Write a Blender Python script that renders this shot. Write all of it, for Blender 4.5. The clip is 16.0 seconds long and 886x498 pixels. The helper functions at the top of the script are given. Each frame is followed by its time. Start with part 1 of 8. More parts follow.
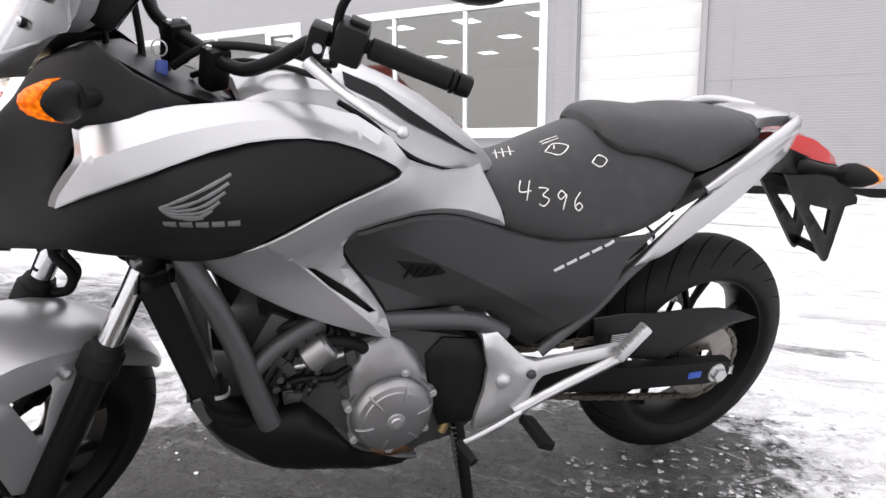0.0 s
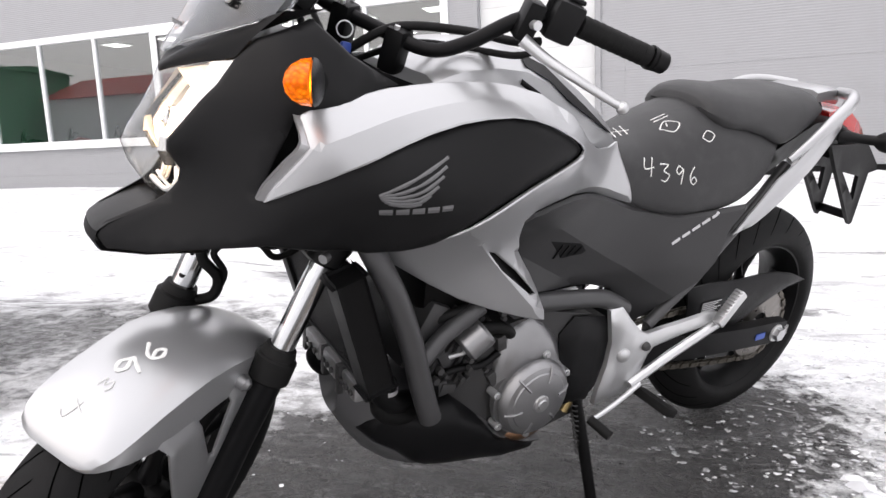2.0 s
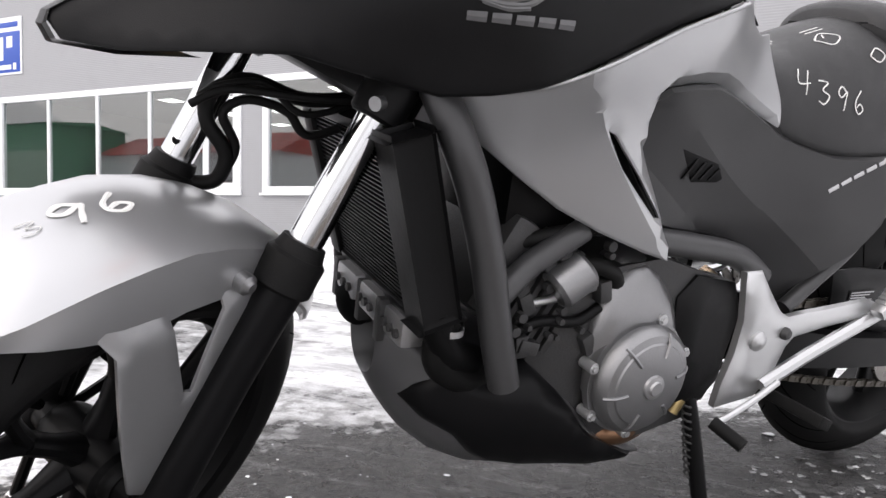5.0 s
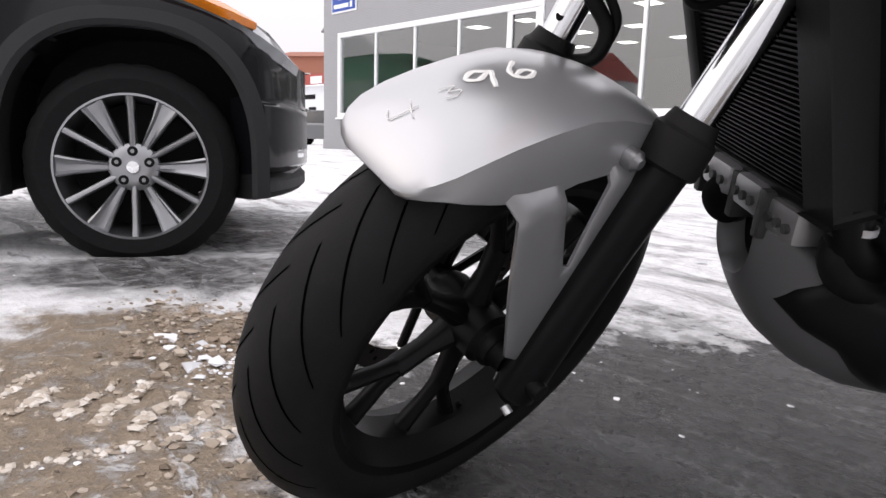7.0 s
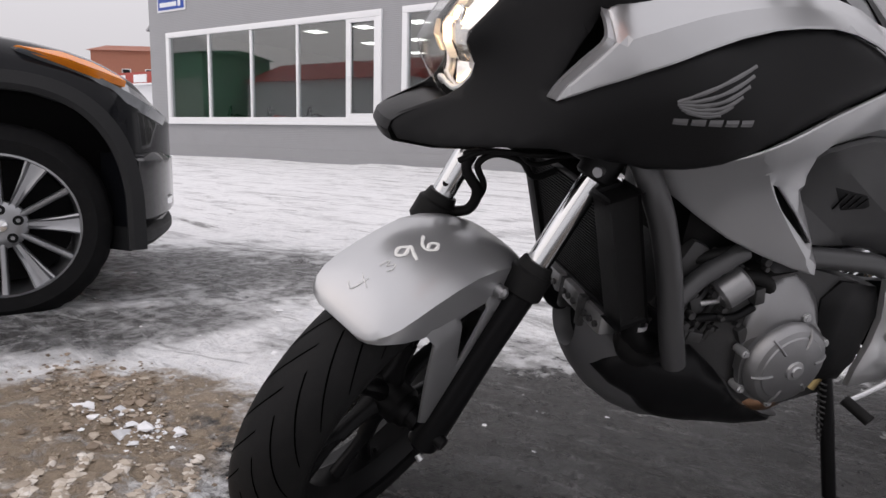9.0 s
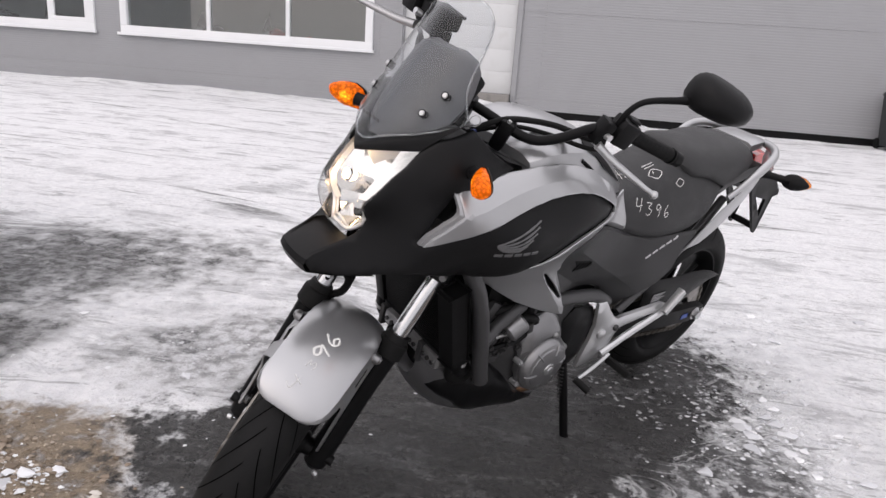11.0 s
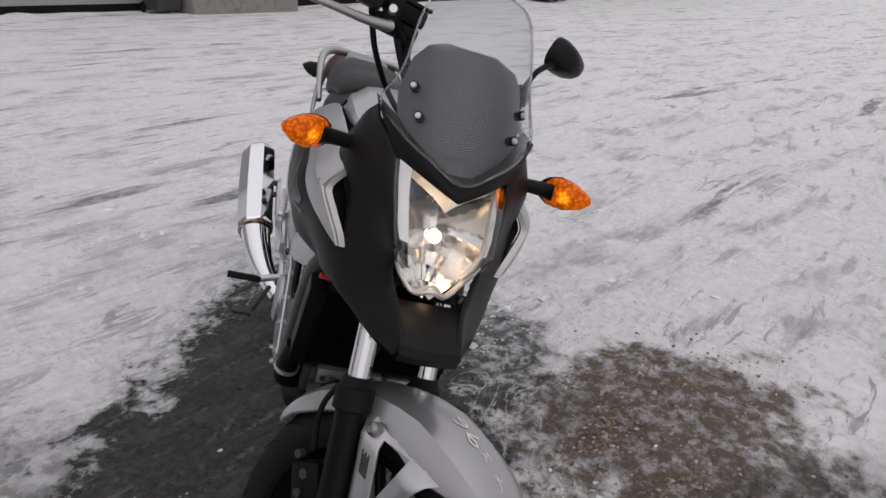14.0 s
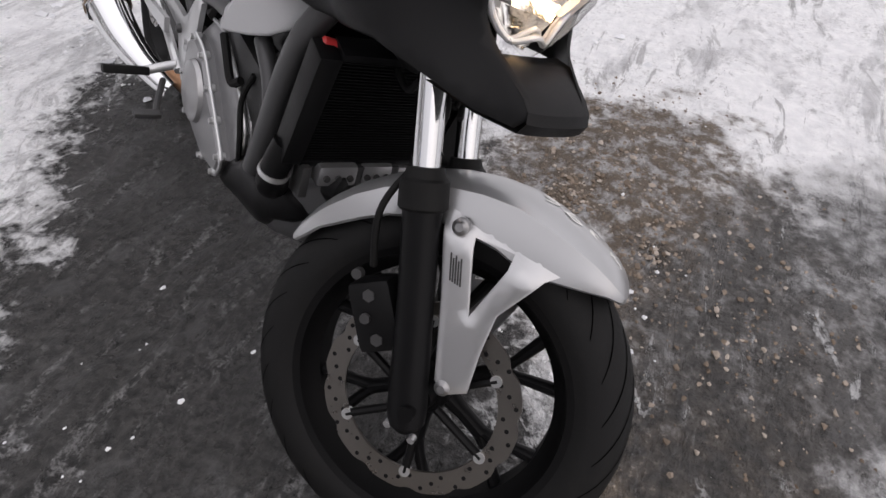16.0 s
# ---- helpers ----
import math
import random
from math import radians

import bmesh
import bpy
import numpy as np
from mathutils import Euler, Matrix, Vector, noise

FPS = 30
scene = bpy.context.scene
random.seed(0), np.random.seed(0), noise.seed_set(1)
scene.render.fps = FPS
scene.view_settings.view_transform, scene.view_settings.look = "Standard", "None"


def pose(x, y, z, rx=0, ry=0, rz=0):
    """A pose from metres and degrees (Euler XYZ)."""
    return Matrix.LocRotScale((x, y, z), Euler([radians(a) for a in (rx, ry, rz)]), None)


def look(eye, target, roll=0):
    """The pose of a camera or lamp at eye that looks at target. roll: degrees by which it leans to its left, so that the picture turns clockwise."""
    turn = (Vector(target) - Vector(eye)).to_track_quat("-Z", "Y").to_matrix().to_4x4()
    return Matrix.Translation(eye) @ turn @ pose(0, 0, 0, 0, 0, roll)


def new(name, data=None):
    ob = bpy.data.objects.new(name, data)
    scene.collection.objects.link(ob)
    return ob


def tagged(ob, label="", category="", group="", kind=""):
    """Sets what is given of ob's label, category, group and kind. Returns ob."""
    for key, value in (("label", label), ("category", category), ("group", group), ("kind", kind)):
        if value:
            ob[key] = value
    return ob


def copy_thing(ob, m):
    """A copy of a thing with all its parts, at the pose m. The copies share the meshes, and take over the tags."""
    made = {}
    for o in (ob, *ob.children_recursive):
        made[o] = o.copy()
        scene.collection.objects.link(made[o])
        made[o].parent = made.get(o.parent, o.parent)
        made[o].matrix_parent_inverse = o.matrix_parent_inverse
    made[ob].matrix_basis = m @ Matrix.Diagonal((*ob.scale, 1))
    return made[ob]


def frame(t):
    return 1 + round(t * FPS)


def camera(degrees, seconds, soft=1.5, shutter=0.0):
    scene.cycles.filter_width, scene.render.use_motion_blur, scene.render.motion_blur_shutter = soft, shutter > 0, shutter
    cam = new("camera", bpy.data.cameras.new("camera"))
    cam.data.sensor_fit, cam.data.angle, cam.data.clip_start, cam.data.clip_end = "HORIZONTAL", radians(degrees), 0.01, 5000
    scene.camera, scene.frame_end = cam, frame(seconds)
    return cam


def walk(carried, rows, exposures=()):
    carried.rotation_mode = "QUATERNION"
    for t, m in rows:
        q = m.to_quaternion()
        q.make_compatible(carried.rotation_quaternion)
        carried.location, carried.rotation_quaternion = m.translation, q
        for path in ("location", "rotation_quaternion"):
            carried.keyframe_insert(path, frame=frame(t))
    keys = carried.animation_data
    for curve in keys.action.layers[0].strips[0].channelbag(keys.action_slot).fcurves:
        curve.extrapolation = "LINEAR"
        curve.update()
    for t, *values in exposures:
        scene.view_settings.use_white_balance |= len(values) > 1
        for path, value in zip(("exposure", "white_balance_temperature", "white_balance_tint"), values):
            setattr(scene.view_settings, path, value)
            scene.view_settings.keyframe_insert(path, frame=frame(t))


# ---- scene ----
cam = camera(67.5, 16.0)
PATH = [
    (0, (1.059, -0.508, 0.855), (0.085, 1.213, 0.553), -0.0),
    (0.5, (0.968, -0.605, 0.863), (0.063, 1.149, 0.538), 1.0),
    (1, (0.865, -0.724, 0.89), (0.024, 1.071, 0.619), 1.7),
    (1.5, (0.766, -0.737, 0.871), (-0.016, 1.086, 0.618), -0.3),
    (2, (0.618, -0.708, 0.837), (-0.063, 1.146, 0.521), -2.3),
    (2.5, (0.508, -0.681, 0.78), (-0.132, 1.203, 0.577), -0.9),
    (3, (0.475, -0.59, 0.664), (-0.202, 1.292, 0.644), -0.4),
    (3.2, (0.474, -0.555, 0.625), (-0.203, 1.327, 0.623), -0.0),
    (5.3, (0.438, -0.45, 0.546), (-0.395, 1.364, 0.421), 1.4),
    (5.5, (0.441, -0.46, 0.542), (-0.549, 1.27, 0.376), 1.3),
    (6, (0.389, -0.457, 0.527), (-0.857, 1.093, 0.312), 1.5),
    (6.5, (0.363, -0.482, 0.505), (-1.028, 0.924, 0.208), 1.5),
    (7, (0.346, -0.488, 0.494), (-1.102, 0.852, 0.166), 1.7),
    (7.5, (0.354, -0.492, 0.501), (-1.078, 0.867, 0.18), 2.0),
    (8, (0.364, -0.533, 0.531), (-1.05, 0.837, 0.18), 2.0),
    (8.5, (0.393, -0.638, 0.597), (-0.879, 0.875, 0.291), 2.7),
    (9, (0.46, -0.779, 0.709), (-0.634, 0.864, 0.388), 1.4),
    (9.5, (0.6, -0.917, 0.841), (-0.371, 0.797, 0.499), 1.6),
    (9.7, (0.649, -0.984, 0.915), (-0.21, 0.779, 0.525), 3.0),
    (11.8, (-0.03, -1.2, 1.213), (0.105, 0.687, 0.564), -2.0),
    (12, (-0.129, -1.182, 1.241), (0.191, 0.669, 0.556), -3.7),
    (12.5, (-0.331, -1.045, 1.258), (0.392, 0.689, 0.573), -3.7),
    (13, (-0.551, -0.872, 1.295), (0.492, 0.673, 0.57), 0.4),
    (13.5, (-0.754, -0.762, 1.33), (0.546, 0.553, 0.569), 2.5),
    (14, (-0.847, -0.553, 1.31), (0.572, 0.599, 0.498), 2.7),
    (14.5, (-0.91, -0.352, 1.307), (0.621, 0.622, 0.466), 2.6),
    (14.8, (-0.944, -0.249, 1.309), (0.635, 0.543, 0.372), 3.4),
    (15, (-0.967, -0.201, 1.291), (0.649, 0.479, 0.33), 3.7),
    (15.3, (-0.948, -0.151, 1.279), (0.639, 0.44, 0.216), 5.1),
    (15.5, (-0.928, -0.129, 1.242), (0.632, 0.412, 0.115), 6.8),
    (15.6, (-0.904, -0.115, 1.235), (0.62, 0.403, 0.047), 6.6),
    (16, (-0.874, -0.1, 1.143), (0.539, 0.376, -0.191), 5.4),
]
EXPOSURE = [(0, 0.88), (2, 0.85), (3.2, 0.82), (5.5, 0.82), (6.2, 0.64), (7, 0.56), (8, 0.44), (9, 0.06), (9.7, -0.04), (12, 0.42), (12.5, 0.10), (13, -0.16), (14, -0.46), (15, -0.27), (16, 0.10)]
walk(cam, [(t, look(eye, target, roll)) for t, eye, target, roll in PATH], [(t, e, 6650, 15 if t < 6 else 17) for t, e in EXPOSURE])

# ---- world, sun, exposure ----
SUN_EL, SUN_AZ = 38, 205
world = bpy.data.worlds.new("overcast_sky")
scene.world = world
world.use_nodes = True
wn, wl = world.node_tree.nodes, world.node_tree.links
sky = wn.new("ShaderNodeTexSky")
sky.sky_type, sky.sun_disc = "NISHITA", False
sky.sun_elevation, sky.sun_rotation = radians(SUN_EL), radians(SUN_AZ)
sky.air_density, sky.dust_density = 1.0, 4.0
cloud = wn.new("ShaderNodeMix")
cloud.data_type = "RGBA"
cloud.inputs[0].default_value = 0.9
cloud.inputs[7].default_value = (9.3, 9.45, 9.7, 1)
wl.new(sky.outputs[0], cloud.inputs[6])
# an overcast vault is about twice as bright overhead as at the horizon
vault, height, rise = wn.new("ShaderNodeTexCoord"), wn.new("ShaderNodeSeparateXYZ"), wn.new("ShaderNodeMapRange")
shaded = wn.new("ShaderNodeVectorMath")
shaded.operation = "SCALE"
rise.inputs[3].default_value, rise.inputs[4].default_value = 0.66, 1.45
wl.new(vault.outputs["Generated"], height.inputs[0])
wl.new(height.outputs[2], rise.inputs[0])
wl.new(cloud.outputs[2], shaded.inputs[0])
wl.new(rise.outputs[0], shaded.inputs["Scale"])
wl.new(shaded.outputs[0], wn["Background"].inputs[0])
wn["Background"].inputs[1].default_value = 0.099
sun_data = bpy.data.lights.new("sun", "SUN")
sun_data.energy, sun_data.angle, sun_data.color = 0.5, radians(80), (1.0, 0.97, 0.93)
sun = new("sun", sun_data)
sun.matrix_world = pose(0, 0, 20, 90 - SUN_EL, 0, 180 - SUN_AZ)


# ---- mesh helpers ----
def obj(name, bm_or_me, material, parent=None, label="", smooth=None):
    if isinstance(bm_or_me, bmesh.types.BMesh):
        me = bpy.data.meshes.new(name)
        bmesh.ops.recalc_face_normals(bm_or_me, faces=bm_or_me.faces)
        bm_or_me.to_mesh(me)
        bm_or_me.free()
    else:
        me = bm_or_me
    for m in material if isinstance(material, (list, tuple)) else [material]:
        me.materials.append(m)
    if smooth is not None:
        me.polygons.foreach_set("use_smooth", [True] * len(me.polygons))
        if smooth < 180:
            me.set_sharp_from_angle(angle=radians(smooth))
    ob = new(name, me)
    if parent:
        ob.parent = parent
    if label:
        ob["label"] = label
    return ob


def part(name, bm, material, parent, label="", smooth=40):
    return obj(name, bm, material, parent, label, smooth)


def box(bm, x0, x1, y0, y1, z0, z1, bevel=0.0, m=None):
    made = bmesh.ops.create_cube(bm, size=1)["verts"]
    for v in made:
        v.co = Vector((x0 + (v.co.x + 0.5) * (x1 - x0), y0 + (v.co.y + 0.5) * (y1 - y0), z0 + (v.co.z + 0.5) * (z1 - z0)))
    if bevel:
        edges = list({e for v in made for e in v.link_edges})
        out = bmesh.ops.bevel(bm, geom=edges, offset=bevel, segments=2, affect="EDGES", profile=0.6)
        made = list({v for f in out["faces"] for v in f.verts} | {v for v in made if v.is_valid})
    if m is not None:
        for v in made:
            v.co = m @ v.co
    return made


def cyl(bm, a, b, r0, r1=None, seg=20, bevel=0.0):
    """A round bar from a to b."""
    a, b = Vector(a), Vector(b)
    r1 = r0 if r1 is None else r1
    q = (b - a).to_track_quat("Z", "Y").to_matrix()
    rows = [(0, r0), (1, r1)]
    n = (b - a).length
    if bevel:
        rows = [(0, r0 - bevel), (bevel / n, r0), (1 - bevel / n, r1), (1, r1 - bevel)]
    rings = []
    for h, r in rows:
        rings.append([bm.verts.new(a + (b - a) * h + q @ Vector((r * math.cos(2 * math.pi * k / seg), r * math.sin(2 * math.pi * k / seg), 0))) for k in range(seg)])
    for p, s in zip(rings, rings[1:]):
        for k in range(seg):
            bm.faces.new((p[k], p[(k + 1) % seg], s[(k + 1) % seg], s[k]))
    bm.faces.new(rings[0][::-1])
    bm.faces.new(rings[-1])


def spline(pts, n=6, closed=False):
    """Catmull-Rom through the points."""
    pts = [Vector(p) for p in pts]
    out, m = [], len(pts)
    for i in range(m if closed else m - 1):
        if closed:
            p0, p1, p2, p3 = (pts[(i + k) % m] for k in (-1, 0, 1, 2))
        else:
            p0, p1, p2, p3 = pts[max(i - 1, 0)], pts[i], pts[i + 1], pts[min(i + 2, m - 1)]
        for k in range(n):
            t = k / n
            out.append(0.5 * (2 * p1 + (p2 - p0) * t + (2 * p0 - 5 * p1 + 4 * p2 - p3) * t * t + (3 * p1 - p0 - 3 * p2 + p3) * t**3))
    if not closed:
        out.append(pts[-1])
    return out


def tube(bm, pts, r, seg=12, n=6, radii=None, flat=1.0, up=(0, 0, 1)):
    """A bent bar through the points; radii at the points, flat: height over width."""
    path = spline(pts, n) if n > 1 else [Vector(p) for p in pts]
    if radii is None:
        rad = [r] * len(path)
    else:
        rad = [float(v) for v in np.interp(np.linspace(0, len(pts) - 1, len(path)), range(len(pts)), radii)]
    rings, side = [], None
    for i, p in enumerate(path):
        d = (path[min(i + 1, len(path) - 1)] - path[max(i - 1, 0)]).normalized()
        if side is None:
            side = d.cross(Vector(up))
            if side.length < 1e-3:
                side = d.cross(Vector((1, 0.3, 0)))
        side = (side - d * side.dot(d)).normalized()
        top = side.cross(d)
        rings.append([bm.verts.new(p + rad[i] * (math.cos(2 * math.pi * k / seg) * side + flat * math.sin(2 * math.pi * k / seg) * top)) for k in range(seg)])
    for p, s in zip(rings, rings[1:]):
        for k in range(seg):
            bm.faces.new((p[k], p[(k + 1) % seg], s[(k + 1) % seg], s[k]))
    bm.faces.new(rings[0][::-1])
    bm.faces.new(rings[-1])


def lathe(bm, profile, centre, axis=(0, 1, 0), seg=48, closed=False, a0=0.0, a1=360.0, wave=None):
    """Turns (radius, along) about the axis through centre."""
    ax = Vector(axis).normalized()
    e1 = ax.cross(Vector((0, 0, 1)))
    e1 = e1.normalized() if e1.length > 1e-3 else Vector((1, 0, 0))
    e2 = ax.cross(e1)
    full = abs(a1 - a0) > 359.9
    count = seg if full else seg + 1
    rings = []
    for k in range(count):
        a = radians(a0 + (a1 - a0) * k / seg)
        d = math.cos(a) * e1 + math.sin(a) * e2
        rings.append([bm.verts.new(Vector(centre) + d * (r + (wave(a, i) if wave else 0)) + ax * h) for i, (r, h) in enumerate(profile)])
    m = len(profile)
    for k in range(seg):
        p, s = rings[k], rings[(k + 1) % count]
        for i in range(m if closed else m - 1):
            bm.faces.new((p[i], p[(i + 1) % m], s[(i + 1) % m], s[i]))
    if not full and closed:
        bm.faces.new(rings[0])
        bm.faces.new(rings[-1][::-1])


def loft(bm, sections, close_ends=True, ring=True):
    """Skins equal rows of points, one after another."""
    rows = [[bm.verts.new(Vector(p)) for p in s] for s in sections]
    for p, s in zip(rows, rows[1:]):
        m = len(p)
        for k in range(m if ring else m - 1):
            bm.faces.new((p[k], p[(k + 1) % m], s[(k + 1) % m], s[k]))
    if close_ends and ring:
        bm.faces.new(rows[0][::-1])
        bm.faces.new(rows[-1])
    return rows


def prism(bm, outline, y0, y1, m=None):
    """A flat outline of (x, z) given the depth y0 to y1."""
    lo = [bm.verts.new((x, y0, z)) for x, z in outline]
    hi = [bm.verts.new((x, y1, z)) for x, z in outline]
    n = len(outline)
    for k in range(n):
        bm.faces.new((lo[k], lo[(k + 1) % n], hi[(k + 1) % n], hi[k]))
    bm.faces.new(lo[::-1])
    bm.faces.new(hi)
    if m is not None:
        for v in lo + hi:
            v.co = m @ v.co


# ---- materials ----
def surf(name, col, rough=0.5, metal=0.0, var=0.12, scale=12.0, bump=0.0, fine=140.0, coat=0.0, spec=0.5, rvar=0.1, stretch=(1, 1, 1), dirt=None, dirt_amount=0.0):
    m = bpy.data.materials.new(name)
    m.use_nodes = True
    nt = m.node_tree
    bs = nt.nodes["Principled BSDF"]
    link = nt.links.new
    tc = nt.nodes.new("ShaderNodeTexCoord")
    mp = nt.nodes.new("ShaderNodeMapping")
    mp.inputs["Scale"].default_value = stretch
    link(tc.outputs["Object"], mp.inputs["Vector"])

    def noise_tex(s, d=4.0):
        n = nt.nodes.new("ShaderNodeTexNoise")
        n.inputs["Scale"].default_value, n.inputs["Detail"].default_value = s, d
        link(mp.outputs[0], n.inputs["Vector"])
        return n

    big, small = noise_tex(scale), noise_tex(fine, 3.0)
    ramp = nt.nodes.new("ShaderNodeMix")
    ramp.data_type = "RGBA"
    ramp.inputs[6].default_value = (*[c * (1 - var) for c in col], 1)
    ramp.inputs[7].default_value = (*[min(1, c * (1 + var)) for c in col], 1)
    add = nt.nodes.new("ShaderNodeMath")
    add.operation = "MULTIPLY_ADD"
    add.inputs[1].default_value = 0.5
    half = nt.nodes.new("ShaderNodeMath")
    half.operation = "MULTIPLY"
    half.inputs[1].default_value = 0.5
    link(small.outputs[0], half.inputs[0])
    link(big.outputs[0], add.inputs[0])
    link(half.outputs[0], add.inputs[2])
    link(add.outputs[0], ramp.inputs[0])
    out = ramp.outputs[2]
    if dirt:
        d = noise_tex(scale * 2.3, 8.0)
        cr = nt.nodes.new("ShaderNodeMapRange")
        cr.inputs[1].default_value, cr.inputs[2].default_value = 0.52, 0.75
        cr.inputs[4].default_value = dirt_amount
        link(d.outputs[0], cr.inputs[0])
        mx = nt.nodes.new("ShaderNodeMix")
        mx.data_type = "RGBA"
        mx.inputs[7].default_value = (*dirt, 1)
        link(cr.outputs[0], mx.inputs[0])
        link(out, mx.inputs[6])
        out = mx.outputs[2]
    link(out, bs.inputs["Base Color"])
    rr = nt.nodes.new("ShaderNodeMapRange")
    rr.inputs[3].default_value, rr.inputs[4].default_value = max(0.02, rough - rvar), min(1, rough + rvar)
    link(big.outputs[0], rr.inputs[0])
    link(rr.outputs[0], bs.inputs["Roughness"])
    bs.inputs["Metallic"].default_value = metal
    bs.inputs["Coat Weight"].default_value = coat
    bs.inputs["Coat Roughness"].default_value = 0.06
    bs.inputs["Specular IOR Level"].default_value = spec
    if bump:
        b = nt.nodes.new("ShaderNodeBump")
        b.inputs["Strength"].default_value = bump
        b.inputs["Distance"].default_value = 0.004
        link(small.outputs[0], b.inputs["Height"])
        link(b.outputs[0], bs.inputs["Normal"])
    return m


def glass(name, tint=(1, 1, 1), rough=0.0, ior=1.45):
    m = bpy.data.materials.new(name)
    m.use_nodes = True
    bs = m.node_tree.nodes["Principled BSDF"]
    bs.inputs["Base Color"].default_value = (*tint, 1)
    bs.inputs["Transmission Weight"].default_value = 1
    bs.inputs["Roughness"].default_value = rough
    bs.inputs["IOR"].default_value = ior
    return m


def glow(name, col, strength):
    m = bpy.data.materials.new(name)
    m.use_nodes = True
    bs = m.node_tree.nodes["Principled BSDF"]
    bs.inputs["Base Color"].default_value = (*col, 1)
    bs.inputs["Emission Color"].default_value = (*col, 1)
    bs.inputs["Emission Strength"].default_value = strength
    return m


M_wall = surf("grey_cladding_paint", (0.30, 0.305, 0.315), 0.55, var=0.03, scale=0.8, bump=0.0, dirt=(0.26, 0.262, 0.268), dirt_amount=0.3)


def ribbed(m, pitch, depth):
    """Fine level ribs rolled into sheet metal."""
    nt = m.node_tree
    tc, sp, wv, bp = (nt.nodes.new(k) for k in ("ShaderNodeTexCoord", "ShaderNodeSeparateXYZ", "ShaderNodeMath", "ShaderNodeBump"))
    sc = nt.nodes.new("ShaderNodeMath")
    sc.operation, sc.inputs[1].default_value = "MULTIPLY", 2 * math.pi / pitch
    wv.operation = "SINE"
    bp.inputs["Strength"].default_value, bp.inputs["Distance"].default_value = 0.6, depth
    nt.links.new(tc.outputs["Object"], sp.inputs[0])
    nt.links.new(sp.outputs[2], sc.inputs[0])
    nt.links.new(sc.outputs[0], wv.inputs[0])
    nt.links.new(wv.outputs[0], bp.inputs["Height"])
    nt.links.new(bp.outputs[0], nt.nodes["Principled BSDF"].inputs["Normal"])


ribbed(M_wall, 0.05, 0.0022)
M_white = surf("white_pvc", (0.78, 0.79, 0.80), 0.35, var=0.04, scale=4, bump=0.02)
M_door = surf("pale_door_panel", (0.62, 0.63, 0.63), 0.45, var=0.05, scale=2, bump=0.04, dirt=(0.45, 0.44, 0.42), dirt_amount=0.25)
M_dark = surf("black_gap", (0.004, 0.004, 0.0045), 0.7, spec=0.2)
M_plinth = surf("stained_concrete", (0.24, 0.23, 0.215), 0.85, var=0.25, scale=3, bump=0.5, fine=90, dirt=(0.1, 0.095, 0.085), dirt_amount=0.6)
M_roof = surf("roof_sheet", (0.32, 0.32, 0.33), 0.6)
M_brick_far = surf("far_brick", (0.32, 0.13, 0.085), 0.85, var=0.25, scale=4, bump=0.1)
M_green = surf("green_sheet_metal", (0.055, 0.22, 0.11), 0.5, var=0.15, scale=1.5)
M_red = surf("red_roof_sheet", (0.36, 0.055, 0.04), 0.5, var=0.2, scale=1.5)
M_inside = surf("showroom_wall", (0.30, 0.31, 0.32), 0.8, var=0.1, scale=1)
M_brown = surf("brown_door_steel", (0.085, 0.055, 0.04), 0.5, var=0.2, scale=3)
M_plastic_bin = surf("dark_grey_plastic", (0.03, 0.032, 0.034), 0.6, bump=0.1)
M_hose = surf("green_grey_hose", (0.13, 0.15, 0.11), 0.6)
M_wood = surf("worn_wood", (0.28, 0.2, 0.12), 0.8, var=0.3, bump=0.3, stretch=(1, 1, 8))
M_blue = surf("blue_sign_enamel", (0.02, 0.07, 0.36), 0.35)
M_sign_white = surf("sign_white", (0.75, 0.76, 0.78), 0.4)


def sheet_glass(name, tint, base, rough):
    """Clear sheet whose mirror sheen grows towards grazing angles."""
    m = bpy.data.materials.new(name)
    m.use_nodes = True
    nt = m.node_tree
    nt.nodes.remove(nt.nodes["Principled BSDF"])
    tr, gl, lw, pw, ml, mx = (nt.nodes.new(k) for k in ("ShaderNodeBsdfTransparent", "ShaderNodeBsdfGlossy", "ShaderNodeLayerWeight", "ShaderNodeMath", "ShaderNodeMath", "ShaderNodeMixShader"))
    tr.inputs[0].default_value = (*tint, 1)
    gl.inputs["Roughness"].default_value = rough
    lw.inputs[0].default_value = 0.5
    pw.operation, pw.inputs[1].default_value = "POWER", 4.0
    ml.operation, ml.inputs[1].default_value, ml.inputs[2].default_value = "MULTIPLY_ADD", 1 - base, base
    nt.links.new(lw.outputs["Facing"], pw.inputs[0])
    nt.links.new(pw.outputs[0], ml.inputs[0])
    nt.links.new(ml.outputs[0], mx.inputs[0])
    nt.links.new(tr.outputs[0], mx.inputs[1])
    nt.links.new(gl.outputs[0], mx.inputs[2])
    nt.links.new(mx.outputs[0], nt.nodes["Material Output"].inputs[0])
    return m


M_pane = sheet_glass("window_glass", (0.80, 0.83, 0.83), 0.13, 0.01)


# ---- ground ----
def lattice(n, seed):
    return np.random.RandomState(seed).rand(n, n)


def value_noise(x, y, seed):
    g = lattice(64, seed)
    xi, yi = np.floor(x).astype(int), np.floor(y).astype(int)
    fx, fy = x - xi, y - yi
    fx, fy = fx * fx * (3 - 2 * fx), fy * fy * (3 - 2 * fy)
    a, b = g[xi % 64, yi % 64], g[(xi + 1) % 64, yi % 64]
    c, d = g[xi % 64, (yi + 1) % 64], g[(xi + 1) % 64, (yi + 1) % 64]
    return (a * (1 - fx) + b * fx) * (1 - fy) + (c * (1 - fx) + d * fx) * fy


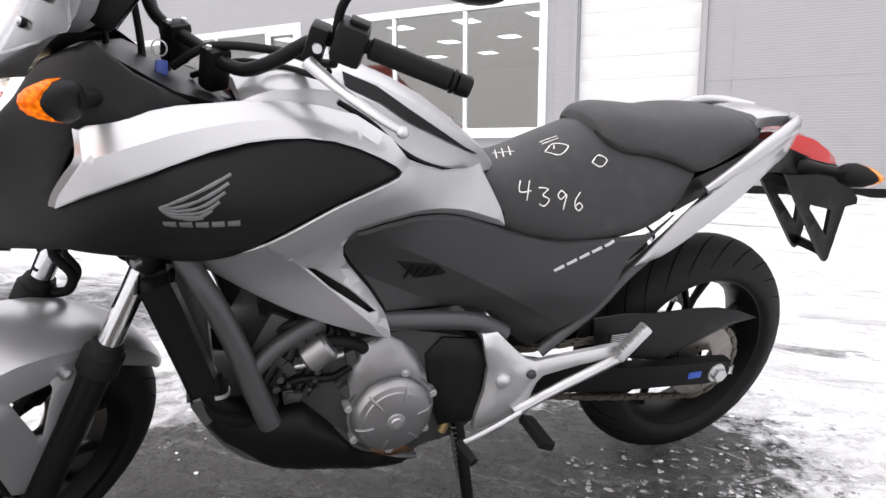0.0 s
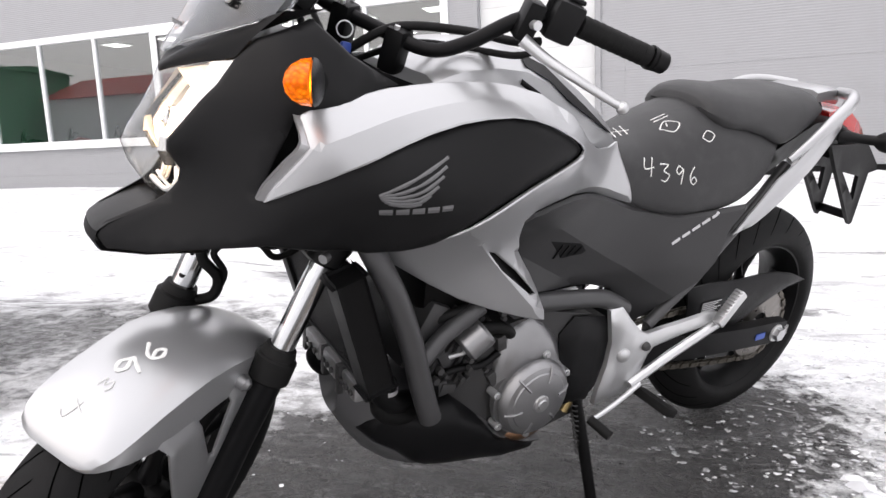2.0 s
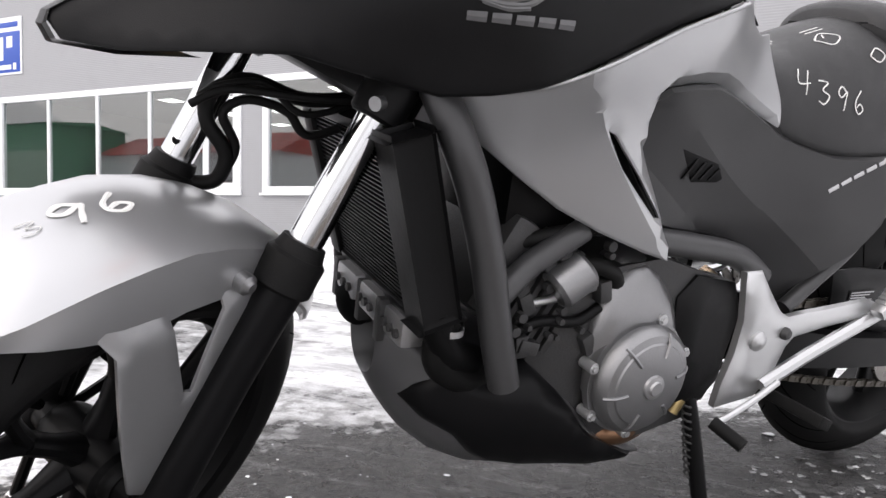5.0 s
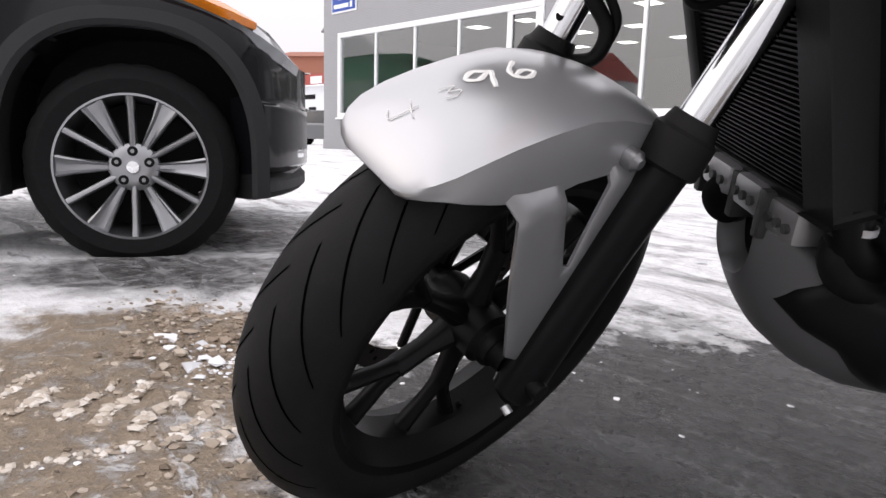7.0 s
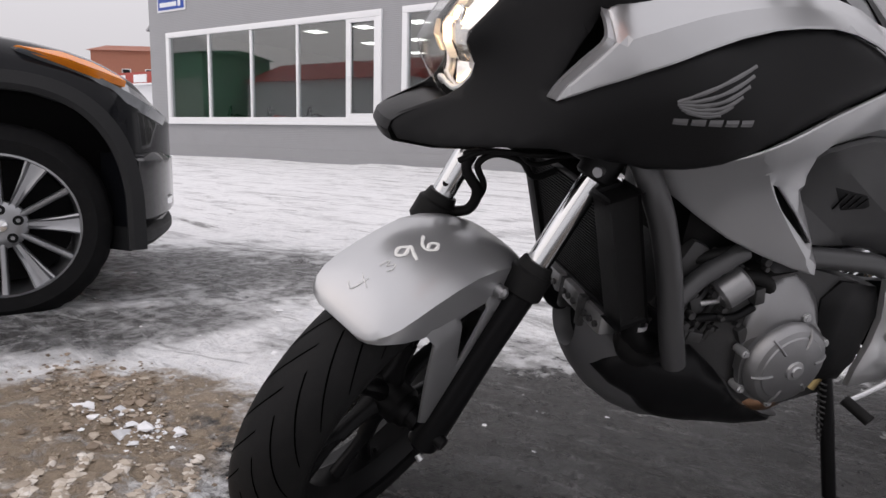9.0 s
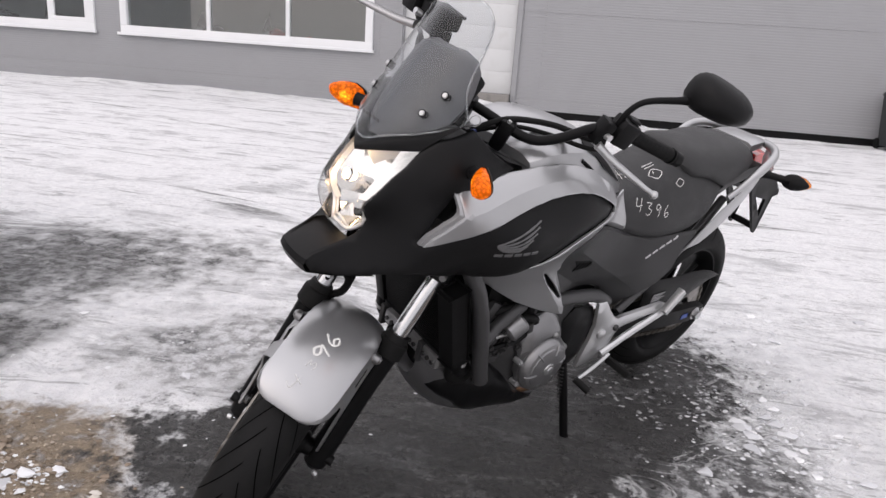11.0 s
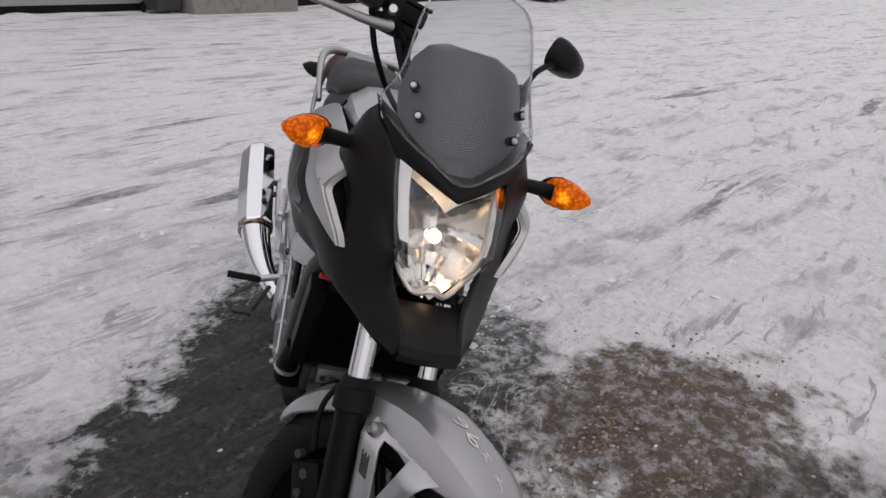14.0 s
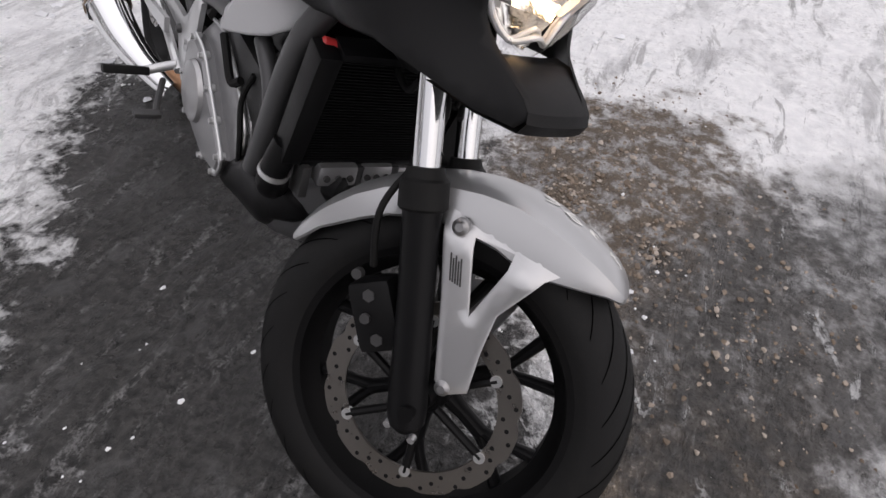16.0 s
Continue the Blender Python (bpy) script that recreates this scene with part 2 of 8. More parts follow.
def fbm(x, y, scale, octaves, seed):
    total, amp = 0, 0.5
    for k in range(octaves):
        total = total + amp * (value_noise(x * scale + 17 * k, y * scale + 5 * k, seed + k) - 0.5)
        scale, amp = scale * 2.1, amp * 0.5
    return total


def bare(x, y):
    """How far a place lies outside the thawed patch under the motorcycle (1 is its rim)."""
    a = radians(50)
    p, q = (x - 0.25) * math.cos(a) + (y - 0.85) * math.sin(a), -(x - 0.25) * math.sin(a) + (y - 0.85) * math.cos(a)
    return np.hypot(p / 1.15, q / 0.62)


def sandy(x, y):
    return np.minimum(np.hypot((x + 1.3) / 0.5, (y - 0.05) / 0.42), np.hypot((x - 0.62) / 0.85, (y + 0.1) / 0.34))


def ground_height(x, y):
    fade = np.clip((np.hypot(x, y) - 16) / 20, 0, 1)
    snow = np.clip(bare(x, y) - 0.8, 0, 1)
    churn = np.clip(1.2 - np.minimum(np.hypot((x + 1.12) / 0.56, (y - 0.02) / 0.42), np.hypot((x - 1.0) / 0.62, y / 0.42)), 0, 1)
    h = 0.05 * fbm(x, y, 0.5, 3, 1) + snow * (0.028 * fbm(x, y, 3, 5, 11) + 0.012 * np.abs(fbm(x, y, 9, 3, 21)))
    h = h + np.clip(1.1 - np.hypot((x - 0.95) / 0.6, (y - 0.02) / 0.4), 0, 1) * 0.05 * np.abs(fbm(x, y, 8, 4, 91)) + churn * (0.06 * fbm(x, y, 11, 4, 31) + 0.045 * (0.12 - np.abs(fbm(x + 0.3 * y, y, 7, 4, 71))) + 0.008)
    h = h + 0.003 * fbm(x, y, 25, 2, 41)
    # cleared snow banked along the foot of the wall
    bank = np.exp(-(((y - 12.55) / 0.5) ** 2)) * (x > -21.5) * np.clip(0.05 + 0.30 * fbm(x, y, 0.9, 4, 51), 0, 1)
    ramp = 0.30 * np.exp(-(((x + 2.25) / 1.35) ** 4)) * np.clip((y - 11.2) / 1.6, 0, 1) * (y < 14)
    return h * (1 - fade) * 0.9 + bank + ramp * (1 + 0.5 * fbm(x, y, 2, 3, 61))


def axis_steps(lo, hi, fine, reach):
    mid = list(np.arange(lo, hi, fine))
    out, step, v = [], fine, hi
    while v < reach:
        out.append(v)
        step *= 1.13
        v += step
    low, step, v = [], fine, lo
    while v > -reach:
        step *= 1.13
        v -= step
        low.append(v)
    return np.array(low[::-1] + mid + out)


def build_ground():
    xs, ys = axis_steps(-2.4, 2.6, 0.022, 900), axis_steps(-1.4, 3.2, 0.022, 900)
    ys = np.sort(np.concatenate([ys, np.arange(10.8, 13.4, 0.1)]))
    gx, gy = np.meshgrid(xs, ys)
    gz = ground_height(gx, gy)
    n, m = gx.shape
    verts = np.stack([gx.ravel(), gy.ravel(), gz.ravel()], 1)
    idx = np.arange(n * m).reshape(n, m)
    faces = np.stack([idx[:-1, :-1], idx[:-1, 1:], idx[1:, 1:], idx[1:, :-1]], -1).reshape(-1, 4)
    me = bpy.data.meshes.new("ground")
    me.from_pydata(verts.tolist(), [], faces.tolist())
    return me


def ground_material():
    m = bpy.data.materials.new("trodden_snow_and_wet_asphalt")
    m.use_nodes = True
    nt = m.node_tree
    bs = nt.nodes["Principled BSDF"]
    L, N = nt.links.new, nt.nodes.new
    tc = N("ShaderNodeTexCoord")

    def mapped(loc=(0, 0, 0), rot=0.0, scale=(1, 1, 1), kind="TEXTURE"):
        mp = N("ShaderNodeMapping")
        mp.vector_type = kind
        mp.inputs["Location"].default_value, mp.inputs["Rotation"].default_value[2], mp.inputs["Scale"].default_value = loc, rot, scale
        L(tc.outputs["Object"], mp.inputs["Vector"])
        return mp.outputs[0]

    def tex(scale, detail=6.0, rough=0.6, vec=None, dist=0.0):
        n = N("ShaderNodeTexNoise")
        n.inputs["Scale"].default_value, n.inputs["Detail"].default_value = scale, detail
        n.inputs["Roughness"].default_value, n.inputs["Distortion"].default_value = rough, dist
        L(vec if vec else tc.outputs["Object"], n.inputs["Vector"])
        return n.outputs[0]

    def remap(v, lo, hi, a=0.0, b=1.0):
        r = N("ShaderNodeMapRange")
        r.interpolation_type = "SMOOTHSTEP"
        for k, q in enumerate((lo, hi, a, b)):
            r.inputs[1 + k].default_value = q
        L(v, r.inputs[0])
        return r.outputs[0]

    def op(kind, a, b):
        n = N("ShaderNodeMath")
        n.operation = kind
        for k, q in enumerate((a, b)):
            if isinstance(q, (int, float)):
                n.inputs[k].default_value = q
            else:
                L(q, n.inputs[k])
        return n.outputs[0]

    def blend(f, a, b):
        n = N("ShaderNodeMix")
        n.data_type = "RGBA"
        L(f, n.inputs[0])
        for k, q in ((6, a), (7, b)):
            if isinstance(q, tuple):
                n.inputs[k].default_value = (*q, 1)
            else:
                L(q, n.inputs[k])
        return n.outputs[2]

    def blob(x, y, rx, ry, rot, wob, wobble):
        ln = N("ShaderNodeVectorMath")
        ln.operation = "LENGTH"
        flat = N("ShaderNodeVectorMath")
        flat.operation = "MULTIPLY"
        flat.inputs[1].default_value = (1, 1, 0)
        L(mapped((x, y, 0), radians(rot), (rx, ry, 1)), flat.inputs[0])
        L(flat.outputs[0], ln.inputs[0])
        return op("ADD", ln.outputs["Value"], op("MULTIPLY", op("SUBTRACT", wob, 0.5), wobble))

    edge = tex(2.2, 8, 0.65)
    edge2 = tex(6, 8, 0.7)
    mid = tex(16, 6, 0.68)
    fine = tex(48, 5, 0.7)
    grit = tex(170, 3, 0.7)
    # snow: white, greyer where it is trodden to ice
    drag = tex(2.6, 11, 0.70, mapped((0, 0, 0), radians(-4), (3.6, 0.75, 1)), 0.7)
    scuff = tex(7, 9, 0.72, mapped((2, 5, 0), radians(3), (2.8, 0.7, 1)), 0.9)
    ice = op("MULTIPLY", remap(drag, 0.50, 0.57), remap(edge, 0.42, 0.58, 0.10, 1.0))
    snow_c = blend(remap(mid, 0.30, 0.70), (0.80, 0.81, 0.825), (0.95, 0.955, 0.96))
    snow_c = blend(op("MULTIPLY", ice, remap(scuff, 0.36, 0.60, 0.25, 0.85)), snow_c, (0.40, 0.405, 0.415))
    snow_c = blend(op("MULTIPLY", remap(scuff, 0.56, 0.62), remap(tex(0.9, 5, 0.6), 0.42, 0.60, 0.15, 0.85)), snow_c, (0.36, 0.36, 0.365))
    speck = op("MULTIPLY", remap(fine, 0.56, 0.63), remap(edge, 0.40, 0.56))
    snow_c = blend(op("MULTIPLY", speck, 0.28), snow_c, (0.13, 0.127, 0.12))
    # worn streaks down to the asphalt
    streak = remap(tex(1.5, 11, 0.72, mapped((3, 1, 0), radians(-6), (4.5, 0.7, 1)), 0.8), 0.575, 0.64)
    snow_c = blend(op("MULTIPLY", streak, remap(mid, 0.3, 0.6, 0.45, 0.9)), snow_c, (0.13, 0.13, 0.13))
    snow_c = blend(op("MULTIPLY", remap(fine, 0.42, 0.62), remap(edge, 0.38, 0.6, 0.04, 0.22)), snow_c, (0.52, 0.525, 0.53))
    snow_c = blend(op("MULTIPLY", remap(grit, 0.60, 0.72), 0.14), snow_c, (0.36, 0.36, 0.36))
    # brown sand tracked into the snow
    def sand(dark, light):
        c = blend(remap(mid, 0.3, 0.7), dark, light)
        c = blend(remap(fine, 0.58, 0.68), c, tuple(min(0.7, 0.12 + 1.5 * v) for v in light))
        return blend(op("MULTIPLY", remap(grit, 0.55, 0.7), 0.6), c, tuple(v * 0.6 for v in dark))

    dry = op("MINIMUM", blob(-1.12, 0.02, 0.56, 0.42, 20, edge2, 1.3), blob(-0.45, -0.35, 0.75, 0.35, -10, edge2, 1.3))
    damp = op("MINIMUM", blob(0.92, 0.0, 0.60, 0.42, -28, edge2, 2.6), blob(0.58, -0.30, 0.62, 0.36, -20, edge2, 2.2))
    damp = op("MINIMUM", damp, blob(0.24, -0.46, 0.55, 0.34, -15, edge2, 1.6))
    col = blend(op("MULTIPLY", remap(dry, 1.0, 0.7), remap(mid, 0.28, 0.5, 0.5, 1.0)), snow_c, sand((0.145, 0.108, 0.072), (0.35, 0.28, 0.205)))
    col = blend(op("MULTIPLY", remap(damp, 1.08, 0.62), remap(mid, 0.34, 0.56, 0.55, 1.0)), col, sand((0.046, 0.034, 0.024), (0.15, 0.119, 0.090)))
    # wet asphalt under the motorcycle and before its nose; by the car also its shade
    asph = blend(remap(fine, 0.35, 0.65), (0.020, 0.020, 0.020), (0.062, 0.060, 0.058))
    salt = op("MULTIPLY", remap(scuff, 0.53, 0.60), remap(fine, 0.44, 0.54))
    asph = blend(op("MULTIPLY", op("MULTIPLY", salt, remap(grit, 0.35, 0.6)), 0.45), asph, (0.36, 0.36, 0.36))
    film = op("MULTIPLY", remap(tex(5.5, 8, 0.7, mapped((4, 1, 0), radians(-10), (1.8, 0.8, 1)), 1.2), 0.50, 0.60), remap(mid, 0.36, 0.60, 0.05, 0.40))
    asph = blend(film, asph, (0.13, 0.13, 0.132))
    asph = blend(remap(grit, 0.70, 0.76), asph, (0.45, 0.45, 0.44))
    dd = blob(0.27, 0.82, 1.15, 0.55, 50, mid, 0.6)
    d4 = blob(-0.32, 0.80, 0.48, 0.42, 30, edge2, 1.5)
    dd = op("ADD", dd, op("MULTIPLY", op("SUBTRACT", edge2, 0.5), 0.9))
    d3 = blob(-0.75, 1.0, 0.6, 0.36, 30, edge2, 2.0)
    # second blob here and the next one: wet ground and the car's shadow, as colour
    d2 = op("MINIMUM", blob(0.50, -0.60, 0.88, 0.42, -22, edge2, 1.6), blob(-3.2, 0.9, 2.3, 0.8, 32, edge2, 1.9))
    d2 = op("MINIMUM", d2, blob(-1.95, 0.40, 0.75, 0.36, 62, edge2, 1.6))
    bare_f = op("MAXIMUM", remap(dd, 1.05, 0.86), op("MULTIPLY", remap(d2, 1.2, 0.6), remap(mid, 0.3, 0.6, 0.5, 0.96)))
    bare_f = op("MAXIMUM", bare_f, op("MULTIPLY", remap(d4, 1.2, 0.5), remap(mid, 0.32, 0.58, 0.35, 0.95)))
    bare_f = op("MAXIMUM", bare_f, op("MULTIPLY", remap(d3, 1.1, 0.6), remap(mid, 0.4, 0.62, 0.1, 0.7)))
    d5 = blob(0.86, 0.62, 0.42, 0.30, 50, edge2, 2.0)
    bare_f = op("MAXIMUM", bare_f, op("MULTIPLY", remap(d5, 1.1, 0.6), remap(mid, 0.36, 0.56, 0.25, 0.95)))
    d6 = op("MINIMUM", blob(-0.38, 0.42, 0.50, 0.38, 25, edge2, 2.4), blob(-0.15, 0.75, 0.55, 0.48, 40, edge2, 2.2))
    bare_f = op("MAXIMUM", bare_f, remap(d6, 1.1, 0.8))
    col = blend(bare_f, col, asph)
    # thin crusts of ice left in curls about the rim of the thawed patch
    curl = tex(4.2, 5, 0.55, mapped((1, 2, 0), radians(20), (1.5, 0.9, 1)), 1.6)
    crust = remap(op("ABSOLUTE", op("SUBTRACT", curl, 0.5), 0.0), 0.030, 0.012)
    ringed = op("MULTIPLY", op("MULTIPLY", remap(dd, 0.70, 0.90), remap(dd, 1.35, 1.15)), remap(d6, 0.75, 1.1))
    flake = op("MULTIPLY", remap(scuff, 0.60, 0.63), op("MULTIPLY", remap(dd, 0.62, 0.9), remap(d6, 0.9, 1.3)))
    crust = op("MULTIPLY", op("MAXIMUM", op("MULTIPLY", crust, ringed), op("MULTIPLY", flake, bare_f)), remap(fine, 0.36, 0.52, 0.05, 0.8))
    col = blend(crust, col, (0.66, 0.665, 0.67))
    L(col, bs.inputs["Base Color"])
    wet = op("ADD", op("MULTIPLY", op("MAXIMUM", bare_f, op("MULTIPLY", remap(dry, 1.0, 0.7), 0.8)), -0.36), op("ADD", 0.68, op("MULTIPLY", ice, -0.30)))
    wet = op("ADD", wet, op("MULTIPLY", op("SUBTRACT", mid, 0.5), 0.7))
    L(op("MAXIMUM", wet, 0.16), bs.inputs["Roughness"])
    bs.inputs["Specular IOR Level"].default_value = 0.45
    bump = N("ShaderNodeBump")
    bump.inputs["Strength"].default_value, bump.inputs["Distance"].default_value = 1.0, 0.042
    L(op("ADD", op("ADD", op("MULTIPLY", edge2, 0.4), op("ADD", op("MULTIPLY", drag, 0.8), op("MULTIPLY", crust, 0.12))), op("ADD", op("MULTIPLY", mid, 0.45), op("MULTIPLY", fine, 0.3))), bump.inputs["Height"])
    L(bump.outputs[0], bs.inputs["Normal"])
    return m


ground = obj("ground", build_ground(), ground_material(), smooth=180)
tagged(ground, "trodden snow and ice over wet asphalt yard", "ground", kind="structure")

# ---- the trading hall behind ----
WY = 13.09
FLOOR = 0.44


def pierced_wall(x0, x1, z0, z1, y0, y1, holes):
    """A wall with rectangular openings (x0, x1, z0, z1)."""
    bm = bmesh.new()
    cuts = sorted({x0, x1, *(h[0] for h in holes), *(h[1] for h in holes)})
    for a, b in zip(cuts, cuts[1:]):
        mid = (a + b) / 2
        spans, z = [], z0
        for h in sorted(h for h in holes if h[0] < mid < h[1]):
            spans.append((z, h[2]))
            z = h[3]
        spans.append((z, z1))
        for lo, hi in spans:
            if hi - lo > 1e-4:
                box(bm, a, b, y0, y1, lo, hi)
    bmesh.ops.remove_doubles(bm, verts=bm.verts, dist=1e-5)
    return bm


WIN1 = (-20.05, -10.82, 1.12, 4.03)
WIN2 = (-10.15, -4.12, 1.12, 4.03)
GATE1 = (-3.45, -1.09, FLOOR, 4.1)
SERVICE = (6.72, 8.33, 0.3, 2.5)
HX0, HX1, HTOP, HBACK = -21.0, 46.0, 7.2, 27.0
front = obj("wall_front", pierced_wall(HX0, HX1, -0.3, HTOP, WY, WY + 0.25, [WIN1, WIN2, GATE1, SERVICE]), M_wall)
tagged(front, "grey sheet-clad hall wall over trodden snow", "wall", kind="structure")
for nm, args in (("wall_west", (HX0, HX0 + 0.25, WY + 0.25, HBACK, -0.3, HTOP)), ("wall_east", (HX1 - 0.25, HX1, WY + 0.25, HBACK, -0.3, HTOP)), ("wall_back", (HX0, HX1, HBACK, HBACK + 0.25, -0.3, HTOP)), ("wall_inner", (-3.85, -3.7, WY + 0.25, HBACK, 0, HTOP))):
    bm = bmesh.new()
    box(bm, *args)
    tagged(obj(nm, bm, M_wall if nm != "wall_inner" else M_inside), "plain grey hall wall", "wall", kind="structure")
bm = bmesh.new()
box(bm, HX0 - 0.1, HX1 + 0.1, WY - 0.12, HBACK + 0.3, HTOP, HTOP + 0.3)
tagged(obj("roof", bm, M_roof), "flat grey sheet roof of the hall", "roof", kind="structure")
bm = bmesh.new()
box(bm, HX0 + 0.3, -3.9, WY + 0.26, HBACK - 0.02, 0.2, FLOOR)
tagged(obj("floor", bm, M_plinth), "showroom floor of grey screed", "floor", kind="structure")
bm = bmesh.new()
box(bm, HX0 + 0.3, -3.9, WY + 0.26, HBACK - 0.02, 4.3, 4.4)
tagged(obj("ceiling", bm, M_inside), "pale showroom ceiling", "ceiling", kind="structure")
# joints between the cladding sheets
for x0, x1, z0, z1 in ((GATE1[1] + 0.12, SERVICE[0] - 0.1, 2.095, 2.11), (SERVICE[1] + 0.1, HX1, 2.095, 2.11), (-0.515, -0.50, 0.36, HTOP - 0.1), (-3.98, -3.965, 0.36, HTOP - 0.1)):
    bm = bmesh.new()
    box(bm, x0, x1, WY - 0.006, WY, z0, z1, 0.002)
    tagged(obj("trim", bm, M_wall), "grey joint strip between cladding sheets", "trim", kind="structure")
# lower flashing strip along the foot of the wall
for a, b in ((HX0, GATE1[0] - 0.12), (GATE1[1] + 0.12, SERVICE[0] - 0.05), (SERVICE[1] + 0.05, HX1)):
    bm = bmesh.new()
    box(bm, a, b, WY - 0.035, WY, 0.16, 0.36, 0.006)
    tagged(obj("trim", bm, M_wall), "grey metal flashing at the wall foot", "trim", kind="structure")
    # right of the gate, the shadow gap below the flashing is a black strip
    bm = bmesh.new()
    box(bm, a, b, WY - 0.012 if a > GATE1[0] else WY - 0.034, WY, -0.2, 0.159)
    tagged(obj("baseboard", bm, M_dark if a > GATE1[0] else M_wall), "strip at the wall foot, blackened for its shadow right of the gate", "baseboard", kind="structure")
for a in (GATE1[0] - 0.12, GATE1[1] + 0.02):
    bm = bmesh.new()
    box(bm, a, a + 0.1, WY - 0.05, WY, 0.1, 4.3, 0.006)
    tagged(obj("trim", bm, M_wall), "grey corner flashing beside the gate", "trim", kind="structure")


def strip_window(name, w, bars, doorlike):
    """A white window band with posts at bars."""
    x0, x1, z0, z1 = w
    root = new(name)
    root.location = ((x0 + x1) / 2, WY, z0)
    inv = Matrix.Translation((-root.location.x, -root.location.y, -root.location.z))
    bm = bmesh.new()
    for r in ((x0, x1, z1 - 0.17, z1), (x0, x1, z0, z0 + 0.17), (x0, x0 + 0.17, z0 + 0.17, z1 - 0.17), (x1 - 0.17, x1, z0 + 0.17, z1 - 0.17)):
        box(bm, r[0], r[1], WY - 0.05, WY + 0.12, r[2], r[3], 0.012, inv)
    part("window_frame", bm, M_white, root)
    bm = bmesh.new()
    box(bm, x0 - 0.05, x1 + 0.05, WY - 0.11, WY - 0.045, z0 - 0.05, z0 + 0.012, 0.008, inv)
    part("window_sill", bm, M_white, root)
    edges = [x0 + 0.17, *bars, x1 - 0.17]
    for b in bars:
        bm = bmesh.new()
        box(bm, b - 0.045, b + 0.045, WY - 0.02, WY + 0.1, z0 + 0.17, z1 - 0.17, 0.008, inv)
        part("mullion", bm, M_white, root)
    for a, b in zip(edges, edges[1:]):
        bm = bmesh.new()
        box(bm, a, b, WY + 0.03, WY + 0.036, z0 + 0.17, z1 - 0.17, 0, inv)
        pane = part("pane", bm, M_pane, root, smooth=None)
        pane.visible_shadow = False
    if doorlike:
        a, b = edges[-2] + 0.05, edges[-1]
        bm = bmesh.new()
        for r in ((a, b, z1 - 0.27, z1 - 0.17), (a, b, z0 + 0.17, z0 + 0.27), (a, a + 0.09, z0 + 0.27, z1 - 0.27), (b - 0.09, b, z0 + 0.27, z1 - 0.27)):
            box(bm, r[0], r[1], WY - 0.03, WY + 0.02, r[2], r[3], 0.008, inv)
        sash = part("casement", bm, M_white, root)
        bm = bmesh.new()
        box(bm, a + 0.03, a + 0.07, WY - 0.075, WY - 0.03, 2.35, 2.39, 0.004, inv)
        box(bm, a + 0.035, a + 0.16, WY - 0.09, WY - 0.07, 2.355, 2.385, 0.004, inv)
        part("window_handle", bm, M_white, sash)
    return tagged(root, "white-framed showroom window band in grey wall", "window", kind="structure")


strip_window("window_1", WIN1, (-17.87, -15.88, -13.92, -12.02), True)
strip_window("window_2", WIN2, (-7.96, -6.07), False)

# sectional gate: each panel leans on the one below
gate = new("door_1")
gate.location = (GATE1[0], WY + 0.12, FLOOR)
ph = 0.445
for k in range(9):
    z = FLOOR + k * ph
    if z > GATE1[3]:
        break
    bm = bmesh.new()
    h = min(ph, GATE1[3] - z)
    box(bm, 0.002, GATE1[1] - GATE1[0] - 0.002, -0.02, 0.02, z - FLOOR + 0.001, z - FLOOR + h - 0.001, 0.006)
    part("door_panel", bm, M_door, gate)
bm = bmesh.new()
cyl(bm, (1.13, -0.06, 0.47), (1.33, -0.06, 0.47), 0.014, seg=10)
for q in (1.13, 1.33):
    box(bm, q - 0.03, q + 0.03, -0.07, -0.02, 0.43, 0.51, 0.008)
part("door_handle", bm, M_dark, gate, "black pull handle")
tagged(gate, "pale sectional overhead gate, closed, in grey wall", "garage door", kind="structure")
bm = bmesh.new()
box(bm, GATE1[0], GATE1[1], WY - 0.3, WY + 0.3, -0.2, FLOOR - 0.004, 0.02)
tagged(obj("door_step", bm, M_plinth), "stained concrete sill under the gate", "step", kind="structure")

# ---- things along the wall ----
service = new("door_2")
service.location = (SERVICE[0], WY + 0.15, SERVICE[2])
bm = bmesh.new()
box(bm, 0.06, 1.55, -0.03, 0.03, 0.01, 2.14, 0.006)
part("door_leaf", bm, M_brown, service)
bm = bmesh.new()
for r in ((0, 0.06, 0, 2.2), (1.55, 1.61, 0, 2.2), (0.06, 1.55, 2.14, 2.2)):
    box(bm, r[0], r[1], -0.1, 0.06, r[2], r[3], 0.006)
part("door_frame", bm, M_brown, service)
tagged(service, "dark brown steel service door, closed", "door", kind="structure")

bm = bmesh.new()
box(bm, 6.55, 9.1, 12.0, WY - 0.04, -0.1, 0.3, 0.03)
tagged(obj("doorstep", bm, M_plinth), "low concrete doorstep before the brown door", "step", kind="structure")

bin_ = new("wheelie_bin")
bin_.location = (6.2, 12.55, 0.02)
bm = bmesh.new()
lo, hi = [(-0.24, -0.26), (0.24, -0.26), (0.24, 0.26), (-0.24, 0.26)], [(-0.3, -0.33), (0.3, -0.33), (0.3, 0.33), (-0.3, 0.33)]
loft(bm, [[(x, y, 0.06) for x, y in lo], [(x, y, 0.95) for x, y in hi]])
part("body", bm, M_plastic_bin, bin_)
bm = bmesh.new()
box(bm, -0.32, 0.32, -0.36, 0.34, 0.95, 1.02, 0.02)
part("lid", bm, M_plastic_bin, bin_)
for q in (-0.25, 0.25):
    bm = bmesh.new()
    cyl(bm, (q - 0.03, 0.28, 0.09), (q + 0.03, 0.28, 0.09), 0.1, seg=18, bevel=0.01)
    part("wheel", bm, M_dark, bin_)
tagged(bin_, "dark grey plastic wheeled bin beside the brown door", "bin")

